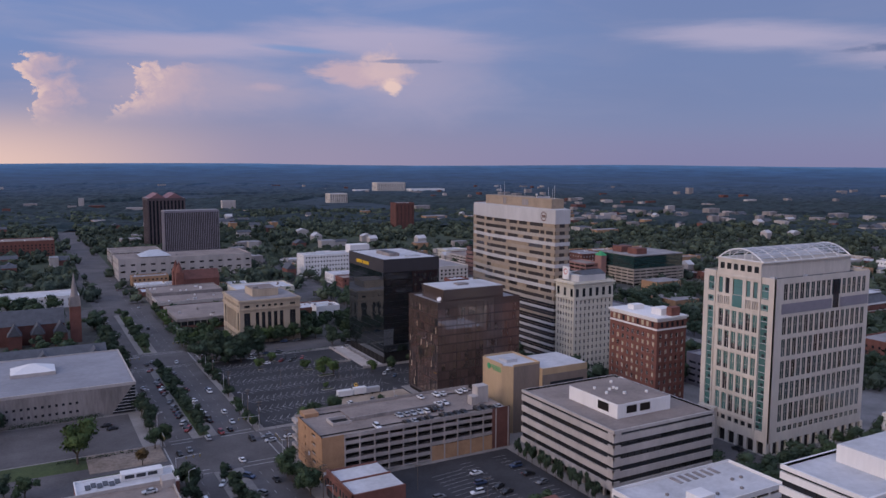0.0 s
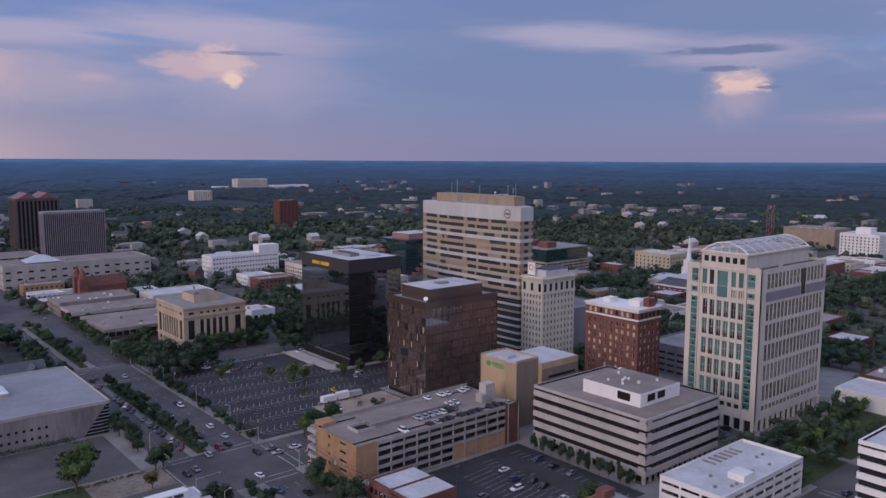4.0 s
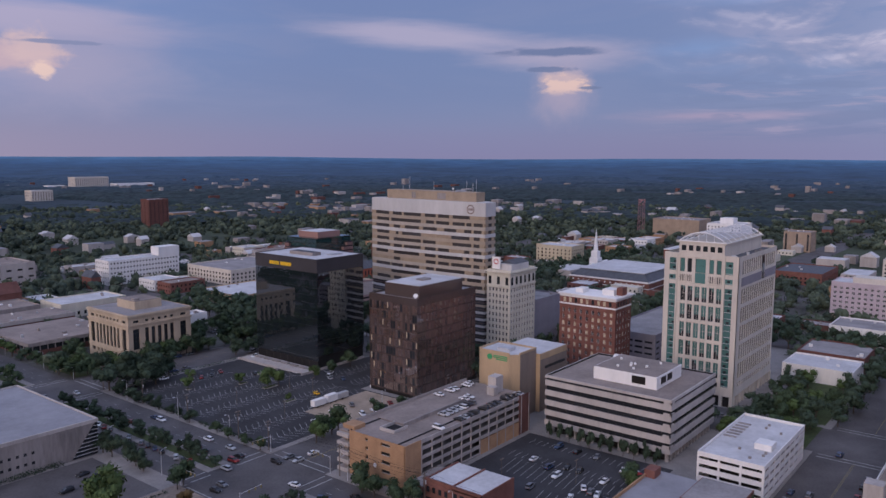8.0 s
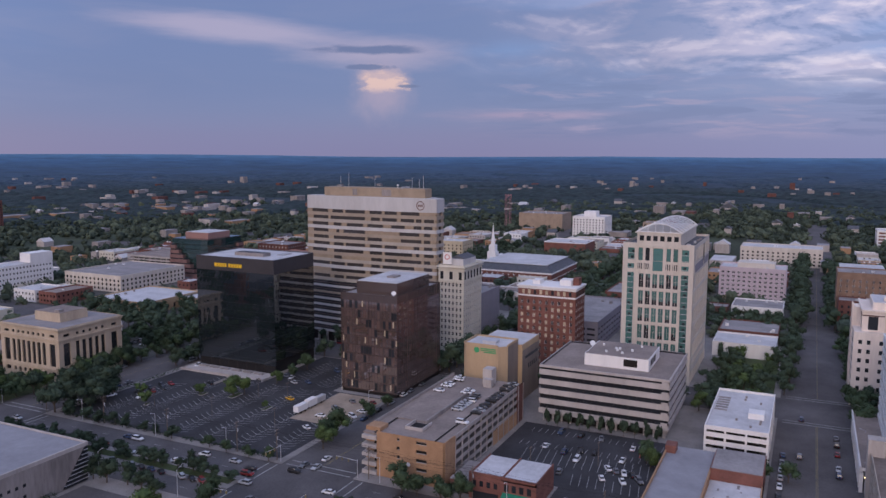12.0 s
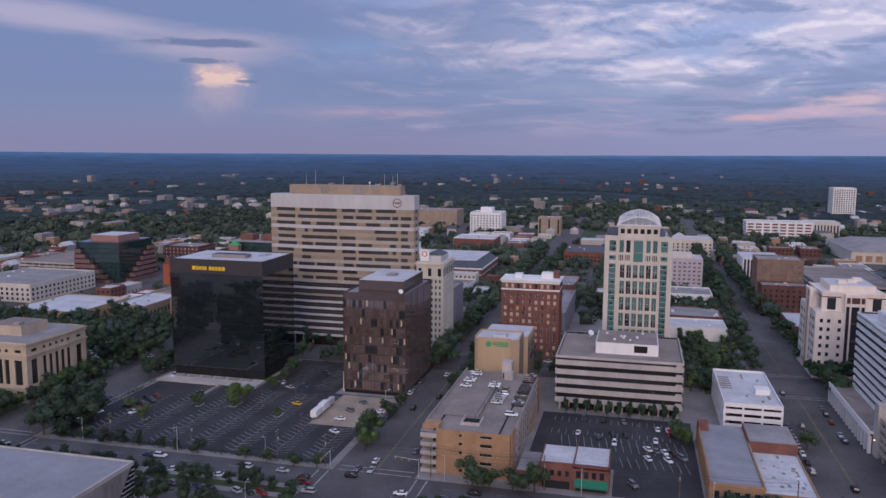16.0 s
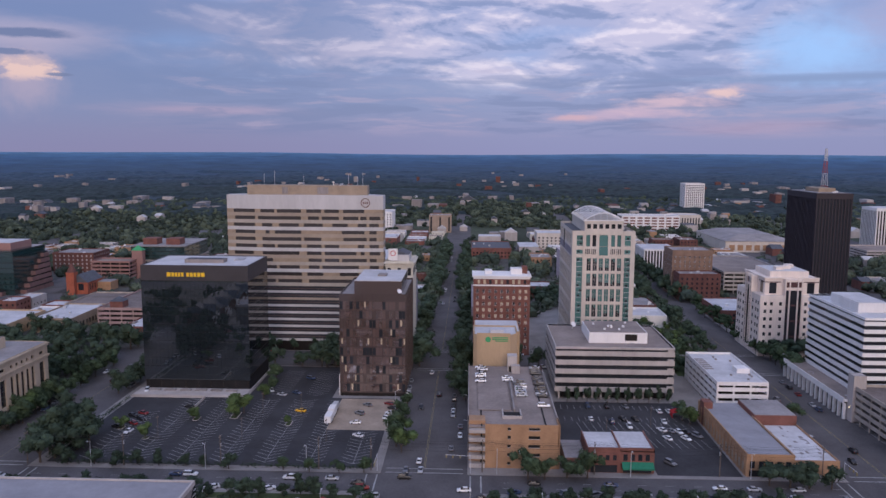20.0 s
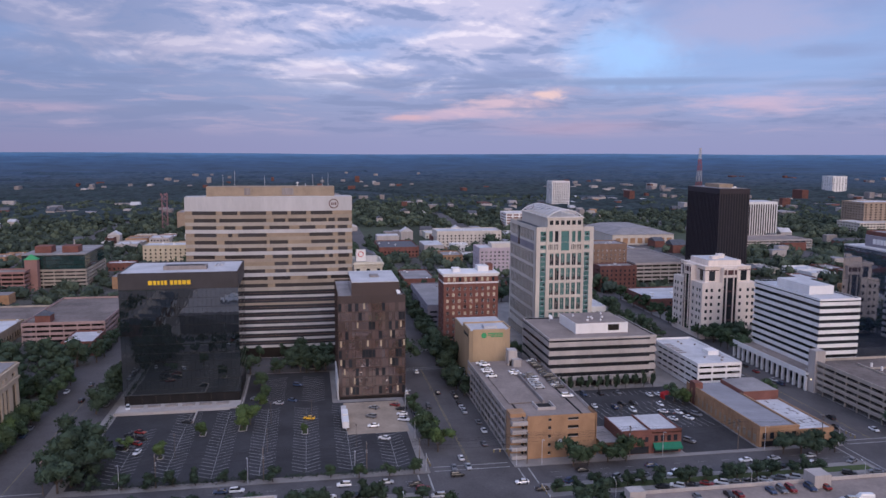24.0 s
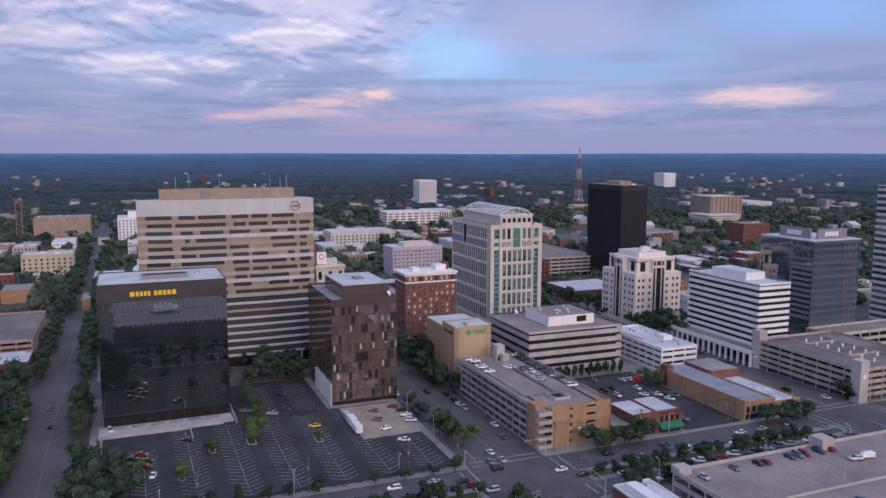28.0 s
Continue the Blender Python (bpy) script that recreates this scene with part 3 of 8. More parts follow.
def punched(name, x, y, w, d, h, label, counts, rows, ww, wh, wall_mat, pane, frame_mat, roof_mat, category="building", group="", margin=1.6,
            bars=1, rails=1, depth=0.35, rim=0.9, faces="WSNE", chance=0.0, other=None, units=4, seed=1, base=0.0, edge=None, objects=True, turn=0.0):
    """A block with rows of windows in holed walls. counts: windows on the long (y) and short (x) sides."""
    if len(label.split()) < 4:
        label += " on a city block"
    th = thing(name, x, y, base, label, category, group, turn=turn)
    hv = [(z, z + wh) for z in rows]
    whole, g = Mesh(), Mesh()
    for face in faces:
        length, n = (d, counts[0]) if face in "WE" else (w, counts[1])
        m = Mesh() if objects else whole
        hu = evenly(length, n, ww, margin) if n else []
        holed_wall(m, face, w, d, hu, hv if n else [], 0, length, 0, h - rim, depth)
        if objects:
            part("wall", m, wall_mat, th)
        if not n:
            continue
        if objects and face != "E":
            put_windows(th, face, w, d, hu, hv, depth, pane, frame_mat, bars, rails, chance=chance, other=other, seed=seed)
        else:
            for a, b in hv:
                for p, q in hu:
                    g.face([on_face(face, w, d, u, depth - 0.01, z) for u, z in ((p, a), (q, a), (q, b), (p, b))])
    if not objects:
        part("wall", whole, wall_mat, th)
    if g.f:
        part("window_panes", g, pane, th, kind="stuff")
    flat_roof(th, w, d, h, roof_mat, edge or wall_mat, rim)
    if units:
        roof_units(th, w, d, h - rim, units, seed, joined=not objects)
    return th


# ---- ground, streets and blocks ----
def ground_height(r):
    """Flat under the city, then climbing to the far skyline."""
    return 0.0 if r < 2900 else 84.0 * ((r - 2900) / 1950.0) ** 1.15


CENTRE = (150.0, 280.0)


def ring_sheet(radii, fill):
    """A round sheet of ground, or a ring of it."""
    g = Mesh()
    n = 120
    for r in radii:
        for i in range(n):
            a = 2 * math.pi * i / n
            wob = 1 + (0.05 * math.sin(3 * a + 0.6) + 0.03 * math.sin(11 * a)) * (1 if r > 3000 else 0)
            g.v.append((CENTRE[0] + r * math.sin(a), CENTRE[1] + r * math.cos(a), ground_height(r) * wob - 0.02))
    if fill:
        g.v.append((CENTRE[0], CENTRE[1], -0.02))
        g.f.extend((i, (i + 1) % n, len(g.v) - 1) for i in range(n))
    for k in range(len(radii) - 1):
        for i in range(n):
            j = (i + 1) % n
            g.f.append((k * n + i, (k + 1) * n + i, (k + 1) * n + j, k * n + j))
    inner = sum(r <= 1400 for r in radii) - 1
    g.s = [0 if k < (inner + 1) * n else 1 for k in range(len(g.f))] if fill else [1] * len(g.f)
    return g


def haze_glow_mat(name="blue_haze_glow", base=(.011, .021, .025), near=(.006, .011, .024), scales=(.01, .06)):
    """The far wooded skyline: blue haze painted in as emission, more with distance."""
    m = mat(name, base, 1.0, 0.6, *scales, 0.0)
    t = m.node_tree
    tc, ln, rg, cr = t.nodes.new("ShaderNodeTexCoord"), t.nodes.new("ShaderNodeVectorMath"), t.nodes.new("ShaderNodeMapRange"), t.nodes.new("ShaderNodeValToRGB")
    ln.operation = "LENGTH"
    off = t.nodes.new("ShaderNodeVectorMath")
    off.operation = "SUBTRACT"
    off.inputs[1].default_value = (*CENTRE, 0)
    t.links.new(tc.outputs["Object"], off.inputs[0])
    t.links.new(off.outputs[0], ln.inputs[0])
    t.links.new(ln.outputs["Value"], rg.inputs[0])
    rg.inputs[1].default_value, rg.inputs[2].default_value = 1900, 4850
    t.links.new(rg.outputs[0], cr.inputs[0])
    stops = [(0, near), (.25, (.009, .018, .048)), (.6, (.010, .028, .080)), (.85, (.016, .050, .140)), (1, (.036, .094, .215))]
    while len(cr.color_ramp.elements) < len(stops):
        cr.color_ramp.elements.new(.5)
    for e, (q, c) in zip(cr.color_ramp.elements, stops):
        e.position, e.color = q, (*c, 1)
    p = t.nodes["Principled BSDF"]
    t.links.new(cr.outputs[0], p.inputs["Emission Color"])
    # noise makes the painted haze glow uneven, as over rolling woods
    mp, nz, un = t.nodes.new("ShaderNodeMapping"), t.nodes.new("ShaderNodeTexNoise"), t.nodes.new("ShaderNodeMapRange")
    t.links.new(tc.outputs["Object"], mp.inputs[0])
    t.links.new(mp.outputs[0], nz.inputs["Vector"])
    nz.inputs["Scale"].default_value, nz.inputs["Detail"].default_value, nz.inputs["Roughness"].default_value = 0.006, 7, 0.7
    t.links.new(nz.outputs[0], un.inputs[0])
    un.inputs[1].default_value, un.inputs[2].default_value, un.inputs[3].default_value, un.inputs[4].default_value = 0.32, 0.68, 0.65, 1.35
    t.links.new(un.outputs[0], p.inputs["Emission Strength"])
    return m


DISTANCE = haze_glow_mat()
ground = solid("ground", ring_sheet([150, 400, 800, 1400, 2000, 2600, 2900, 3200, 3500, 3800, 4100, 4400, 4650, 4850], True), [EARTH, DISTANCE], "wooded ground running out to a skyline blue with painted haze", "ground", kind="structure")

# north-south streets (x from, x to) and east-west streets (y from, y to)
YARD = mat("worn_yards", (.085, .083, .075), 0.95, 0.5, 0.03, 0.3, 0.2)
NS = [("assembly", 58, 93), ("main", 222, 252), ("next", 379, 409), ("third", 536, 566), ("fourth", 693, 723), ("park", -105, -75)]
EW = [("a", -47, -17), ("lady", 110, 140), ("wash", 267, 296.5), ("hamp", 419, 447), ("tay", 581, 611), ("bland", 738, 768), ("s", -204, -174)]
m = Mesh()
for i, (_, a, b) in enumerate(NS):
    m.box(a, b, -420, 1500 if i == 0 else 900, 0.0, 0.05)
for _, a, b in EW:
    m.box(-260, 1200, a, b, 0.0, 0.054)
road = solid("road", m, ASPHALT, "grey asphalt city streets on a grid", "road", kind="structure")

XS = [-75, 58, 93, 222, 252, 379, 409, 536, 566, 693]
YS = [-174, -47, -17, 110, 140, 267, 296.5, 419, 447, 581, 611, 738]
for i in range(0, len(XS), 2):
    for j in range(0, len(YS), 2):
        part("pavement", Mesh().box(XS[i], XS[i + 1], YS[j], YS[j + 1], 0.0, 0.17), PAVING if XS[i] < 380 and -20 < YS[j] < 440 else YARD, None)
for ob in [o for o in scene.objects if o.name.startswith("pavement")]:
    tagged(ob, "raised concrete city block with kerb", "pavement", kind="structure")


# ---- the tall slab with window bands ----
G_LOW = glass("blue_grey_window_glass", (.050, .050, .058), 2.0, 0.06, 0.02, 0.4)
BEIGE_L = mat("light_beige_precast", (.39, .345, .30), 0.85, 0.12, 0.12, 1.5, 0.15, streak=True, rand=0.05)


def banded_tower():
    th = thing("office_tower", 253.5, 313.3, 0, "tall beige office tower with window bands and a blank white crown", "office building")
    plan = [(0, 0), (9.5, 0), (19, 20), (19, 64), (9.5, 84.7), (2, 84.7), (-1.0, 62), (-1.2, 24)]

    def grown(k):
        c = Vector((8, 42))
        return [tuple(c + (Vector(p) - c) * (1 + k / max(8.0, (Vector(p) - c).length))) for p in plan]

    part("core", Mesh().prism(grown(-0.55), 0, 78), DARK, th, "dark glazing behind the bands")
    part("crown", Mesh().prism(plan, 77.2, 84.4).prism(grown(-0.3), 84.4, 84.6), PALE, th, "blank pale parapet band")
    rng = random.Random(11)
    n = 19
    step = (77.2 - 5.5) / n
    for k in range(n):
        z = 5.5 + k * step
        low = k < 8
        part("spandrel", Mesh().prism(plan, z, z + step * (0.34 if low else 0.50)), (BEIGE, PALE, BEIGE_L)[k % 3] if k > 5 else PALE, th)
        part("window_strip", Mesh().prism(grown(-0.5), z + step * (0.34 if low else 0.50), z + step), G_LOW if low else G_HUB, th)
        if low:
            # the lower storeys are glazed from end to end behind a thin dark sill rail
            part("sill_rail", Mesh().prism(grown(-0.2), z + step * .62, z + step * .68), BROWN, th)
            continue
        # tan panels fill the gaps between the window runs
        runs = [(3.5, 15.4), (18.5, 26.2), (27.6, 40.5), (43.4, 51.3), (53, 60.8), (62.3, 71.2), (72.2, 75.5), (77, 82)]
        edge, u = [], 0.0
        for a, b in runs:
            a, b = a + rng.choice((-1.4, 0, 0, .8)), b + rng.choice((-1.2, 0, 0, 0, .8))
            if rng.random() > .12:
                edge.append((u, a))
                u = b
        edge.append((u, 84.0))
        for a, b in edge:
            if b - a > .4:
                y0, y1 = 84.5 - b, 84.5 - a
                x = lambda y: -1.2 * min(1.0, y / 24) if y < 62 else -1.0 + 3.0 * (y - 62) / 22.7
                part("panel", Mesh().prism([(x(y0) + .1, y0), (x(y0) + .5, y0), (x(y1) + .5, y1), (x(y1) + .1, y1)], z + step * .50, z + step), TAN, th)
        for x0_ in (0.6, 6.4):
            part("panel", Mesh().box(x0_, x0_ + 2.2, .1, .5, z + step * .52, z + step), TAN, th)
            part("panel", Mesh().box(x0_ + 1.2, x0_ + 2.6, 84.2, 84.6, z + step * .52, z + step), TAN, th)
    for i in range(15):
        y = 2 + i * 80.0 / 14
        part("column", Mesh().box(-0.8, 0.2, y - 0.5, y + 0.5, 0, 5.6), CONC, th)
    pent = part("penthouse", Mesh().prism([(4, 9), (12, 9), (15, 22), (15, 62), (12, 74), (4, 74)], 84.4, 89.6), TAN, th, "tan plant room on the roof")
    for y0, y1 in ((30, 36), (52, 55)):
        part("louvre", Mesh().box(3.85, 4.05, y0, y1, 85.2, 88.8), CONC_D, pent)
    for x, y, hgt in ((8, 12, 7), (9, 15, 5), (10, 20, 6), (8, 60, 8), (9, 66, 6), (12, 45, 5)):
        part("antenna", Mesh().tube((x, y, 89.6), (x, y, 89.6 + hgt), 0.09), METAL, th)
    dish = Mesh()
    for k in range(4):
        dish.tube((8, 28, 90.8 + k * 0.22), (8, 28, 91.05 + k * 0.22), 0.4 + 0.25 * (k if k < 2 else 3 - k), n=10)
    part("antenna_dome", dish.tube((8, 28, 89.6), (8, 28, 90.9), 0.15), WHITE, th)
    part("roof_rail", Mesh().box(5, 14, 23.6, 24, 89.6, 90.5), METAL, th)
    # round emblem on the crown
    ring = Mesh()
    for i in range(28):
        a0, a1 = 2 * math.pi * i / 28, 2 * math.pi * (i + 1) / 28
        ring.face([(-0.62, 9.5 + r * math.cos(a), 80.8 + r * math.sin(a)) for r, a in ((2.5, a0), (2.5, a1), (2.05, a1), (2.05, a0))])
    part("emblem_ring", ring, BRICK_D, th, "dark red ring emblem")
    bars = Mesh()
    for i, w in enumerate((0.9, 0.7, 0.9)):
        bars.box(-0.66, -0.6, 8.1 + i * 1.0, 8.1 + i * 1.0 + w * 0.8, 80.2, 81.4)
    part("emblem_bars", bars, BRICK_D, th)
    return th


banded_tower()


# ---- the black mirror-glass block ----
GREY_BRONZE = mat("grey_bronze_panel", (.048, .044, .049), 0.5, 0.12, 0.1, 1.5, 0.05)


def black_glass_block():
    x0, y0, w, d, h = 181.0, 366.0, 33.5, 48.5, 57.3
    th = thing("glass_office_block", x0, y0, 0, "black mirror-glass office block with a white roof", "office building")
    part("core", Mesh().box(0.4, w - 0.4, 0.4, d - 0.4, 0, h - 1.2), VOID, th)
    top = 50.3
    crown = Mesh()
    crown.box(0, w, 0, 0.4, top, h).box(0, w, d - 0.4, d, top, h).box(0, 0.4, 0.4, d - 0.4, top, h).box(w - 0.4, w, 0.4, d - 0.4, top, h)
    part("sign_band", crown, GREY_BRONZE, th, "plain dark band under the roof")
    part("roof", Mesh().box(0.4, w - 0.4, 0.4, d - 0.4, h - 1.2, h - 0.35), ROOF_W, th, "white membrane roof")
    well = part("roof_plant", Mesh().box(10, 16, 14, 32, h - 0.35, h + 1.3), CONC_D, th, "grey plant screen on the roof")
    part("plant_deck", Mesh().box(11, 15, 15, 31, h + 1.3, h + 1.45), DARK, well)
    for y in (8, 9.5, 11):
        part("roof_duct", Mesh().box(18, 26, y, y + 0.6, h - 0.35, h + 0.3), METAL, th)
    rng = random.Random(5)
    floors, cols = 11, 26
    fh, cw = (top - 7.0) / floors, d / cols
    for face, length, n in (("W", d, cols), ("S", w, 18), ("N", w, 18)):
        cwid = length / n
        pane = {}
        for k in range(5):
            m = Mesh()
            t = [rng.uniform(-0.004, 0.004) for _ in range(2)]
            m.face([(-cwid / 2 + .03, t[0], .03), (cwid / 2 - .03, -t[0], .03), (cwid / 2 - .03, t[1], fh - .03), (-cwid / 2 + .03, -t[1], fh - .03)])
            pane[k] = m.data("pane", G_BLACK)
        rest = Mesh()
        for j in range(floors):
            for i in range(n):
                if face == "W":
                    part("pane", pane[rng.randrange(5)], None, th, at=on_face(face, w, d, (i + .5) * cwid, 0.02, 7 + j * fh), turn=TURN_OF[face])
                else:
                    t = rng.uniform(-.006, .006)
                    rest.face([on_face(face, w, d, i * cwid + a, .02 + t * e, 7 + j * fh + b) for a, b, e in ((.03, .03, 1), (cwid - .03, .03, -1), (cwid - .03, fh - .03, -1), (.03, fh - .03, 1))])
        if rest.f:
            part("window_panes", rest, G_BLACK, th, kind="stuff")
    mull = Mesh()
    for j in range(floors + 1):
        mull.box(-0.04, 0.1, 0, d, 7 + j * fh - .05, 7 + j * fh + .05).box(0, w, d - 0.1, d + 0.04, 7 + j * fh - .05, 7 + j * fh + .05)
    part("transom", mull, DARK, th, kind="stuff")
    mull2 = Mesh()
    for j in range(floors + 1):
        mull2.box(0, w, -0.04, 0.1, 7 + j * fh - .05, 7 + j * fh + .05)
    part("transom", mull2, DARK, th, kind="stuff")
    for j in range(floors):
        z = 7 + j * fh
        part("window_strip", Mesh().box(w - 0.3, w - 0.1, 0, d, z, z + fh), G_BLACK, th)
    base = part("base_wall", Mesh().box(3.0, w - 1, 1.5, d - 1.5, 0, 7), G_BLACK, th)
    part("base_fascia", Mesh().box(-.06, .5, 0, d, 4.6, 7.0), G_BLACK, th)
    for i in range(9):
        part("column", Mesh().box(0.3, 1.0, 1 + i * 5.7, 1.6 + i * 5.7, 0, 7), DARK, th)
    part("soffit", Mesh().box(0, w, 0, d, 6.8, 7.05), DARK, th)
    # eleven yellow letter shapes
    u = 36.5
    for k, lw in enumerate((1.7, 1.15, 1.0, 1.0, 1.0, 0, 1.15, 1.3, 1.2, 1.4, 1.5)):
        if lw:
            part("letter", Mesh().box(-0.25, -0.02, u - lw, u, 52.2, 54.0), LETTER, th, "yellow raised letter shape")
        u -= lw + 0.42 if lw else 0.9
    return th


black_glass_block()


# ---- the bronze-glass tower ----
BRONZE_P = glass("bronze_panel", (.078, .056, .050), 1.9, 0.12, 0.02, 0.25)


def bronze_tower():
    x0, y0, w, d, h = 175.5, 295.0, 44.0, 29.0, 46.3
    th = thing("bronze_glass_tower", x0, y0, 0, "bronze curtain-wall office tower with some lit blinds", "office building")
    part("core", Mesh().box(0.5, w - 0.5, 0.5, d - 0.5, 0, h - 1), VOID, th)
    rng = random.Random(8)
    floors = 10
    base_z = 1.6
    fh = (h - 3.4 - base_z) / floors
    for face, length, n in (("W", d, 20), ("S", w, 22), ("N", w, 22), ("E", d, 15)):
        cw = length / n
        panes = {}
        for mt in (G_BRONZE, BLIND, G_DARK, BRONZE_P):
            panes[mt.name] = Mesh().face([(-cw / 2, 0, 0), (cw / 2, 0, 0), (cw / 2, 0, fh * .84), (-cw / 2, 0, fh * .84)]).data("pane", mt)
        half = Mesh().face([(-cw / 2, 0, 0), (0, 0, 0), (0, 0, fh * .84), (-cw / 2, 0, fh * .84)], 0).face([(0, 0, 0), (cw / 2, 0, 0), (cw / 2, 0, fh * .2), (0, 0, fh * .2)], 0)
        panes[BLIND.name] = half.face([(0, 0, fh * .2), (cw / 2, 0, fh * .2), (cw / 2, 0, fh * .84), (0, 0, fh * .84)], 1).data("pane", G_BRONZE, BLIND)
        lay = Mesh()
        for j in range(floors):
            z = base_z + j * fh
            for i in range(n):
                r = rng.random()
                busy = .5 + .5 * math.sin(i * .9 + j * 1.7)
                mt = BLIND if r < .13 * busy else (G_DARK if r < .14 + .24 * busy else (BRONZE_P if r > .9 else G_BRONZE))
                if face in "ENS":
                    lay.face([on_face(face, w, d, i * cw + a, 0.08, z + b) for a, b in ((0, fh * .16), (cw, fh * .16), (cw, fh), (0, fh))])
                else:
                    part("pane", panes[mt.name], None, th, at=on_face(face, w, d, (i + .5) * cw, 0.08, z + fh * .16), turn=TURN_OF[face])
        if lay.f:
            part("window_panes", lay, G_BRONZE, th, kind="stuff")
        for j in range(floors + 1):
            z = base_z + j * fh
            a, b = on_face(face, w, d, 0, 0.05, z), on_face(face, w, d, length, 0.1, z + fh * .16 if j < floors else h)
            part("spandrel", Mesh().box(min(a[0], b[0]), max(a[0], b[0]), min(a[1], b[1]), max(a[1], b[1]), a[2], b[2]), BRONZE_P, th)
        fins = Mesh()
        for i in range(n + 1):
            wide = .11 if i % 5 == 0 else .04
            a, b = on_face(face, w, d, i * cw - wide, -0.10 if i % 5 == 0 else 0, base_z), on_face(face, w, d, i * cw + wide, 0.1, h)
            fins.box(min(a[0], b[0]), max(a[0], b[0]), min(a[1], b[1]), max(a[1], b[1]), base_z, h)
        part("mullions", fins, BRONZE_P, th, kind="stuff")
    part("base_wall", Mesh().box(0.2, w - 0.2, 0.2, d - 0.2, 0, base_z), DARK, th)
    part("roof", Mesh().box(0.3, w - 0.3, 0.3, d - 0.3, h - 1.1, h - 0.8), ROOF_G, th)
    pent = part("penthouse", Mesh().box(4, 36, 2.0, 23, h - 0.8, h + 5.0), BRONZE_P, th, "bronze plant storey set back on the roof")
    part("penthouse_roof", Mesh().box(4.2, 35.8, 2.2, 22.8, h + 5.0, h + 5.25), ROOF_W, pent, "white membrane roof")
    part("roof_hatch", Mesh().box(16, 22, 10, 14, h + 5.25, h + 6.0), CONC_D, pent)
    part("satellite_dish", Mesh().tube((2.5, 3, h - .8), (2.5, 3, h + .6), .1).tube((2.5, 3, h + .6), (2.1, 2.7, h + 1.0), .2, 1.1, 12), WHITE, th)
    return th


bronze_tower()
part_wall = thing("screen_wall", 176, 324.2, 0, "white painted blank wall beside the bronze tower", "wall")
part("panel", Mesh().prism([(0, 0), (30, 0), (30, .4), (0, .4)], 0, 9.5), WHITE, part_wall)


# ---- the cream stone tower with an arched roof frame ----
def arched_tower():
    x0, y0, w, d, h = 252.5, 180.0, 56.0, 33.0, 67.0
    th = thing("stone_office_tower", x0, y0, 0, "cream stone and green glass tower under an arched steel roof frame", "office building")
    part("core", Mesh().box(0.9, w - 0.9, 0.9, d - 0.9, 0, h - 1.5), VOID, th)
    part("roof", Mesh().box(0.8, w - 0.8, 0.8, d - 0.8, h - 1.5, h - 1.1), SLATE, th)
    # tiers of tall windows: each opening two storeys high
    tiers = [(12.6, 19.3), (20.9, 27.6), (29.2, 35.9), (37.5, 44.2), (45.7, 52.4), (58.7, 64.8)]
    low = [(8.6, 10.6)]
    S = evenly(w - 6.0, 16, 2.25, .8)
    for face in "SNE":
        L = w if face in "SN" else d
        us = [(a + 4.5, b + 4.5) for a, b in S] if face in "SN" else evenly(d, 10, 1.9, 1.5)
        wl = Mesh()
        holed_wall(wl, face, w, d, us, low + tiers, 0, L, 5.0, h, 0.16)
        part("wall", wl, STONE, th)
        if face == "E":
            continue
        put_windows(th, face, w, d, us, low + tiers, 0.16, G_SLATE, STONE, 1, 1, chance=0.22, other=G_DARK, seed=ord(face))
    # grey louvre course below the top tier on the long sides
    for y in (-.12, d - .1):
        for a, b in ((4.4, 33), (38, 55.4)):
            part("louvre_course", Mesh().box(a, b, y, y + .22, 53.6, 57.4), LILAC, th, "grey louvred course")
        part("tall_recess", Mesh().box(33.8, 37.2, y, y + .2, 53.6, 64.6), G_DARK, th)
    # west front: stone bays between green glass strips set in from the stone corners
    bays = [(6.95 + i * 3.2, 9.15 + i * 3.2) for i in range(6)]
    wl = Mesh()
    holed_wall(wl, "W", w, d, bays, low + tiers[:5], 6.2, d - 6.2, 5.0, 53.4, 0.45)
    top_bays = [(7.3, 9.4), (10.6, 12.6), (14.2, 18.8), (20.4, 22.4), (23.6, 25.7)]
    holed_wall(wl, "W", w, d, top_bays, tiers[5:], 6.2, d - 6.2, 53.4, h, 0.45)
    part("wall", wl, STONE, th)
    put_windows(th, "W", w, d, bays, low, 0.45, G_DARK, STONE, 0, 0)
    rng = random.Random(19)
    panes = []
    for k, (cut, side) in enumerate(((.26, 0), (.30, 1), (.18, -1), (.0, 0), (.72, 1), (.34, 0))):
        # each window splits into green and dark glass at a different height
        m = Mesh()
        a, b = 1.1, 6.7
        z = b * cut
        m.face([(-a, .12, 0), (a, .12, 0), (a, .12, z), (-a, .12, z)], 1)
        x0_, x1_ = (-a, a) if not side else ((-a, 0) if side > 0 else (0, a))
        m.face([(-a, .12, z), (a, .12, z), (a, .12, b), (-a, .12, b)], 0)
        if side:
            m.face([(x0_, .115, z), (x1_, .115, z), (x1_, .115, z + 1.3), (x0_, .115, z + 1.3)], 1)
        m.box(-.05, .05, .03, .12, 0, b, 2).box(-a, a, .05, .12, b * .5 - .05, b * .5 + .05, 2)
        panes.append(m.data("window", G_GREEN, G_DARK, STONE))
    for a, b in tiers[:5]:
        for p, q in bays:
            part("window", panes[rng.choice((0, 0, 1, 2, 3, 3, 4, 5))], None, th, at=on_face("W", w, d, (p + q) / 2, .33, a), turn=TURN_OF["W"])
    put_windows(th, "W", w, d, top_bays, tiers[5:], 0.45, G_GREEN, DARK, 0, 1, chance=0.4, other=G_DARK, seed=10)
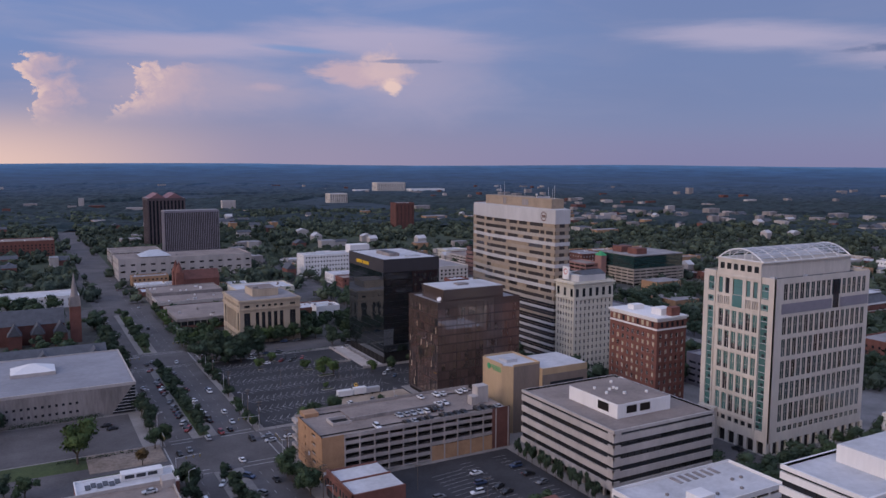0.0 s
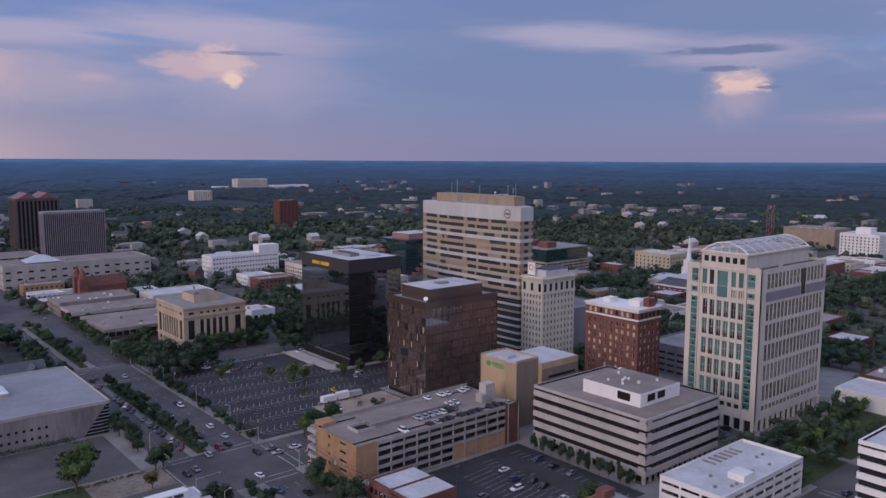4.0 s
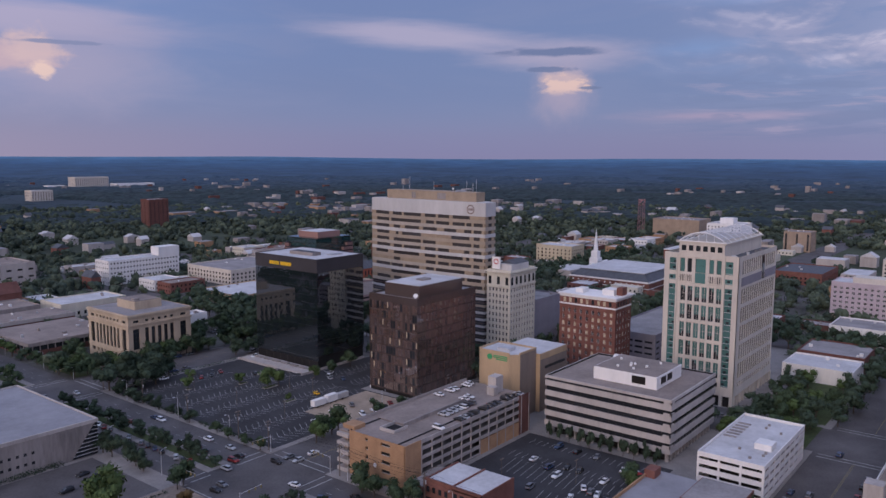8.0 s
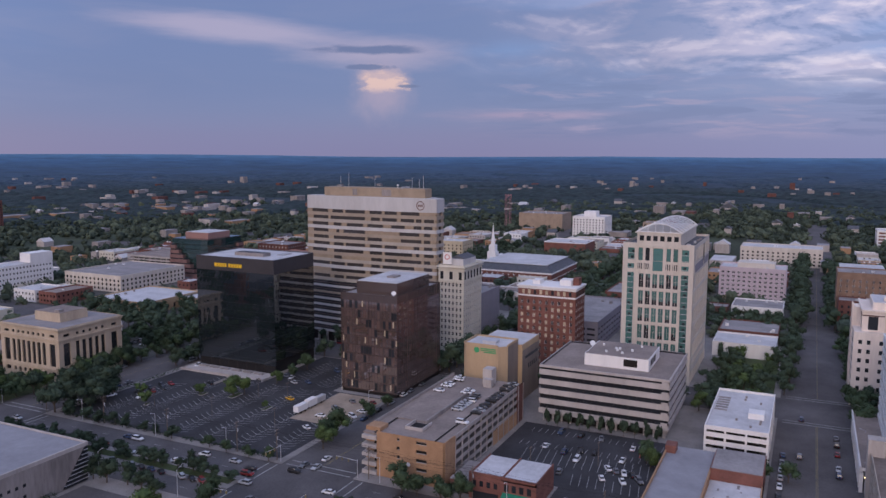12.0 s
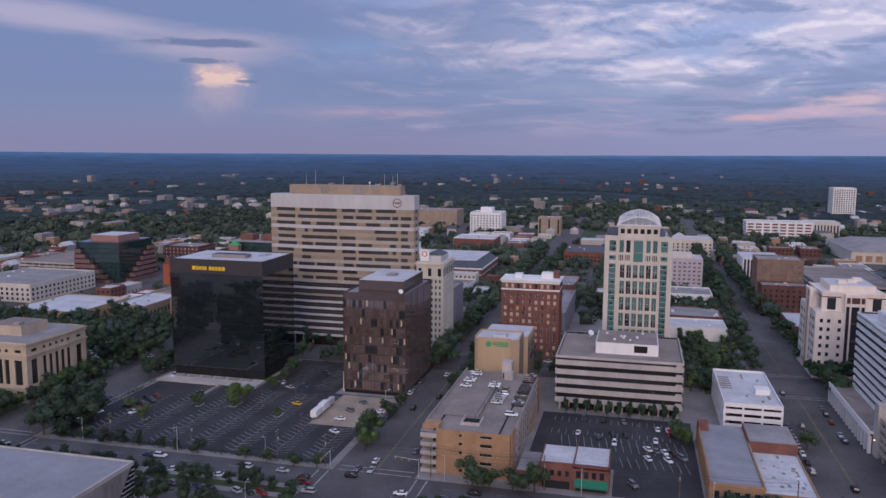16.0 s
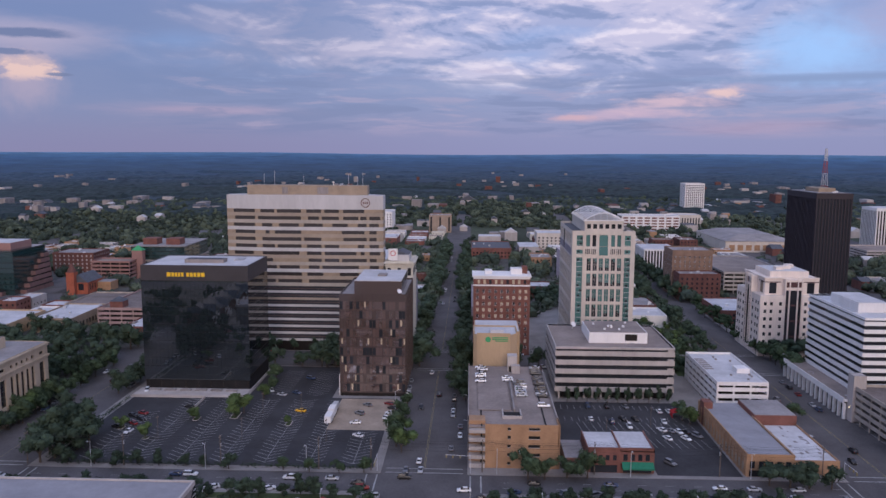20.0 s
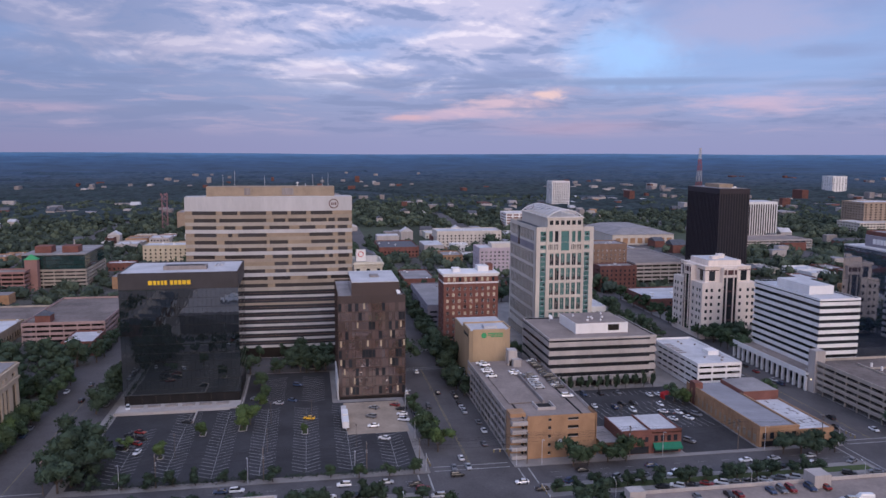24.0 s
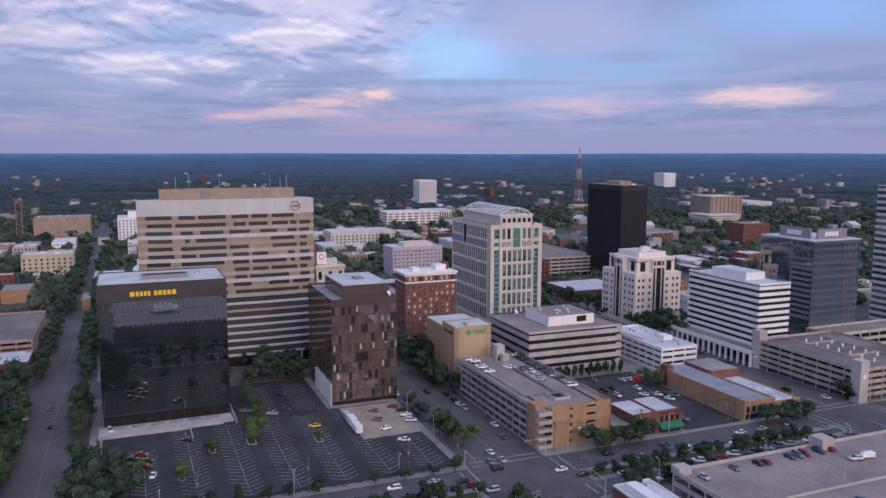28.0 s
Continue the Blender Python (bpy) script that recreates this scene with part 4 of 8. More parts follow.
    part("centre_glass", Mesh().box(-.08, .1, 14.2, 18.8, 54.0, 58.6), G_GREEN, th)
    for y, s0 in ((0.0, 1), (d, -1)):
        u = lambda a, b: (min(y + s0 * a, y + s0 * b), max(y + s0 * a, y + s0 * b))
        for z0, z1 in ((9.0, 52.8), (54.6, 57.0), (58.9, 64.6)):
            ga, gb = u(2.3, 5.6)
            cg = part("corner_glass", Mesh().box(0.35, 1.0, ga, gb, z0, z1), G_GREEN, th, "green glass strip")
            z = z0 + .3
            while z < z1:
                part("transom", Mesh().box(0.25, 0.40, ga, gb, z, z + 0.16), METAL, cg)
                if rng.random() < .7:
                    o = rng.uniform(0, 1.8)
                    part("open_pane", Mesh().box(.30, .42, ga + o, ga + o + 1.2, z + .5, z + 1.5), G_DARK, cg)
                z += 2.75
        (pa, pb), (qa, qb) = u(0, 2.3), u(5.6, 6.2)
        post = Mesh().box(0, 1.1, pa, pb, 5, h).box(-.5, 1.1, qa, qb, 5, h)
        ga, gb = u(2.3, 5.6)
        for z0, z1 in ((5, 9), (52.8, 54.6), (57, 58.9), (64.6, h)):
            post.box(0, 1.1, ga, gb, z0, z1)
        part("corner_pier", post, STONE, th)
    for z in (11.4, 19.8, 28.2, 36.4, 44.7, 53.0, 65.4):
        part("string_course", Mesh().box(-0.25, 0, 6.2, d - 6.2, z, z + 0.7), STONE, th)
    for y in (7.0, 10.2, 20.2, 23.4):
        for k in range(3):
            part("bracket", Mesh().box(-0.6, 0, y + k * .95, y + k * .95 + .4, 54.4, 57.6), STONE, th)
        part("bracket_window", Mesh().box(-.05, .1, y, y + 2.6, 54.6, 57.4), G_DARK, th)
    portal = Mesh().box(-2.2, 0, d - 9.5, d - 8, 0, 12.5).box(-2.2, 0, d - 3, d - 1.5, 0, 12.5).box(-2.2, 0, d - 8, d - 3, 10.2, 12.5)
    part("portal", portal, STONE, th, "tall stone portal")
    part("portal_void", Mesh().box(-.4, .05, d - 8, d - 3, 0, 10.2), VOID, th)
    # arcade at the foot
    for i in range(8):
        part("arcade_pier", Mesh().box(0, 1.4, i * 4.5, i * 4.5 + 1.5, 0, 5.0), STONE, th)
    for i in range(13):
        part("arcade_pier", Mesh().box(i * 4.5 + 2, i * 4.5 + 3.5, 0, 1.4, 0, 5.0), STONE, th)
        part("arcade_pier", Mesh().box(i * 4.5 + 2, i * 4.5 + 3.5, d - 1.4, d, 0, 5.0), STONE, th)
    # attic storey and the arched frame
    attic = part("attic", Mesh().box(0.4, w - 3, 6.4, d - 6.4, h - 1.1, h + 4.8), STONE, th, "set-back attic storey")
    for i in range(6):
        part("attic_window", Mesh().box(0.32, 0.5, 7.4 + i * 3.2, 9.4 + i * 3.2, h + 1.2, h + 3.6), G_DARK, attic)
    part("attic_cornice", Mesh().box(0, w - 2.6, 5.6, d - 5.6, h + 4.8, h + 5.3), STONE, attic)
    arch_n, c, half, rise = 12, d / 2, 10.4, 4.2
    prof = [(c + half * (2 * i / arch_n - 1), h + 5.3 + rise * (1 - (2 * i / arch_n - 1) ** 2)) for i in range(arch_n + 1)]
    ribs = [1.0 + 7.3 * k for k in range(8)]
    for k, x in enumerate(ribs):
        rib = Mesh()
        for (ya, za), (yb, zb) in zip(prof, prof[1:]):
            rib.tube((x, ya, za), (x, yb, zb), 0.28 if k in (0, 7) else 0.16, n=5)
        if k in (0, 7):
            rib.tube((x, c - half, h + 5.4), (x, c + half, h + 5.4), 0.2, n=5)
            for i in (3, 5, 7, 9):
                rib.tube((x, prof[i][0], prof[i][1]), (x, prof[i][0], h + 5.4), 0.12, n=4)
        part("roof_rib", rib, WHITE, th, "white steel arch")
    for i in range(arch_n + 1):
        part("purlin", Mesh().tube((ribs[0], *prof[i]), (ribs[-1], *prof[i]), 0.12, n=4), METAL, th)
    for k in range(7):
        lou = Mesh()
        for i in range(1, arch_n - 1):
            (ya, za), (yb, zb) = prof[i], prof[i + 1]
            for s in range(3):
                f0, f1 = s / 3 + 0.06, s / 3 + 0.20
                lou.face([(x, ya + (yb - ya) * f, za + (zb - za) * f + .12) for x, f in ((ribs[k] + .3, f0), (ribs[k + 1] - .3, f0), (ribs[k + 1] - .3, f1), (ribs[k] + .3, f1))])
        part("sun_louvre", lou, METAL, th)
    roof_units(th, 46, 5, h - 1.1, 4, 41)
    return th


arched_tower()


# ---- the striped block ----
def striped_block(name, x0, y0, w, d, h, label, wall_mat, pane, roof_mat, floors, base, notch=3.0, ratio=0.56):
    th = thing(name, x0, y0, 0, label, "office building")
    part("core", Mesh().box(0.8, w - 0.8, 0.8, d - 0.8, base, h - 1.2), VOID, th)
    fh = (h - base) / floors
    for k in range(floors):
        z = base + k * fh
        m = Mesh()
        top = z + fh * ratio
        m.box(0, w, 0, 0.9, z, top).box(0, w, d - .9, d, z, top).box(0, .9, .9, d - .9, z, top).box(w - .9, w, .9, d - .9, z, top)
        part("spandrel", m, wall_mat, th)
        if k < floors - 1 or ratio < 0.8:
            for face, L in (("W", d), ("S", w), ("N", w), ("E", d)):
                a, b = on_face(face, w, d, 0.5, 0.55, top), on_face(face, w, d, L - 0.5, 0.6, z + fh)
                part("window_strip", Mesh().box(min(a[0], b[0]), max(a[0], b[0]), min(a[1], b[1]), max(a[1], b[1]), top, z + fh), pane, th)
                mu = Mesh()
                n = int(L / 3)
                for i in range(n + 1):
                    u = 0.6 + (L - 1.2) * i / n
                    p = on_face(face, w, d, u, 0.45, top)
                    mu.box(p[0] - .06, p[0] + .06, p[1] - .06, p[1] + .06, top, z + fh)
                part("mullions", mu, DARK, th, kind="stuff")
            if notch:
                # the bands step down at the south-west corner
                part("corner_step", Mesh().box(-.03, notch, -.03, .5, top, top + fh * .2).box(-.03, .5, -.03, notch, top, top + fh * .2), wall_mat, th)
    part("roof_edge", Mesh().box(0, w, 0, .6, h - 1, h).box(0, w, d - .6, d, h - 1, h).box(0, .6, .6, d - .6, h - 1, h).box(w - .6, w, .6, d - .6, h - 1, h), wall_mat, th)
    part("roof", Mesh().box(.6, w - .6, .6, d - .6, h - 1.2, h - .6), roof_mat, th)
    return th


st = striped_block("striped_office_block", 176.0, 177.0, 45.0, 52.0, 23.8, "low beige office block with dark horizontal window bands", CONC, G_DARK, ROOF_B, 5, 3.6, ratio=0.53)
for i in range(14):
    part("base_pier", Mesh().box(1.2, 2.0, 1.5 + i * 3.7, 2.3 + i * 3.7, 0.1, 3.7), CONC, st)
    part("base_pier", Mesh().box(1.5 + i * 3.2, 2.3 + i * 3.2, 1.2, 2.0, 0.1, 3.7), CONC, st)
# wall painted near-black in place of the shade behind the piers
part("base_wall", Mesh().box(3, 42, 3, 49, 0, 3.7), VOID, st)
pent = part("penthouse", Mesh().box(10, 34, 10, 36, 23.2, 28.0), WHITE, st, "white plant room")
part("penthouse_roof", Mesh().box(10.4, 33.6, 10.4, 35.6, 28.0, 28.15), ROOF_B, pent)
part("louvre", Mesh().box(9.9, 10.1, 14.5, 20, 24.4, 27.3), DARK, pent)
for x in (14, 20):
    part("louvre", Mesh().box(x, x + 4.5, 9.9, 10.1, 24.6, 27.2), DARK, pent)
for i in range(9):
    rr = random.Random(60 + i)
    part("roof_vent", Mesh().tube((0, 0, 0), (0, 0, .8), .5, n=8), WHITE, pent, at=(14 + rr.random() * 16, 13 + rr.random() * 20, 28.1))
part("satellite_dish", Mesh().tube((38, 40, 23.2), (38, 40, 25), .12).tube((38, 40, 25), (37.3, 39.5, 25.6), .3, 1.4, 12), WHITE, st)


# ---- the tan-brick parking garage ----
GARAGE_C = mat("taupe_concrete", (.33, .295, .28), 0.9, 0.22, 0.12, 1.5, 0.2, streak=True)


def brick_garage():
    x0, y0, w, d, h = 99.0, 235.3, 76.0, 31.7, 15.9
    th = thing("parking_garage", x0, y0, 0, "five-level concrete and tan-brick parking garage", "parking garage")
    levels = [0.0, 3.1, 6.2, 9.3, 12.4]
    for z in levels[1:]:
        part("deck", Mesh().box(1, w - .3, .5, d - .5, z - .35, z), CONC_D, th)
    part("roof_deck", Mesh().box(.5, w, .3, d - .3, h - 1.5, h - 1.1), ROOF_B, th)
    part("ramp_wall", Mesh().box(16, 58, 14.6, 15.2, h - 1.1, h + .2), CONC_D, th)
    part("ramp_deck", Mesh().prism([(0, 0), (40, 0), (40, 12), (0, 12)], 0, .3), ROOF_B, th, at=(17, 16, h - 1.0))
    # black sheet laid on the deck for the shaded ramp hole
    part("ramp_opening", Mesh().box(9, 16, 13, 19, h - 1.1, h - 1.05), VOID, th)
    part("ramp_kerb", Mesh().box(8.6, 9, 13, 19, h - 1.1, h).box(8.6, 16, 12.6, 13, h - 1.1, h).box(8.6, 16, 19, 19.4, h - 1.1, h), CONC, th)
    for side in ("S", "N"):
        y = 0 if side == "S" else d - 0.3
        for z in levels:
            lo = 0.4 if z == 0 else z - .35
            part("spandrel", Mesh().box(8, w - (8 if side == "S" else 0), y, y + .3, lo, z + .95), GARAGE_C, th)
        part("roof_parapet", Mesh().box(8, w, y, y + .3, h - 1.45, h), GARAGE_C, th)
        for i in range(13):
            x = 8 + i * (w - 9) / 12
            part("column", Mesh().box(x, x + .5, y - .14 if side == "S" else y + .06, y + .24 if side == "S" else y + .38, 0, h - .1), GARAGE_C, th)
    # black sheets inside each level imitate the shade of the parking bays
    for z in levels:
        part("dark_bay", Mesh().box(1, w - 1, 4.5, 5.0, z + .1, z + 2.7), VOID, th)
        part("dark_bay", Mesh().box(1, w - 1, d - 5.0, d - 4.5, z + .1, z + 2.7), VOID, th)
    # brick west end with narrow openings, and the stepped stair corner
    wl = Mesh()
    hu = [(6.8, 10.8), (16.9, 18.0)]
    hv = [(z + 1.2, z + 2.5) for z in levels]
    holed_wall(wl, "W", w, d, hu, hv, 0, d - 6, 0, h, .5)
    for face, u1 in (("S", 8.0),):
        holed_wall(wl, face, w, d, [], [], 0, u1, 0, h, .5)
    part("brick_wall", wl, BRICK_T, th, "tan brick end wall")
    # black sheet behind the brick openings, painted as their shade
    part("brick_back", Mesh().box(.6, .8, .4, d - 6, 0, h - .6), VOID, th)
    part("brick_return", Mesh().box(0, 7.6, .32, .6, 0, h - .2).box(.02, .4, d - 6.4, d - 6, 0, h), BRICK_T, th)
    for z in levels:
        for a, b in hu:
            part("sill_panel", Mesh().box(.2, .5, a, b, z + 1.2, z + 1.35), CONC, th)
    for k in range(5):
        z = .6 + k * 3.1
        part("stair_balcony", Mesh().box(-.6, 3.0, d - 6, d - .4, z, z + 1.1).box(-.6, 2.6, d - 6, d - .4, z - .2, z), CONC, th)
    part("stair_core", Mesh().box(2.5, 8, d - 6, d - .4, 0, h + .3), BRICK_T, th, "tan brick stair corner")
    part("end_wall", Mesh().box(w - 8, w, -.02, .35, 0, h), BRICK_D, th)
    part("base_panel", Mesh().box(w - 34, w - 8, -.1, .32, 0, 5.6), BRICK_T, th)
    lift = part("lift_tower", Mesh().box(w - 8, w - 3, 11, 15, h - 1.1, h + 5.6), CONC, th, "concrete lift tower on the deck")
    part("stair_house", Mesh().box(w - 11, w - 8, 10, 13.5, h - 1.1, h + 2.2), CONC, lift)
    part("lift_door", Mesh().box(w - 8.06, w - 7.9, 13.6, 14.6, h - 1.1, h + 1.2), DARK, lift)
    part("emblem", Mesh().tube((-.05, 13.6, 6.2), (.05, 13.6, 6.2), .75, n=16), WHITE, th)
    return th


brick_garage()


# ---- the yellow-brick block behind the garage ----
# the south walls take a darker taupe than the yellow brick
TAUPE = mat("taupe_south_wall", (.235, .185, .155), 0.9, 0.15, 0.15, 2.0, 0.2, streak=True)
yb = thing("yellow_brick_block", 180.0, 245.5, 0, "windowless yellow-brick office block with a green sign", "office building")
part("wall", Mesh().prism([(0, 3.2), (3.2, 0), (16, 0), (16, 19.5), (1.5, 19.5), (0, 18)], 0, 27.6), YELLOW, yb)
part("rear_wall", Mesh().box(16, 39, -2.0, 19, 0, 25.6), YELLOW, yb)
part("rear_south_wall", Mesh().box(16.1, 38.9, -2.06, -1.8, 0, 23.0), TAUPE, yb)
part("roof", Mesh().prism([(.5, 3.5), (3.5, .5), (15.6, .5), (15.6, 19), (1.8, 19), (.5, 17.8)], 27.6, 27.75), ROOF_W, yb)
part("rear_roof", Mesh().box(16.4, 38.6, -1.6, 18.6, 25.6, 25.75), ROOF_W, yb)
part("parapet", Mesh().box(-.1, .4, 3.2, 18, 27.6, 28.4).box(3.2, 16, -.1, .4, 27.6, 28.4).box(15.6, 16.1, 0, 19.5, 27.6, 28.4).box(1.5, 16, 19.1, 19.6, 27.6, 28.4), YELLOW, yb)
part("roof_plant", Mesh().box(4, 9, 6, 12, 27.7, 29.0), METAL, yb)
part("sign_disc", Mesh().tube((-.2, 13.0, 25.6), (.05, 13.0, 25.6), 1.25, n=18), SIGN_G, yb, "round green emblem")
for k in range(3):
    part("sign_bar", Mesh().box(-.15, .02, 4.2, 11.2 if k else 9.8, 24.7 + k * .75, 25.15 + k * .75), SIGN_G, yb, "green bar of unread writing")
part("window_strip", Mesh().box(20, 37, -2.14, -1.9, 18.6, 19.8), G_DARK, yb)
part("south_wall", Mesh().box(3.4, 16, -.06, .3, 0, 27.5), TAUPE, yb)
for i in range(5):
    part("window", Mesh().box(24 + i * 2.6, 25.3 + i * 2.6, -2.14, -1.9, 13.5, 15.6), G_DARK, yb)
for k, (a, b) in enumerate(((4, 6.5), (7.5, 10), (11, 13.5))):
    part("window", Mesh().box(a, b, 19.4, 19.62, 24.2, 25.4), G_DARK, yb)
for i in range(5):
    part("ground_opening", Mesh().box(3 + i * 6.8, 6.5 + i * 6.8, 18.9 if i > 1 else 19.4, 19.66, .2, 3.4), VOID, yb)


# ---- the old cream tower ----
def old_tower():
    x0, y0, w, d, h = 254.0, 297.5, 25.0, 14.8, 49.5
    th = punched("old_cream_tower", x0, y0, w, d, h, "slender old cream-brick tower with an ornate crown", (6, 9),
                 [4.5 + i * 3.35 for i in range(11)], 1.15, 1.9, CREAM, G_DARK, WHITE, ROOF_G, "tower", margin=1.3, bars=0, rails=1, depth=.3, units=0, seed=21)
    for face, L, n in (("W", d, 3), ("S", w, 6), ("N", w, 6)):
        for i in range(n):
            u = 2.0 + i * (L - 4.0) / max(1, n - 1)
            a = on_face(face, w, d, u - .9, -.06, 41.5)
            b = on_face(face, w, d, u + .9, .1, 46.5)
            part("arched_window", Mesh().box(min(a[0], b[0]), max(a[0], b[0]), min(a[1], b[1]), max(a[1], b[1]), 41.8, 46.0), G_DARK, th)
            part("surround", Mesh().box(min(a[0], b[0]) - .12, max(a[0], b[0]) + .12, min(a[1], b[1]) - .12, max(a[1], b[1]) + .12, 46.0, 46.6), CREAM, th)
    for z, o in ((40.4, .35), (47.0, .55), (48.2, .95)):
        part("cornice", Mesh().box(-o, w + o, -o, d + o, z, z + .6), CREAM, th)
    part("roof_house", Mesh().box(5, 22, 2.5, 12.5, h - .9, h + 2.6), PALE, th)
    part("dormer_roof", Mesh().gable(8, 22, 3, 12, h + 2.6, h + 4.6, "x"), SLATE, th)
    sg = part("rooftop_sign", Mesh().box(3.0, 3.6, 8.6, 13.6, h, h + 6.4), WHITE, th, "white rooftop sign board with a red ring")
    ring = Mesh()
    for i in range(20):
        a0, a1 = 2 * math.pi * i / 20, 2 * math.pi * (i + 1) / 20
        ring.face([(2.96, 11.1 + r * math.cos(a), h + 3.9 + r * math.sin(a)) for r, a in ((1.5, a0), (1.5, a1), (1.1, a1), (1.1, a0))])
    part("emblem_ring", ring, RED, sg)
    part("sign_side", Mesh().box(3.6, 12, 13.0, 13.5, h, h + 3.5), WHITE, sg)
    return th


old_tower()


# ---- the red-brick hotel block ----
rb = punched("red_brick_hotel", 249.5, 235.0, 17.0, 30.0, 43.0, "tall old red-brick block with a white top storey", (9, 5),
             [3.5 + i * 3.35 for i in range(10)], 1.35, 1.9, BRICK, G_DARK, WHITE, ROOF_W, "hotel", margin=1.5, bars=0, rails=1, depth=.3, units=4, seed=22, chance=.45, other=BLIND, edge=WHITE)
part("top_storey", Mesh().box(-.12, 17.12, -.12, 30.12, 37.4, 38.2).box(-.1, 17.1, -.1, 30.1, 41.2, 42.1), WHITE, rb, "white stone band")
for i in range(9):
    part("top_window", Mesh().box(-.1, .1, 2.1 + i * 3.05, 3.4 + i * 3.05, 38.6, 40.8), BLIND if i % 3 else G_DARK, rb)
for i in range(5):
    part("top_window", Mesh().box(2.1 + i * 3.0, 3.4 + i * 3.0, -.1, .1, 38.6, 40.8), G_DARK, rb)
part("cornice", Mesh().box(-.7, 17.7, -.7, 30.7, 42.2, 42.9), WHITE, rb)
part("roof_house", Mesh().box(6, 13, 4, 10, 42, 45.8), WHITE, rb)
part("roof_house", Mesh().box(5, 11, 20, 24, 42, 45), WHITE, rb)
part("chimney", Mesh().box(9, 14, 1.0, 4, 42, 46.6), BRICK, rb)

# ---- the white garage on the cross street ----
wg = thing("white_parking_garage", 163.0, 141.0, 0, "low white-painted parking garage with a ramp", "parking garage")
part("roof", Mesh().box(.3, 48.7, .3, 21.2, 11.6, 12.1), ROOF_W, wg, "white roof deck with gutters")
part("parapet", Mesh().box(0, 49, 0, .3, 11.4, 13).box(0, 49, 21.2, 21.5, 11.4, 13).box(0, .3, .3, 21.2, 11.4, 13).box(48.7, 49, .3, 21.2, 11.4, 13), WHITE, wg)
# black box inside the decks paints the shade of the interior
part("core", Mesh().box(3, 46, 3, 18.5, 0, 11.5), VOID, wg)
for z in (.3, 3.0, 5.9, 8.8):
    part("spandrel", Mesh().box(0, 49, 0, .3, z, z + 1.7).box(0, 49, 21.2, 21.5, z, z + 1.7).box(0, .3, .3, 21.2, z, z + 1.7).box(48.7, 49, .3, 21.2, z, z + 1.7), WHITE, wg)
    part("deck", Mesh().box(.3, 48.7, .3, 21.2, z - .1, z + .2), CONC, wg)
for i in range(9):
    part("column", Mesh().box(i * 6.0, i * 6.0 + .7, -.06, .3, 0, 11.5), WHITE, wg)
    part("column", Mesh().box(i * 6.0, i * 6.0 + .7, 21.2, 21.56, 0, 11.5), WHITE, wg)
for y in (0.0, 7, 14, 20.8):
    part("column", Mesh().box(-.06, .3, y, y + .7, 0, 11.5), WHITE, wg)
for i in range(6):
    part("roof_gutter", Mesh().box(22 + i * 3.2, 26 + i * 3.2 - 2.6, 16, 20.5, 12.1, 12.35), CONC_D, wg)
part("roof_house", Mesh().box(16, 22, 2.5, 8, 12.1, 14.2), WHITE, wg)
part("stair", Mesh().prism([(0, 0), (1.2, 0), (1.2, 8), (0, 8)], 3.0, 3.6), WHITE, wg, at=(-1.2, 4, 0))
rngw = random.Random(4)
for i in range(9):
    part("roof_vent", Mesh().box(0, .8, 0, .8, 0, .7), CONC_D, wg, at=(rngw.uniform(3, 45), rngw.uniform(2, 12), 12.1))

# ---- the white office block with an arcade, and the concrete garage beside it ----
ws = striped_block("white_office_block", 161.0, 83.5, 54.0, 21.0, 41.5, "white office block with dark window bands over an arcade", WHITE, G_DARK, ROOF_W, 10, 8.5, notch=0, ratio=.5)
part("roof_house", Mesh().box(14, 40, 4, 17, 40.5, 45.0), WHITE, ws)
part("roof_house_deck", Mesh().box(14.3, 39.7, 4.3, 16.7, 45, 45.15), ROOF_W, ws)
pod = thing("arcade_podium", 156.0, 104.8, 0, "white arcade along the street with a flat roof terrace", "arcade")
part("roof", Mesh().box(0, 62, -2, 8.2, 7.4, 8.4), WHITE, pod)
part("terrace", Mesh().box(.5, 61.5, -1.5, 7.8, 8.4, 8.5), ROOF_B, pod)
part("fascia", Mesh().box(0, 62, 8.0, 8.4, 6.6, 9.0), WHITE, pod)
part("back_wall", Mesh().box(.5, 61.5, 1.5, 2.0, 0, 7.4), G_DARK, pod)
for i in range(15):
    part("pier", Mesh().box(i * 4.35, i * 4.35 + 1.0, 7.2, 8.3, 0, 6.6), WHITE, pod)


def concrete_garage(name, x0, y0, w, d, h, levels, label, wall=None, deck=None):
    CONC_W = wall or CONC
    th = thing(name, x0, y0, 0, label, "parking garage")
    fh = (h - 1.1) / levels
    # black box set back from the edges, shade painted into the decks
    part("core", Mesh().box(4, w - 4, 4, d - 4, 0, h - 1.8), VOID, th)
    for k in range(levels):
        z = k * fh
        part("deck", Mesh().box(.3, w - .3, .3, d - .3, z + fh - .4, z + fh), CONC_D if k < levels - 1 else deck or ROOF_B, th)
        part("spandrel", Mesh().box(0, w, 0, .3, z + fh - .5, z + fh + 1.1).box(0, w, d - .3, d, z + fh - .5, z + fh + 1.1).box(0, .3, .3, d - .3, z + fh - .5, z + fh + 1.1).box(w - .3, w, .3, d - .3, z + fh - .5, z + fh + 1.1), CONC_W, th)
    for L, face in ((w, "N"), (d, "W"), (w, "S")):
        n = int(L / 7)
        for i in range(n + 1):
            u = i * (L - .6) / n
            a, b = on_face(face, w, d, u, -.05, 0), on_face(face, w, d, u + .6, .36, 0)
            part("column", Mesh().box(min(a[0], b[0]), max(a[0], b[0]), min(a[1], b[1]), max(a[1], b[1]), 0, h - .2), CONC_W, th)
    return th


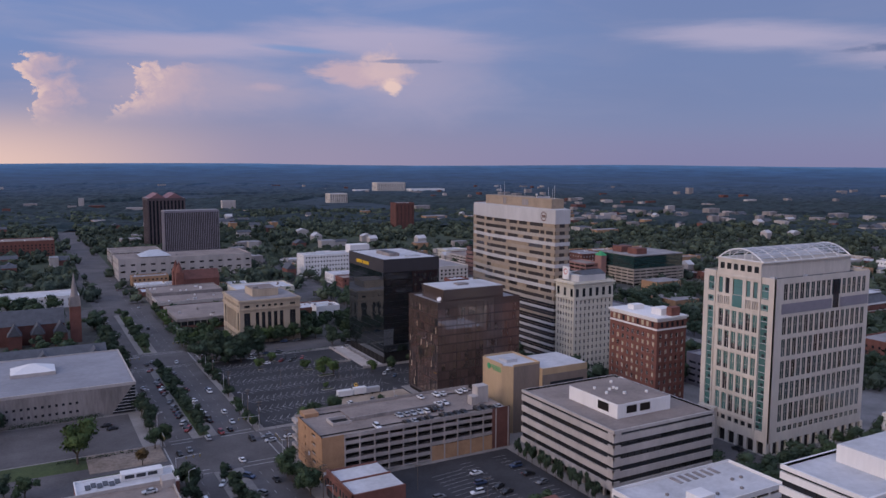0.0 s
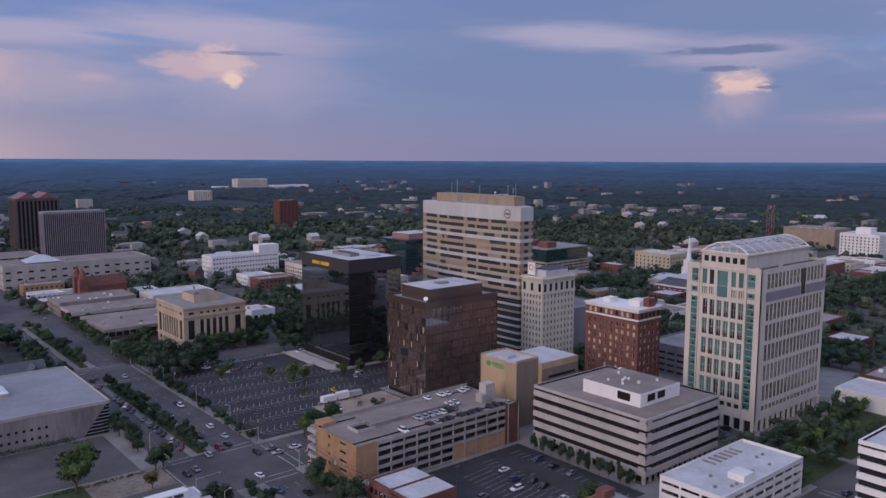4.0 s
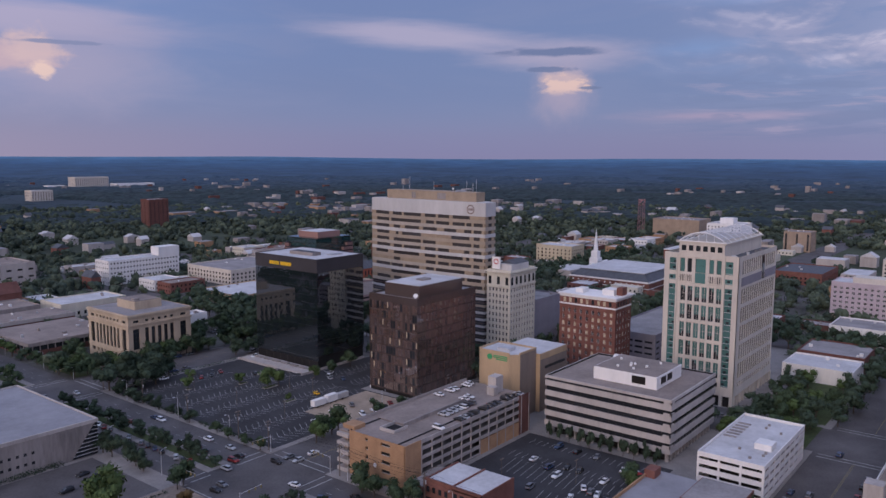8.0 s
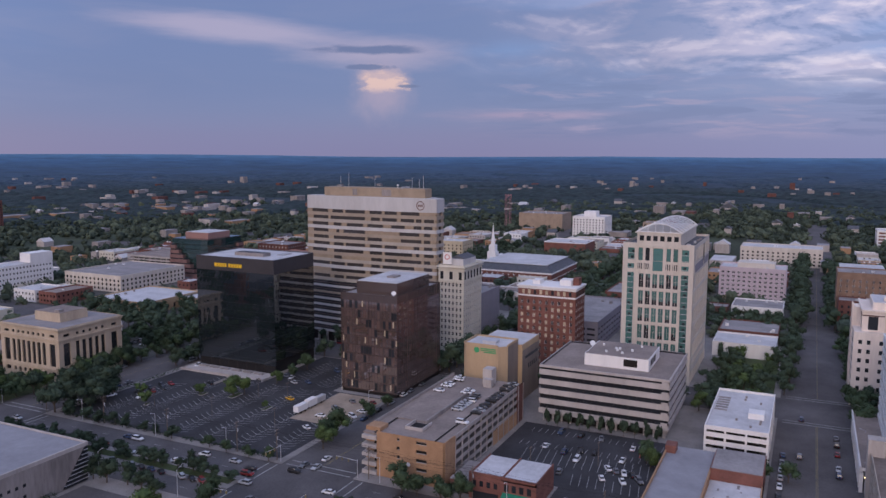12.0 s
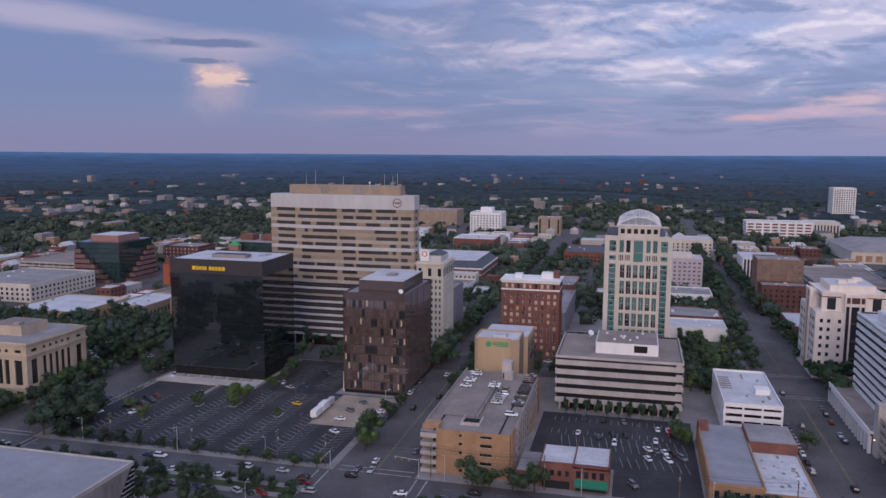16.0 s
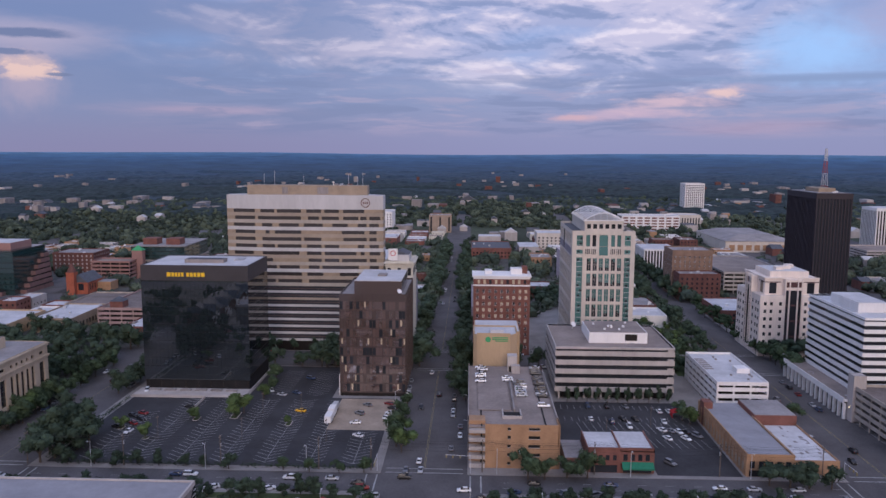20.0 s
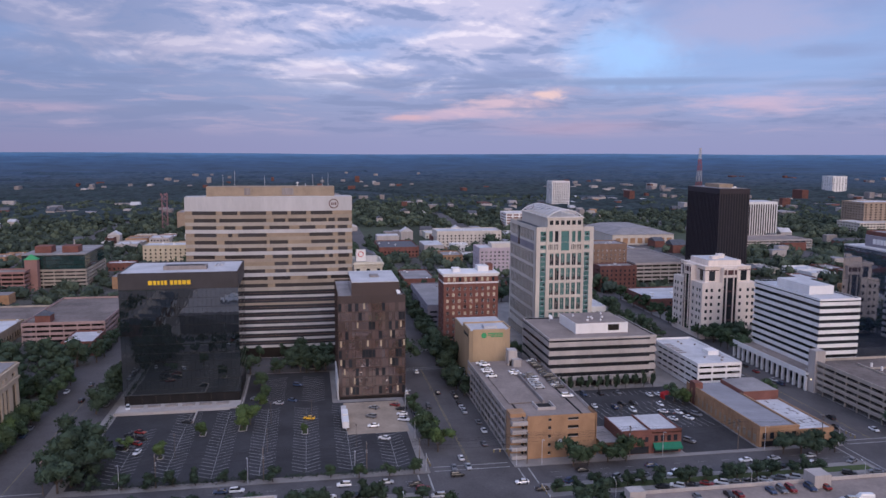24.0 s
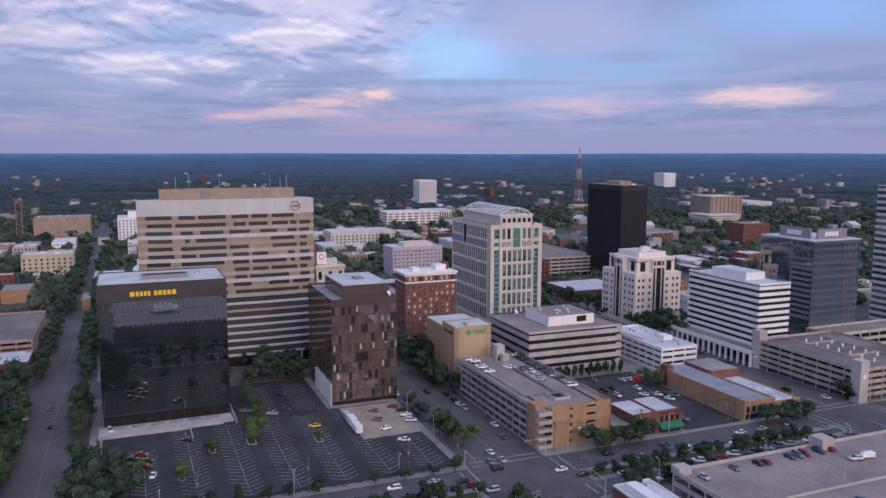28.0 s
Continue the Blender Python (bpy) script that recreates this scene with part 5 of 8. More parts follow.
GARAGE_W = mat("weathered_beige_concrete", (.37, .32, .275), 0.9, 0.22, 0.1, 1.2, 0.2, streak=True)
GARAGE_D = mat("stained_deck", (.175, .142, .128), 0.95, 0.35, 0.05, 0.6, 0.2)
cg = concrete_garage("concrete_parking_garage", 95.0, 60.0, 60.0, 50.5, 15.2, 5, "weathered concrete parking garage on a street corner", GARAGE_W, GARAGE_D)
for x, y, w_, d_ in ((6, 14, 46, .5), (6, 34, 46, .5), (20, 14, .5, 20), (44, 14, .5, 20)):
    part("roof_kerb", Mesh().box(x, x + w_, y, y + d_, 14.1, 14.9), GARAGE_W, cg)
part("stair_tower", Mesh().box(57, 62, 46.5, 51.5, 0, 19.5), CONC, cg, "pale concrete stair tower")
part("stair_tower", Mesh().box(-1.5, 3.5, 46.5, 51.5, 0, 19), CONC, cg, "pale concrete stair tower")
for i in range(7):
    for y in (20, 30):
        part("roof_post", Mesh().box(9 + i * 6.4, 9.7 + i * 6.4, y, y + .7, 14.1, 15.9), WHITE, cg)
part("emblem", Mesh().tube((-1.6, 49, 12), (-1.45, 49, 12), .9, n=14), WHITE, cg)
part("wall_lamp", Mesh().tube((59, 51.5, 6), (59, 51.8, 6), .2), glow("lamp_glow", (1, .75, .4), 3.0), cg)

# ---- the near concrete deck across the avenue ----
nd = concrete_garage("roof_parking_deck", -45.0, 60.0, 96.5, 184.0, 8.2, 2, "broad concrete parking deck with open roof parking")
part("stair_house", Mesh().box(91.5, 97, 120, 125.6, 7.1, 11.2), CONC, nd)
part("corner_house", Mesh().box(93, 97, 179.5, 184.4, 7.1, 9.6), CONC, nd)
part("roof_kerb", Mesh().box(68, 68.5, 60, 165, 7.1, 7.7), CONC, nd)
for i in range(5):
    part("lamp_post", Mesh().tube((40 + i * 10, 100 + (i % 2) * 40, 7.1), (40 + i * 10, 100 + (i % 2) * 40, 14.5), .12, .08), METAL, nd)

# ---- the stone courthouse ----
def courthouse():
    x0, y0, w, d, h = 125.0, 448.5, 37.0, 41.0, 26.6
    th = thing("stone_courthouse", x0, y0, 0, "square cream-stone courthouse with tall dark windows", "courthouse")
    hu = {"S": [(2.6, 6.4), (9.5, 11.8), (13.2, 15.5), (16.9, 19.2), (20.6, 22.9), (24.3, 26.6), (30.5, 34.3)]}
    hu["N"] = hu["S"]
    hu["W"] = [(2.6, 6.4)] + [(9.2 + i * 3.55, 11.5 + i * 3.55) for i in range(7)] + [(34.6, 38.4)]
    hu["E"] = hu["W"]
    hv = [(7.8, 18.8)]
    for face in "WSNE":
        L = d if face in "WE" else w
        m = Mesh()
        small = [(a + .25, b - .25) for a, b in hu[face]]
        holed_wall(m, face, w, d, hu[face], hv, 0, L, 6.6, 21.0, .7)
        holed_wall(m, face, w, d, small, [(3.2, 5.2)], 0, L, 0, 6.6, .7)
        holed_wall(m, face, w, d, small, [(22.0, 23.4)], 0, L, 21.0, h, .7)
        part("wall", m, COURT, th)
        if face != "E":
            put_windows(th, face, w, d, hu[face], hv, .7, G_DARK, DARK, 1, 4)
            put_windows(th, face, w, d, small, [(3.2, 5.2), (22.0, 23.4)], .7, G_DARK, DARK, 1, 0)
    part("core", Mesh().box(.8, w - .8, .8, d - .8, 0, h - 1.5), VOID, th)
    for z, o in ((6.4, .3), (20.0, .35), (20.6, .6), (24.8, .4), (25.6, .7)):
        part("cornice", Mesh().box(-o, w + o, -o, d + o, z, z + .55), COURT, th)
    part("roof", Mesh().box(.4, w - .4, .4, d - .4, h - 1.0, h - .2), ROOF_G, th)
    pen = part("penthouse", Mesh().box(11, 27, 12, 30, h - .2, h + 4.2), COURT, th)
    part("penthouse_roof", Mesh().box(11.3, 26.7, 12.3, 29.7, h + 4.2, h + 4.4), ROOF_B, pen)
    part("roof_house", Mesh().box(12, 15, 14, 17, h + 4.4, h + 5.6), CONC_D, pen)
    return th


courthouse()
sk = thing("courthouse_annexe", 97.0, 566.0, 0, "long low brick annexe with a dark glazed front", "annexe")
part("wall", Mesh().box(0, 58, 0, 30, 0, 8.2), BRICK_D, sk)
part("roof", Mesh().box(.4, 57.6, .4, 29.6, 8.2, 8.5), ROOF_B, sk)
part("glazing", Mesh().box(2, 56, -.1, .1, 1.0, 4.6).box(-.1, .1, 2, 28, 1, 4.6), G_DARK, sk)
part("fascia", Mesh().box(-.3, 58.3, -.3, .2, 6.6, 8.9).box(-.3, .2, 0, 30, 6.6, 8.9), CONC, sk)
roof_units(sk, 58, 30, 8.5, 6, 71)
for i in range(7):
    part("arch_bay", Mesh().box(-.14, .05, 6 + i * 3.2, 8 + i * 3.2, 5.0, 6.4), G_DARK, sk)

an = thing("glazed_annexe", 99, 505, 0, "low brown-brick annexe with a dark glazed storey and tan roof", "annexe")
part("wall", Mesh().box(0, 50, 0, 50, 0, 3.2).box(.6, 49.4, .6, 49.4, 3.2, 6.0), BRICK_D, an)
part("glazing", Mesh().box(.3, 49.7, .3, 49.7, 3.2, 6.0), G_DARK, an)
part("fascia", Mesh().box(-.5, 50.5, -.5, 50.5, 6.0, 7.8), CONC_D, an)
part("roof", Mesh().box(-.2, 50.2, -.2, 50.2, 7.8, 8.0), ROOF_B, an)
for i in range(12):
    part("mullion", Mesh().box(.1, .35, 2 + i * 4.1, 2.5 + i * 4.1, 3.2, 6.0), CONC_D, an)
    part("mullion", Mesh().box(2 + i * 4.1, 2.5 + i * 4.1, .1, .35, 3.2, 6.0), CONC_D, an)
    part("ground_window", Mesh().box(-.05, .2, 2.6 + i * 4.0, 4.6 + i * 4.0, .8, 2.2), G_DARK, an)
roof_units(an, 50, 50, 8.0, 7, 72)

# ---- the museum with a leaning end wall ----
mu = thing("concrete_hall", -60.0, 346.5, 0, "windowless concrete hall with a leaning glazed corner", "hall")
shell = Mesh().prism([(0, 0), (108, 0), (113.5, 1), (108, 65), (0, 65)], 0, 13.0, top=[(0, -.5), (113.5, -.5), (114, 1), (114, 65), (0, 65)])
part("wall", shell, CONC_D, mu)
part("roof", Mesh().box(.3, 113.6, .3, 64.6, 13.0, 13.25), ROOF_M, mu, "grey membrane roof")
part("roof_edge", Mesh().box(0, 114, -.6, 0, 12.4, 13.7).box(113.4, 114, 0, 65, 12.4, 13.7).box(0, 114, 64.6, 65.2, 12.4, 13.7), CONC, mu)
sky_l = part("skylight_base", Mesh().box(66, 84, 30, 44, 13.2, 14.8), CONC, mu)
part("skylight", Mesh().prism([(66, 30), (84, 30), (84, 44), (66, 44)], 14.8, 17.6, top=[(74, 36.5), (76, 36.5), (76, 37.5), (74, 37.5)]), WHITE, sky_l, "pale pyramid skylight")
lv = part("corner_glass", Mesh().prism([(104, -.35), (113.4, -.35), (113.4, 0), (104, 0)], .5, 12.2, top=[(112.6, -.75), (113.6, -.75), (113.6, 0), (112.6, 0)]), G_DARK, mu, "slanted glazed corner")
for k in range(8):
    z = 1.4 + k * 1.4
    part("mullion", Mesh().box(104.4 + k * 1.1, 113.6, -.55 - k * .05, -.3, z, z + .18), METAL, lv)
for i in range(11):
    part("window", Mesh().box(64 + i * 2.6, 65 + i * 2.6, -.35, .1, 7.0, 8.0), G_DARK, mu)
    part("window", Mesh().box(64 + i * 2.6, 65 + i * 2.6, -.25, .1, 3.4, 4.4), G_DARK, mu)

# ---- small buildings along the avenue ----
sh = thing("corner_shops", 97.0, 203.5, 0, "pair of red-brick shops under a pale patched roof", "shop")
part("wall", Mesh().box(0, 18, 0, 11.4, 0, 8.0).box(0, 18, 11.4, 22.5, 0, 7.6), BRICK, sh)
part("parapet", Mesh().box(0, .5, 0, 22.5, 7.6, 9.0).box(0, 18, 0, .4, 8, 8.7).box(0, 18, 22.1, 22.5, 7.6, 8.4).box(0, 18, 11.2, 11.6, 8, 8.7), BRICK, sh)
part("roof", Mesh().box(.5, 18, .4, 11.2, 8.0, 8.2).box(.5, 18, 11.6, 22.1, 7.6, 7.9), ROOF_W, sh, "weathered silver roof")
for i in range(4):
    part("upper_window", Mesh().box(-.08, .1, 1.6 + i * 2.5, 3.0 + i * 2.5, 4.6, 6.8), G_DARK, sh)
    part("upper_window", Mesh().box(-.08, .1, 12.8 + i * 2.4, 14.0 + i * 2.4, 4.6, 6.4), G_DARK, sh)
part("awning", Mesh().prism([(-2.2, .3), (0, .3), (0, 11), (-2.2, 11)], 2.6, 2.8, top=[(-.3, .3), (0, .3), (0, 11), (-.3, 11)]), GREEN, sh)
aw = Mesh()
aw.face([(-2.2, .3, 2.7), (-2.2, 11, 2.7), (0, 11, 4.1), (0, .3, 4.1)]).face([(-2.2, .3, 2.1), (-2.2, 11, 2.1), (-2.2, 11, 2.7), (-2.2, .3, 2.7)])
part("awning_slope", aw, GREEN, sh, "green shop awning")
part("shop_front", Mesh().box(-.06, .1, 1, 10.5, .3, 2.5).box(-.06, .1, 12.5, 21.5, .3, 2.9), G_DARK, sh)
ls = thing("small_shop", 99.0, 226.3, 0, "one-storey shop lean-to between shops and garage", "shop")
part("wall", Mesh().box(0, 16, 0, 7.2, 0, 4.4), BRICK_T, ls)
part("roof", Mesh().box(-.2, 16, 0, 7.2, 4.4, 4.7), ROOF_G, ls)
part("shop_front", Mesh().box(-.08, .1, .6, 6.6, .3, 2.6), G_DARK, ls)
part("fascia", Mesh().box(-.2, 0, 0, 7.2, 2.8, 4.4), BRICK, ls)

bs = thing("brick_store_row", 96.0, 141.0, 0, "long tan and red brick store with a worn white roof", "store")
part("wall", Mesh().box(0, 57, 16, 32, 0, 7.0), BRICK_T, bs)
part("south_wall", Mesh().box(2, 46, 0, 16, 0, 4.6), BRICK_T, bs)
part("red_wall", Mesh().box(38, 57, 0, 16, 0, 8.6), BRICK, bs)
part("chimney", Mesh().box(49, 54, 28.6, 32.1, 0, 9.8), BRICK, bs)
part("roof", Mesh().box(.4, 56.6, 16.4, 31.6, 7.0, 7.2), ROOF_M, bs)
part("low_roof", Mesh().box(2.4, 37.8, .4, 15.8, 4.6, 4.8), ROOF_W, bs, "stained white roof with dark patches")
part("red_roof", Mesh().box(38.3, 56.7, .3, 15.7, 8.6, 8.75), ROOF_G, bs)
part("parapet", Mesh().box(0, 57, 31.6, 32, 7, 8.2).box(0, .4, 16, 31.6, 7, 8.0).box(0, 40, 15.8, 16.3, 7, 7.8).box(2, 38, 0, .4, 4.6, 5.4).box(2, 2.4, .4, 15.8, 4.6, 5.4), BRICK_T, bs)
for i in range(16):
    part("pilaster", Mesh().box(1 + i * 3.6, 1.6 + i * 3.6, 31.9, 32.25, 0, 7.0), BRICK_T, bs)
    part("blind_window", Mesh().box(2.2 + i * 3.5, 4.0 + i * 3.5, 31.95, 32.1, 1.5, 4.2), TAN, bs)
for i in range(5):
    part("front_window", Mesh().box(-.1, .1, 17.2 + i * 3, 18.8 + i * 3, 3.2, 5.6), G_DARK, bs)
part("shop_front", Mesh().box(-.12, .1, 17, 31, .3, 2.4), VOID, bs)
rngb = random.Random(14)
for i in range(18):
    a = rngb.uniform(.5, 3)
    part("roof_patch", Mesh().box(0, a, 0, rngb.uniform(.4, 1.5), 0, .03), CONC_D, bs, at=(rngb.uniform(4, 34), rngb.uniform(1.5, 13), 4.8))

wl2 = thing("white_roof_office", 24.0, 250.6, 0, "small brick office with a white roof and roof ducts", "office building")
part("wall", Mesh().box(0, 31, 0, 13.6, 0, 4.2), BRICK, wl2)
part("roof", Mesh().box(.4, 30.6, .4, 13.2, 4.2, 4.4), ROOF_W, wl2)
part("parapet", Mesh().box(0, 31, 0, .4, 4.2, 4.8).box(0, 31, 13.2, 13.6, 4.2, 4.8).box(0, .4, .4, 13.2, 4.2, 4.8).box(30.6, 31, .4, 13.2, 4.2, 4.8), WHITE, wl2)
cl = part("clerestory", Mesh().box(14, 27, 7.5, 11.5, 4.4, 6.6), WHITE, wl2)
for i in range(3):
    part("window", Mesh().box(15 + i * 3.6, 18 + i * 3.6, 7.4, 7.6, 5.0, 6.2), G_DARK, cl)
for i in range(6):
    part("solar_panel", Mesh().prism([(0, 0), (1.6, 0), (1.6, 4), (0, 4)], 0, .1), SLATE, wl2, at=(3 + i * 1.8, 5 + i % 2 * 1.2, 4.55))
part("roof_unit", Mesh().box(26, 27.5, 3, 4.5, 4.4, 5.6), METAL, wl2)


# ---- buildings further off, block by block ----
def rows_for(h, first=1.6, step=3.4, top=1.6, wh=1.7):
    out, z = [], first
    while z + wh < h - top:
        out.append(z)
        z += step
    return out


def block(name, x, y, w, d, h, label, wall_mat, roof_mat=None, pane=None, counts=None, category="building", ww=1.5, wh=1.7, step=3.4, units=3, seed=1, edge=None, objects=False, margin=1.6, first=1.6):
    counts = counts or (max(1, int(d / 3.6)), max(1, int(w / 3.6)))
    return punched(name, x, y, w, d, h, label, counts, rows_for(h, first, step, 1.5, wh), ww, wh, wall_mat, pane or G_DARK, WHITE, roof_mat or ROOF_G, category,
                   margin=margin, objects=objects, units=units, seed=seed, edge=edge, rim=0.8)


def ribbed(name, x, y, w, d, h, label, wall_mat, rib_mat, pane, pitch, crown=2.0, base=0.0, roof_mat=None):
    """A tower of upright ribs between window strips."""
    th = thing(name, x, y, base, label if len(label.split()) > 3 else label + " on a city block", "tower")
    part("core", Mesh().box(.4, w - .4, .4, d - .4, 0, h - .5), pane, th)
    part("crown", Mesh().box(-.1, w + .1, -.1, d + .1, h - crown, h), wall_mat, th)
    part("roof", Mesh().box(.4, w - .4, .4, d - .4, h, h + .15), roof_mat or ROOF_G, th)
    for face, L in (("W", d), ("S", w), ("N", w), ("E", d)):
        n = int(L / pitch)
        for i in range(n + 1):
            u = i * (L - pitch * .4) / n
            a, b = on_face(face, w, d, u, -.05, 0), on_face(face, w, d, u + pitch * .4, .6, 0)
            part("rib", Mesh().box(min(a[0], b[0]), max(a[0], b[0]), min(a[1], b[1]), max(a[1], b[1]), 0, h - crown), rib_mat, th)
    return th


ribbed("grey_slab_tower", 150, 866, 58, 18, 55, "grey slab tower with close upright ribs", LILAC, LILAC, DARK, 1.9)
# gabled tower's pink and granite are paled: distance haze put into the colour
MUTED_PINK = mat("muted_pink", (.24, .13, .14), 0.8, 0.15, 0.1, 1.0, 0.1)
BROWN_D = mat("dark_granite", (.105, .080, .085), 0.6, 0.15, 0.1, 1.0, 0.1)
gt = ribbed("gabled_brown_tower", 151, 990, 44, 40, 63, "dark granite tower with a pink gabled top", BROWN_D, BROWN_D, G_DARK, 4.4, 3.0)
for k in range(2):
    part("gable", Mesh().gable(3 + k * 20, 21 + k * 20, 0, 40, 63, 69, "y", .5), MUTED_PINK, gt)
cx = block("concrete_civic_block", 90, 742, 120, 46, 20, "long pale concrete civic block", CONC, ROOF_B, counts=(6, 14), ww=4.0, wh=1.6, step=6.0, units=8, seed=31)
part("roof_pyramid", Mesh().prism([(20, 12), (48, 12), (48, 36), (20, 36)], 20, 25, top=[(30, 22), (38, 22), (38, 26), (30, 26)]), METAL, cx)
concrete_garage("far_parking_garage", 96, 862, 50, 44, 14, 4, "pale concrete parking garage among trees")
ww = block("white_three_storey_block", 246, 690, 66, 22, 21, "long white office block with small windows", WHITE, ROOF_W, counts=(6, 22), ww=1.4, wh=1.5, step=4.0, seed=32, units=5)
part("tower_head", Mesh().box(46, 66.2, -.2, 12, 21, 28.5), WHITE, ww)
block("red_brick_slab", 546, 1125, 32, 22, 42, "plain red-brick apartment slab", BRICK_D, ROOF_W, counts=(3, 5), seed=33, units=2)
hs = block("far_hospital", 1103, 2460, 108, 44, 34, "large tan hospital on the wooded skyline", STONE, ROOF_W, counts=(6, 16), ww=3, wh=2.2, step=4.2, seed=34)
block("far_white_office", 723, 1900, 48, 34, 24, "white office block among trees", STONE, ROOF_W, counts=(6, 8), ww=3, wh=1.6, seed=35)
block("far_white_wing", 1205, 2400, 130, 40, 13, "long white building on the wooded skyline", WHITE, ROOF_W, counts=(6, 30), ww=4.5, wh=3, step=5, seed=36)
block("far_white_wing", 1040, 2500, 50, 30, 9, "long white building on the wooded skyline", WHITE, ROOF_W, counts=(5, 14), ww=4, wh=2, step=4.5, seed=37)
DUN = mat("dun_brick", (.33, .25, .19), 0.9, 0.15, 0.15, 2.0, 0.2)
tn = block("tan_flat_block", 928, 445, 44, 64, 24, "windowless tan box with roof plant", DUN, ROOF_G, counts=(0, 0), seed=38, units=10)
wh_ = block("white_hotel", 867, 371, 40, 42, 27, "white seven-storey hotel block", WHITE, ROOF_W, counts=(10, 9), ww=1.6, seed=39)
part("roof_house", Mesh().box(12, 28, 14, 30, 26, 33), WHITE, wh_)
tw = block("brown_twin_block", 864, 293, 26, 29, 23, "brown brick block with upright window strips", DUN, ROOF_G, counts=(3, 2), ww=2.2, wh=2.6, step=2.7, seed=40)
pk = block("pink_hotel", 490, 146, 26, 46, 25.5, "pale pink hotel with rows of small windows", PINK, ROOF_W, counts=(12, 7), ww=1.9, wh=1.5, step=3.2, seed=41, objects=True)
part("roof_house", Mesh().box(6, 20, 8, 34, 24.7, 28.5), STONE, pk)
part("entrance", Mesh().box(-3, 0, 38, 45, 0, 4), TAN, pk)
block("brick_old_hotel", 428, 85, 26, 30, 35, "old brown-brick hotel", mat("brown_brick", (.23, .15, .11), .9, .2, .2, 3, .2), ROOF_G, counts=(8, 7), ww=1.3, seed=42, objects=True)
block("brick_low_wing", 410, 84, 17, 30, 20, "lower brown-brick wing", BRICK_D, ROOF_G, counts=(8, 5), ww=1.3, seed=43)
ribbed("white_slat_block", 551, 78, 40, 31, 20, "white block with dark upright slats", WHITE, WHITE, DARK, 2.6, 1.6, roof_mat=ROOF_W)
concrete_garage("large_parking_garage", 440, 20, 96, 52, 17, 5, "large tan concrete parking garage")
concrete_garage("upper_parking_garage", 156, -6, 17, 64, 12.5, 3, "concrete parking garage beside the glass tower")
block("white_red_office", 905, -16, 34, 78, 21, "white office block with red window bands", WHITE, ROOF_W, counts=(8, 4), ww=7, wh=2.0, step=3.8, pane=BRICK, seed=44)
block("cream_slat_office", 960, -60, 34, 40, 18, "cream office block", STONE, ROOF_W, counts=(10, 8), ww=1.8, wh=12, step=20, seed=45)
co = thing("arena_hall", 690, -85, 0, "wide pale hall with a shallow grey roof", "hall")
part("wall", Mesh().box(0, 110, 0, 76, 0, 12), STONE, co)
part("roof", Mesh().prism([(-1, -1), (111, -1), (111, 77), (-1, 77)], 12, 18, top=[(20, 20), (90, 20), (90, 56), (20, 56)]), ROOF_G, co)
for i in range(8):
    part("bay", Mesh().box(-.2, .1, 3 + i * 9, 9 + i * 9, 2, 8), BRICK_T, co)
block("round_topped_apartments", 1240, -146, 34, 34, 51, "white apartment tower with balcony rows", WHITE, ROOF_W, counts=(9, 9), ww=2.4, wh=1.7, step=3.0, seed=46, units=3)
block("tan_government_block", 790, -470, 46, 60, 40, "tan government tower with lower wings", DUN, ROOF_W, counts=(8, 8), ww=3.4, wh=1.6, seed=47)
block("tan_government_wing", 760, -440, 46, 58, 15, "tan government tower with lower wings", STONE, ROOF_W, counts=(12, 8), ww=3.4, wh=1.6, seed=48)
block("far_white_tower", 1660, -1040, 44, 40, 44, "white apartment tower in the woods", WHITE, ROOF_W, counts=(5, 5), ww=3, seed=49)
block("brick_apartments", 540, -278, 28, 38, 27, "red-brick apartment block", BRICK, ROOF_G, counts=(10, 6), ww=1.5, seed=50)
block("small_brick_block", 420, -160, 22, 26, 13, "small red-brick block among trees", BRICK, ROOF_W, counts=(4, 4), seed=51)
concrete_garage("tan_parking_deck", 620, -215, 50, 90, 12, 4, "tan parking deck in trees")
block("tan_low_hall", 1000, -740, 90, 60, 12, "low tan hall in trees", STONE, ROOF_W, counts=(0, 0), seed=52)
ribbed("white_ribbed_tower", 715, -232, 34, 52, 47, "white tower with upright ribs", WHITE, WHITE, DARK, 3.2, 3.0, roof_mat=ROOF_W)
PLUM = mat("plum_black_metal", (.030, .023, .030), 0.5, 0.1, 0.1, 1.0, 0.0)
dk = ribbed("dark_office_tower", 396, 0, 51, 25, 79, "near-black office tower", PLUM, PLUM, G_DARK, 2.2, 3.0)
part("roof_rim", Mesh().box(-.2, 51.2, -.2, 25.2, 79, 80).box(3, 48, 3, 22, 80, 80.1), PLUM, dk)
part("roof_deck", Mesh().box(2, 49, 2, 23, 80.1, 80.25), ROOF_G, dk)
part("roof_plant", Mesh().box(14, 36, 6, 18, 80.2, 83.0), TAN, dk)
roof_units(dk, 44, 22, 80.2, 8, 61)
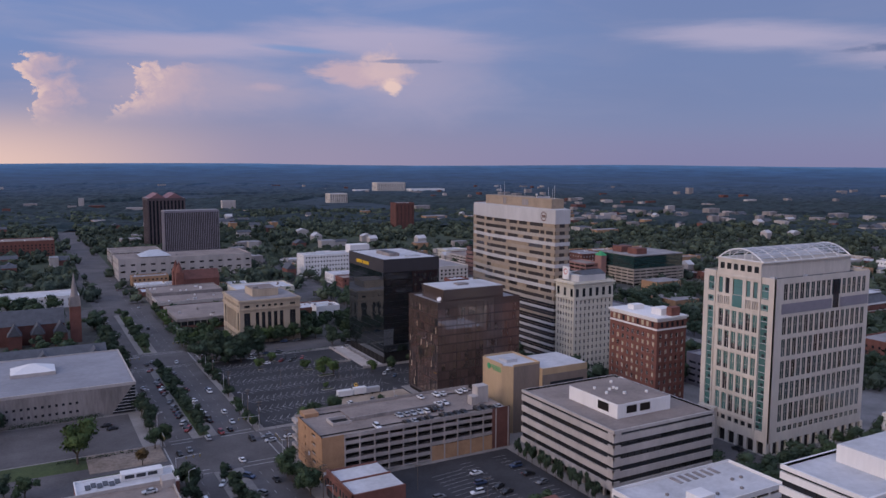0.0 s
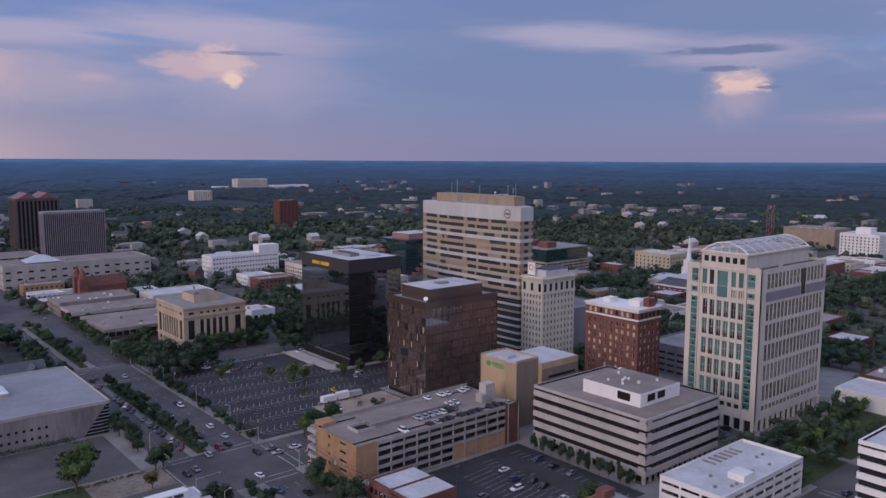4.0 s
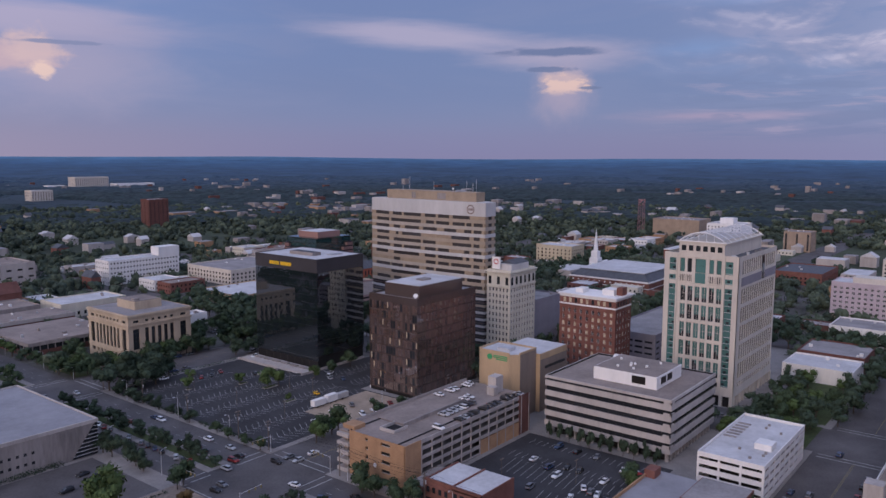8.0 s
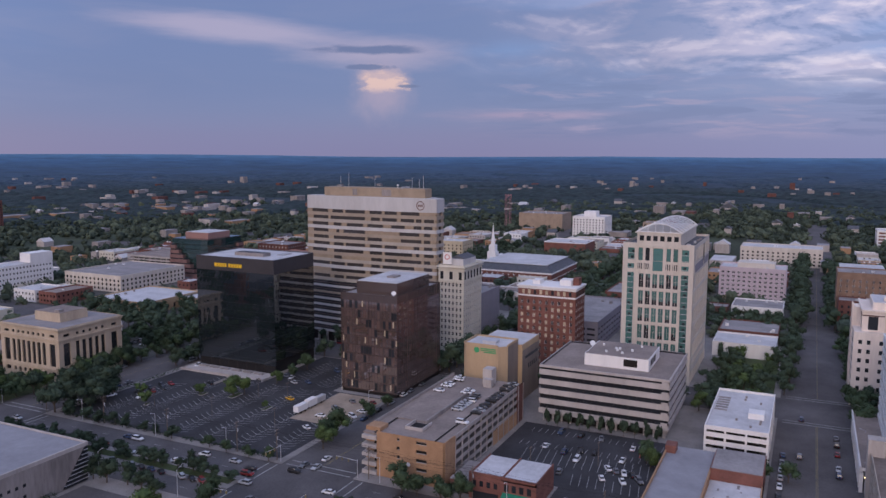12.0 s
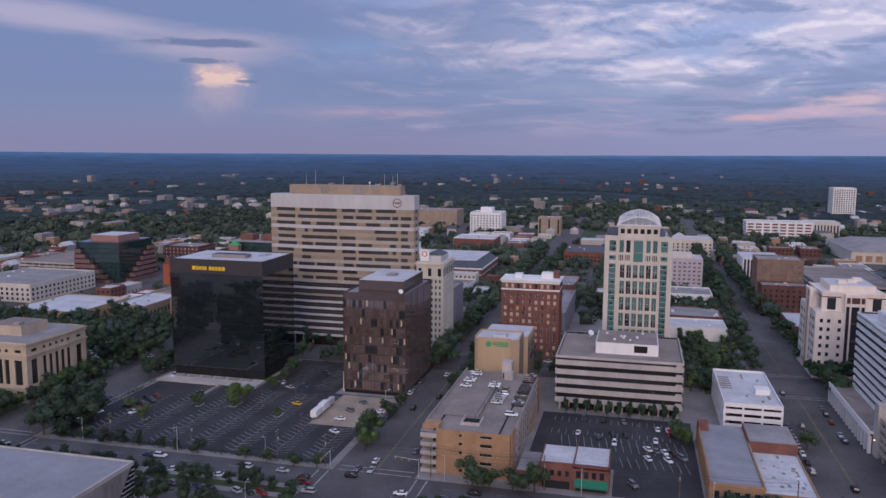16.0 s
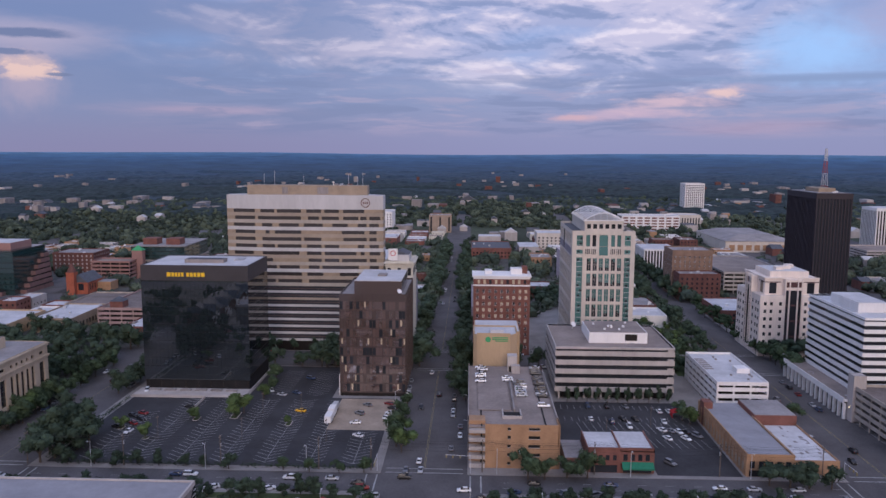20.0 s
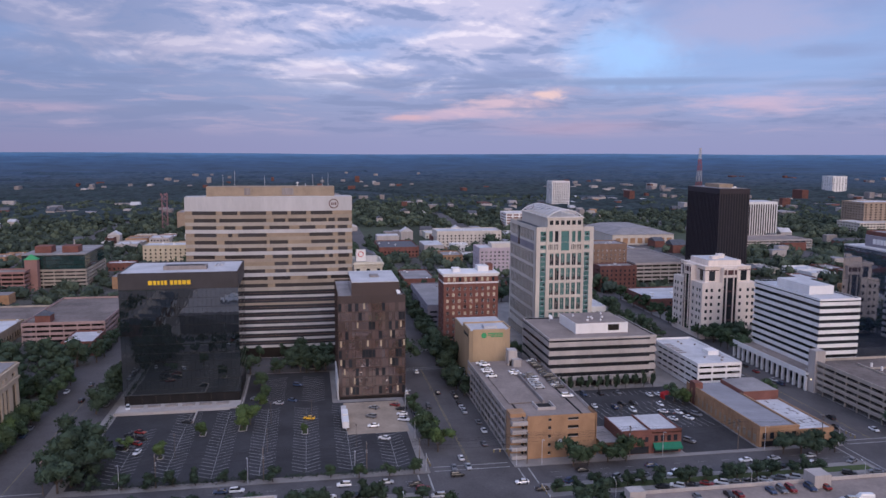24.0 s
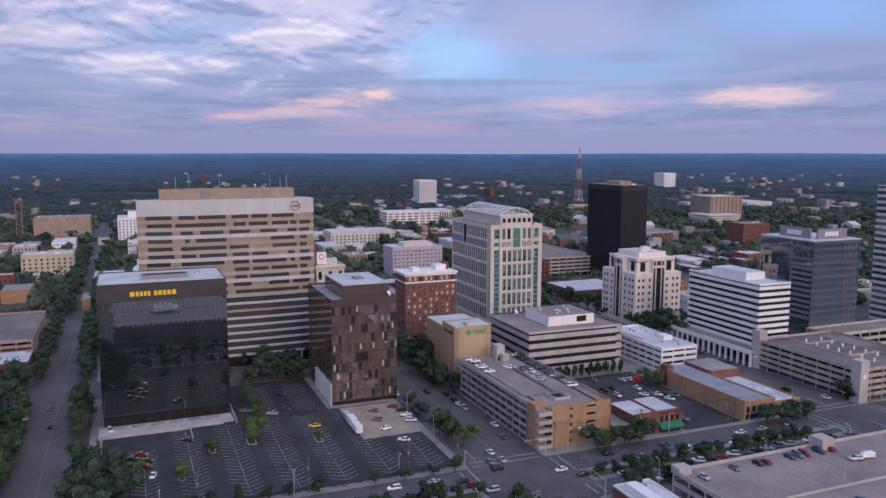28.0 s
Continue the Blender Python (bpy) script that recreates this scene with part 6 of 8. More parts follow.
# red and white lattice mast
MAST_RED = mat("faded_red_steel", (.32, .06, .05), 0.6, 0.1, 0.3, 2.0, 0.0)
ms = thing("lattice_mast", 650, -92, 0, "red and white lattice radio mast", "mast")
for k in range(9):
    z0, z1 = k * 12.4, (k + 1) * 12.4
    w0, w1 = 5.2 - k * .5, 5.2 - (k + 1) * .5
    m = Mesh()
    for sx_, sy_ in ((1, 1), (1, -1), (-1, -1), (-1, 1)):
        m.tube((sx_ * w0, sy_ * w0, z0), (sx_ * w1, sy_ * w1, z1), .22, n=4)
        m.tube((sx_ * w0, sy_ * w0, z0), (-sy_ * w1, sx_ * w1, z1), .13, n=3)
        m.tube((sx_ * w1, sy_ * w1, z1), (-sy_ * w1, sx_ * w1, z1), .15, n=3)
    part("mast_section", m, MAST_RED if k % 2 else PALE, ms)
# glass bank tower with a leaning side
nb = thing("blue_glass_tower", 174, 20, 0, "blue glass office tower with pale sign panels", "office building")
part("core", Mesh().prism([(0, 0), (38, 0), (38, 35), (0, 35)], 0, 59), VOID, nb)
G_SKY = glass("blue_mirror_glass", (.030, .045, .070), 3.0, 0.02, 0.012, 0.3)
PALE_BLUE = glass("pale_blue_spandrel", (.07, .095, .145), 2.0, 0.12, 0.02, 0.2)
for k in range(15):
    z = 2 + k * 3.85
    part("glass_band", Mesh().box(-.1, 38.1, -.1, 34.9, z, z + 2.4), G_BLUE, nb)
    part("spandrel", Mesh().box(-.3, 38.3, -.3, 34.9, z + 2.4, z + 3.85), PALE_BLUE, nb)
    # the north front is one smooth sheet of mirror glass
    for i in range(8):
        part("mirror_pane", Mesh().box(.04 + i * 4.75, 4.71 + i * 4.75, 34.95, 35.2, z + .04, z + 3.81), G_SKY, nb)
part("roof", Mesh().box(-.3, 38.3, -.3, 35.3, 59.6, 60.3), ROOF_W, nb)
part("sign_screen", Mesh().box(4, 5, 6, 28, 60.3, 66), LILAC, nb).location = (0, 0, 0)
part("sign_screen", Mesh().box(8, 30, 28.5, 29.5, 60.3, 66), LILAC, nb)
for k in range(4):
    part("sign_letter", Mesh().box(22 - k * 2.6, 24 - k * 2.6, 29.5, 29.8, 61.8, 64.4), WHITE, nb, "white raised letter shape")
    part("sign_letter", Mesh().box(3.7, 4.0, 13 + k * 2.6, 15 + k * 2.6, 61.8, 64.4), WHITE, nb, "white raised letter shape")
for i in range(7):
    part("side_fin", Mesh().tube((-.4, .5 + i * 1.5, 2), (-.4, 3.5 + i * 1.5, 59.5), .16, n=4), LILAC, nb)
lb = block("glass_podium", 213, 30, 9, 22, 30, "grey stone block beside the glass tower", LILAC, ROOF_G, counts=(5, 2), ww=2.4, wh=2, seed=53)
striped_block("striped_glass_tower", 172, -98, 40, 60, 88, "tall tower with pale bands", PALE, G_BLUE, ROOF_W, 22, 2.0, notch=0, ratio=.45)

# white stone tower with dark recessed bays
ct = thing("white_stone_tower", 254.5, 78, 0, "white stone bank tower with stepped top and dark bays", "office building")
ROSE = mat("rose_stone", (.74, .645, .575), 0.85, 0.1, 0.15, 1.2, 0.12, streak=True)
part("wall", Mesh().box(0, 36, 0, 34.5, 0, 33), ROSE, ct)
part("upper_wall", Mesh().box(3, 33, 3, 31.5, 33, 42.0), ROSE, ct)
part("top", Mesh().box(7, 29, 7, 27.5, 42.0, 45.2), ROSE, ct)
part("roof", Mesh().box(7.4, 28.6, 7.4, 27.1, 45.2, 45.35), ROOF_W, ct)
for a, b in ((14, 14), (20, 10), (11, 19)):
    part("roof_house", Mesh().box(a, a + 4, b, b + 4, 45.3, 47.0), ROSE, ct)
MAROON = mat("dark_red_trim", (.085, .040, .042), 0.7, 0.1, 0.3, 2.0, 0.0)


def bank_front(face, w, d):
    """One front: paired windows, a tall glazed middle bay and big corner lights above."""
    L = d if face in "WE" else w

    def slab_on(u0, u1, z0, z1, out_, back=.1):
        a, b = on_face(face, w, d, u0, -out_, z0), on_face(face, w, d, u1, back, z1)
        return min(a[0], b[0]), max(a[0], b[0]), min(a[1], b[1]), max(a[1], b[1]), z0, z1

    for k in range(7):
        z = 3.2 + k * 4.1
        for u in (2.0, 5.2, 10.0, L - 11.4, L - 6.6, L - 3.4):
            part("window", Mesh().box(*slab_on(u, u + 1.4, z, z + 1.8, .05)), G_DARK, ct)
    c = L / 2
    for u0, u1 in ((c - 4.0, c - 2.6), (c - 1.7, c + 1.7), (c + 2.6, c + 4.0)):
        part("tall_glass", Mesh().box(*slab_on(u0, u1, 3, 36, .06)), G_DARK, ct)
        for z in (10.5, 19.0, 27.5):
            part("spandrel", Mesh().box(*slab_on(u0, u1, z, z + .9, .12)), MAROON, ct)
    for u in (c - 4.6, c - 2.3, c + 1.9, c + 4.2):
        part("pier", Mesh().box(*slab_on(u, u + .5, 2, 42.4, .45)), ROSE, ct)
    part("middle_wall", Mesh().box(*slab_on(c - 4.4, c + 4.4, 33, 41.6, -.02, 3.2)), ROSE, ct)
    part("top_panel", Mesh().box(*slab_on(c - 3.9, c + 3.9, 37.6, 40.4, .08)), MAROON, ct)
    for u in (5.4, L - 9.2):
        part("corner_light", Mesh().box(*slab_on(u, u + 3.8, 33.8, 39.6, -2.92, 3.2)), G_DARK, ct)
        part("trim_band", Mesh().box(*slab_on(u - 2.2, u + 6.0, 39.7, 40.2, -2.86, 3.2)), MAROON, ct)
    part("cornice", Mesh().box(*slab_on(3, L - 3, 41.6, 42.4, -2.5, 3.4)), ROSE, ct)


bank_front("W", 36, 34.5)
bank_front("N", 36, 34.5)

# terraced green-glass block and pink buildings to the north-east
gg = thing("green_glass_block", 398, 598, 0, "green glass office block with stepped pink terraces", "office building")
part("glass_wall", Mesh().box(0, 44, 6, 46, 0, 33), G_TEAL, gg)
for k in range(8):
    part("transom", Mesh().box(-.1, 44.1, 5.9, 46.1, 4 + k * 4, 4.35 + k * 4), DARK, gg)
part("roof_house", Mesh().box(8, 36, 12, 38, 33, 38), mat("salmon_panel", (.30, .17, .15), .85, .1, .1, 1, .1), gg)
part("roof", Mesh().box(8.4, 35.6, 12.4, 37.6, 38, 38.2), ROOF_W, gg)
SALMON = bpy.data.materials["salmon_panel"]
TERRACE = mat("pink_brown_brick", (.20, .115, .105), 0.9, 0.2, 0.2, 2.0, 0.2)
for k in range(7):
    # brick terraces that climb away from the glass corner on both fronts
    z = k * 4.0
    part("terrace", Mesh().box(7 + k * 5.0, 44.4, 1.0 + k * .4, 6, z, z + 2.9), TERRACE, gg)
    part("terrace_glazing", Mesh().box(7.6 + k * 5.0, 44.2, 1.7 + k * .4, 6, z + 2.9, z + 4.0), G_DARK, gg)
    part("terrace", Mesh().box(-5.0 + k * .4, 0, 13 + k * 4.6, 46.4, z, z + 2.9), TERRACE, gg)
    part("terrace_glazing", Mesh().box(-4.3 + k * .4, 0, 13.6 + k * 4.6, 46.2, z + 2.9, z + 4.0), G_DARK, gg)
concrete_garage("banded_parking_garage", 486, 508, 60, 48, 15, 5, "banded parking garage below the green glass office", GARAGE_W)
g2 = thing("green_glass_office", 486, 508, 15, "green glass office storeys with red roof houses", "office building")
part("glass_wall", Mesh().box(1, 59, 1, 47, 0, 11), G_TEAL, g2)
for k in range(3):
    part("transom", Mesh().box(.9, 59.1, .9, 47.1, 3.4 + k * 3.4, 3.7 + k * 3.4), DARK, g2)
part("roof", Mesh().box(.8, 59.2, .8, 47.2, 11, 11.8), ROOF_G, g2)
for y in (8, 28):
    part("roof_house", Mesh().box(10, 22, y, y + 12, 11.8, 17), BRICK, g2)
pg = concrete_garage("pink_parking_garage", 463, 546, 20, 32, 17, 5, "pink concrete parking garage with open decks", SALMON)
part("stair_tower", Mesh().box(14, 20, -5, 4, 0, 24), SALMON, pg, "pink stair tower")
part("tower_roof", Mesh().prism([(13.6, -5.4), (20.4, -5.4), (20.4, 4.4), (13.6, 4.4)], 24, 28, top=[(16.8, -.8), (17.2, -.8), (17.2, -.2), (16.8, -.2)]), SIGN_G, pg, "green pyramid roof")
block("dark_brick_flats", 496, 592, 30, 36, 19, "dark brick flats with white window rows", BRICK_D, ROOF_G, counts=(9, 8), ww=1.5, pane=CONC, seed=75)
concrete_garage("low_tan_garage", 333, 498, 43, 34, 8, 2, "low tan parking garage with a brick base", GARAGE_W, GARAGE_D)
block("tan_three_storey_block", 310, 612, 68, 62, 13.5, "tan three-storey block with brick trim", STONE, ROOF_G, counts=(14, 16), ww=2.0, wh=1.9, seed=55)
concrete_garage("pale_roof_garage", 412, 645, 70, 70, 12.5, 4, "pale parking garage with open roof")
PINK_C = mat("pink_grey_concrete", (.36, .25, .235), 0.9, 0.15, 0.1, 1.2, 0.1, streak=True)
pkg = concrete_garage("pink_parking_building", 300, 450, 77, 44, 12.5, 4, "broad pink-grey parking building with open decks", PINK_C, GARAGE_D)
part("stair_house", Mesh().box(4, 12, 30, 38, 11.4, 15.5), BRICK, pkg)
part("green_cap", Mesh().prism([(3.6, 29.6), (12.4, 29.6), (12.4, 38.4), (3.6, 38.4)], 15.5, 18, top=[(7.8, 33.8), (8.2, 33.8), (8.2, 34.2), (7.8, 34.2)]), SLATE, pkg)
block("brick_loft", 270, 449, 27, 16, 8, "brick shop row with white roof", BRICK, ROOF_W, seed=57)
block("tan_front_store", 258, 532, 52, 50, 8.5, "tan store with arched windows and a white roof", YELLOW, ROOF_W, counts=(8, 9), ww=2.0, wh=2.8, step=5, seed=81)
block("arched_window_store", 284, 502, 45, 25, 9, "tan store with tall windows and white roof", TAN, ROOF_W, counts=(6, 11), ww=2.2, wh=3.2, step=4.2, seed=58, units=6)
block("white_pavilion", 190, 498, 17, 12, 9.5, "white columned pavilion", WHITE, ROOF_W, counts=(7, 2), ww=3, wh=4, step=9, seed=59)
block("cream_store", 158, 590, 46, 30, 10, "cream store with arched windows", CREAM, ROOF_W, counts=(6, 10), ww=1.8, wh=2.4, step=4.6, seed=60)
block("yellow_five_storey", 588, 446, 26, 40, 20.5, "yellow-cream office block with a pale top", mat("cream_yellow", (.50, .42, .30), .85, .1, .1, 1.5, .1), ROOF_W, counts=(9, 6), seed=61)
mh = thing("brick_hall", 488, 322, 0, "long brick hall with a dark mansard roof", "hall")
part("wall", Mesh().box(0, 75, 0, 70, 0, 10.5), BRICK, mh)
part("trim", Mesh().box(-.4, 75.4, -.4, 70.4, 9.6, 10.8).box(-.2, 75.2, -.2, 70.2, 5, 5.5), WHITE, mh)
part("mansard", Mesh().prism([(0, 0), (75, 0), (75, 70), (0, 70)], 10.8, 16, top=[(7, 7), (68, 7), (68, 63), (7, 63)]), SLATE, mh)
part("roof", Mesh().box(6, 69, 6, 64, 16, 16.6), ROOF_W, mh)
for i in range(14):
    part("oculus", Mesh().tube((-.3, 4 + i * 4.8, 7.6), (.1, 4 + i * 4.8, 7.6), .7, n=10), WHITE, mh)
cw = thing("white_steeple_church", 534, 392, 0, "white church with a slender steeple", "church")
part("nave", Mesh().box(-8, 22, -7, 7, 0, 10), WHITE, cw)
part("roof", Mesh().gable(-8, 22, -7, 7, 10, 16, "x"), WHITE, cw)
part("tower", Mesh().box(-4, 4, -4, 4, 0, 20).box(-3, 3, -3, 3, 20, 26), WHITE, cw)
part("spire", Mesh().tube((0, 0, 26), (0, 0, 46), 2.2, .05, 8), WHITE, cw)
rc = thing("red_brick_church", 128, 648, 0, "red-brick church with two pointed red towers", "church")
part("nave", Mesh().box(0, 30, 0, 16, 0, 12), BRICK, rc)
part("roof", Mesh().gable(0, 30, 0, 16, 12, 19, "x"), BRICK_D, rc)
for y in (0, 14):
    part("tower", Mesh().box(-5, 1, y - 2, y + 4, 0, 18), BRICK, rc)
    part("spire", Mesh().tube((-2, y + 1, 18), (-2, y + 1, 27), 3.6, .1, 8), BRICK, rc)
ORANGE = mat("orange_brick", (.33, .095, .055), 0.9, 0.2, 0.2, 3.0, 0.2)
oc = thing("orange_brick_church", 406, 553, 0, "orange-red brick church with a grey roof", "church")
part("nave", Mesh().box(0, 24, 0, 14, 0, 9), ORANGE, oc)
part("roof", Mesh().gable(0, 24, 0, 14, 9, 15, "x"), SLATE, oc)
part("tower", Mesh().box(-4, 2, 8, 14, 0, 17), ORANGE, oc)
part("tower_cap", Mesh().tube((-1, 11, 17), (-1, 11, 24), 3.6, .1, 8), BRICK_D, oc)
for i in range(5):
    part("window", Mesh().box(3 + i * 4, 4.6 + i * 4, -.08, .1, 3, 7), G_DARK, oc)
part("front_window", Mesh().box(-.1, .1, 3, 7, 3, 8), G_DARK, oc)
sp = thing("brick_spire_church", 40, 500, 0, "old brick church with a tall brick spire", "church")
part("nave", Mesh().box(-44, -6, 6, 24, 0, 12), BRICK_D, sp)
part("roof", Mesh().gable(-44, -6, 6, 24, 12, 20, "x"), SLATE, sp)
part("tower", Mesh().box(-3, 3, 1, 7, 0, 22), BRICK, sp)
part("belfry", Mesh().box(-3.2, 3.2, .8, 7.2, 22, 22.8).box(-2.4, 2.4, 1.6, 6.4, 22.8, 28), CONC_D, sp)
part("spire", Mesh().tube((0, 4, 28), (0, 4, 42), 2.2, .08, 8), CONC_D, sp)
for u, q in ((-2.8, 1.2), (2.8, 1.2), (-2.8, 6.8), (2.8, 6.8)):
    part("pinnacle", Mesh().tube((u, q, 22.8), (u, q, 28), .5, .05, 6), CONC_D, sp)
for i in range(3):
    part("side_gable", Mesh().gable(-36 + i * 12, -29 + i * 12, -4, 6, 8, 14, "y"), SLATE, sp)
    part("side_wall", Mesh().box(-36 + i * 12, -29 + i * 12, -3.6, 6, 0, 8), BRICK_D, sp)
hh = thing("slate_roof_hall", -40, 428, 0, "low hall with slate gables behind the museum", "hall")
part("wall", Mesh().box(0, 90, 0, 18, 0, 7), BRICK_D, hh)
part("roof", Mesh().gable(0, 90, 0, 18, 7, 12.5, "x"), SLATE, hh)
for i in range(4):
    part("dormer", Mesh().gable(8 + i * 24, 17 + i * 24, -2, 10, 7, 12, "y"), SLATE, hh)
    part("gable_wall", Mesh().prism([(8.4 + i * 24, -2), (16.6 + i * 24, -2), (16.6 + i * 24, -1.6), (8.4 + i * 24, -1.6)], 0, 7), WHITE, hh)
block("white_long_office", -50, 628, 100, 30, 9, "long low white office", WHITE, ROOF_W, counts=(6, 22), seed=62)
block("brick_school", -10, 985, 58, 40, 18, "red-brick school block with many windows", BRICK, ROOF_B, counts=(10, 14), seed=63)
block("tan_roof_office", 98, 602, 52, 34, 10, "low office with a tan gravel roof", CONC_D, ROOF_B, counts=(6, 9), ww=2.4, seed=76, units=7)
# low street fronts seen between the towers
block("grey_parking_block", 300, 236, 78, 30, 16, "grey concrete parking block behind the red-brick hotel", LILAC, ROOF_G, counts=(5, 12), ww=4.5, wh=1.2, step=3.1, seed=64)
block("grey_blank_slab", 281, 299, 30, 40, 30, "blank grey side wall behind the old tower", LILAC, ROOF_G, counts=(0, 0), seed=65, units=2)
block("white_low_store", 318, 145, 26, 32, 8, "low white store with sign bars", WHITE, ROOF_W, counts=(0, 5), ww=2.4, wh=1.2, step=9, seed=66, units=2)
block("grey_low_store", 346, 145, 32, 32, 9, "low grey-roofed store", BRICK_D, ROOF_G, counts=(0, 6), seed=67)
block("white_band_office", 412, 145, 30, 31, 11, "white office with window bands", WHITE, ROOF_G, counts=(5, 5), ww=4.6, wh=1.5, step=3.6, seed=68)
block("brick_corner_store", 388 - 56, 60, 44, 48, 9, "low red-brick store", BRICK, ROOF_W, counts=(8, 8), seed=69)
block("orange_brick_house", 372 - 60, 84 - 60, 30, 28, 12, "orange brick house with a grey roof", BRICK_T, ROOF_G, seed=70)
block("brick_mid_block", 432, 300 - 60, 46, 24, 10, "brick block with dark roof", BRICK, ROOF_G, seed=71)
block("red_gable_school", 620, 226, 60, 40, 11, "low brick school", BRICK, SLATE, seed=72)
block("tan_college_block", 700, 120, 36, 74, 18, "tan college block", STONE, ROOF_W, counts=(16, 8), ww=1.8, seed=73)
block("brick_white_roof", 690, 348, 40, 46, 13, "brick block with white roof edge", BRICK, ROOF_W, counts=(0, 0), edge=WHITE, seed=74)
cu = thing("lattice_water_tower", 921, 523, 0, "faded red lattice tower with a cluster of dishes", "mast")
m = Mesh()
for k in range(6):
    for s in (-1, 1):
        m.tube((s * 3.5, -3.5, k * 7), (s * 3, -3, k * 7 + 7), .4, n=4).tube((s * 3.5, 3.5, k * 7), (s * 3, 3, k * 7 + 7), .4, n=4)
        m.tube((-3.3, s * 3.3, k * 7), (3.3, s * 3.3, k * 7 + 7), .25, n=3).tube((s * 3.3, -3.3, k * 7), (s * 3.3, 3.3, k * 7 + 7), .25, n=3)
part("frame", m, MUTED_PINK, cu)
dm = Mesh()
for k in range(9):
    a = k * .7
    dm.tube((2.2 * math.cos(a), 2.2 * math.sin(a), 42 + k % 3 * 3), (4.6 * math.cos(a), 4.6 * math.sin(a), 42.5 + k % 3 * 3), .5, 1.7, 8)
part("dish_cluster", dm, MUTED_PINK, cu)

# filler store rows on the low blocks
FILL = [(160, 507, 58, 66), (312, 535, 64, 44), (96, 645, 120, 88), (255, 615, 50, 118), (255, 745, 120, 60), (96, 800, 120, 60), (412, 735, 120, 60), (412, 300, 70, 115), (412, 180, 72, 56), (569, 300, 118, 20), (569, 455, 16, 110),
        (569, 146, 115, 70), (726, 300, 110, 110), (726, 146, 110, 60), (726, 455, 120, 110), (412, -140, 90, 80), (255, -10, 120, 80), (255, -150, 120, 90), (569, -10, 110, 60), (726, 10, 100, 80), (569, 615, 120, 110),
        (-70, 150, 20, 20)]
rngf = random.Random(77)
count_f = 0
for fx, fy, fw, fd in FILL[:-1]:
    yy = fy
    while yy < fy + fd - 8:
        dd = rngf.uniform(14, 26)
        xx = fx
        while xx < fx + fw - 8:
            wd = rngf.uniform(14, 34)
            if xx + wd > fx + fw:
                wd = fx + fw - xx
            if wd > 7 and rngf.random() < 0.66:
                hgt = rngf.choice((4.5, 5, 6, 7.5, 9))
                block("low_store", xx + .5, yy + .5, wd - 2, min(dd, fy + fd - yy) - 2, hgt, rngf.choice(("low brick store with flat roof", "low store with pale flat roof")),
                      rngf.choice((BRICK, BRICK_D, BRICK_T, CONC, WHITE, CREAM)), rngf.choice((ROOF_W, ROOF_G, ROOF_B, ROOF_W)), category="store", units=rngf.randint(1, 4), seed=200 + count_f, wh=1.6, step=3.6)
                count_f += 1
            xx += wd + rngf.choice((0, 0, 3, 9))
        yy += dd + rngf.choice((2, 5, 10))

# ---- trees ----
def leaf_mat(name, col):
    m = mat(name, col, 0.9, 0.34, 0.4, 3.0, 0.0, rand=0.25, spec=0.15)
    return m


LEAF = [leaf_mat("leaves_dark", (.040, .060, .040)), leaf_mat("leaves_mid", (.050, .076, .042)), leaf_mat("leaves_light", (.072, .108, .042)), leaf_mat("leaves_dry", (.085, .060, .030))]


def icosphere(sub=1):
    bm = bmesh.new()
    bmesh.ops.create_icosphere(bm, subdivisions=sub, radius=1.0)
    v = np.array([tuple(p.co) for p in bm.verts])
    f = np.array([[q.index for q in p.verts] for p in bm.faces])
    bm.free()
    return v, f


def crown_mesh(seed, leaf, radius=3.2, tall=3.0, n=980, lobes=9):
    """A crown of leaf sprays set in uneven lobes, with gaps."""
    rng = np.random.RandomState(seed)
    cen = rng.normal(0, 1, (lobes, 3)) * (radius * .42, radius * .42, tall * .34)
    size = rng.uniform(.45, .75, lobes) * radius
    which = rng.randint(0, lobes, n)
    way = rng.normal(0, 1, (n, 3))
    way /= np.linalg.norm(way, axis=1)[:, None]
    p = cen[which] + way * (size[which] * rng.uniform(.62, 1.05, n))[:, None] * (1, 1, .8)
    a = rng.normal(0, 1, (n, 3))
    a /= np.linalg.norm(a, axis=1)[:, None]
    b = np.cross(a, way)
    b /= np.maximum(np.linalg.norm(b, axis=1), 1e-3)[:, None]
    s = rng.uniform(.22, .48, n)[:, None] * radius / 3.2
    v = np.empty((n * 4, 3))
    v[0::4], v[1::4], v[2::4], v[3::4] = p - a * s, p + b * s * .6, p + a * s, p - b * s * .6
    f = [tuple(q) for q in np.arange(n * 4).reshape(n, 4)]
    ball, tris = icosphere()
    for k in range(lobes):
        base = len(v)
        lump = ball * (1 + rng.uniform(-.25, .2, (len(ball), 1))) * size[k] * .74 * (1, 1, .8) + cen[k]
        v = np.concatenate([v, lump])
        f.extend(tuple(int(base + t) for t in q) for q in tris)
    f = [tuple(int(t) for t in q) for q in f]
    me = bpy.data.meshes.new("crown")
    me.from_pydata(v.tolist(), [], f)
    me.materials.append(leaf)
    return me


def trunk_mesh(seed, h=3.4, r=.24):
    rng = random.Random(seed)
    m = Mesh().tube((0, 0, 0), (0, 0, h * .55), r, r * .75, 7)
    for k in range(4):
        a = k * 1.6 + rng.random()
        m.tube((0, 0, h * .5), (math.cos(a) * h * .42, math.sin(a) * h * .42, h * (1.05 + .2 * rng.random())), r * .6, r * .25, 5)
    return m.data("trunk", BARK)


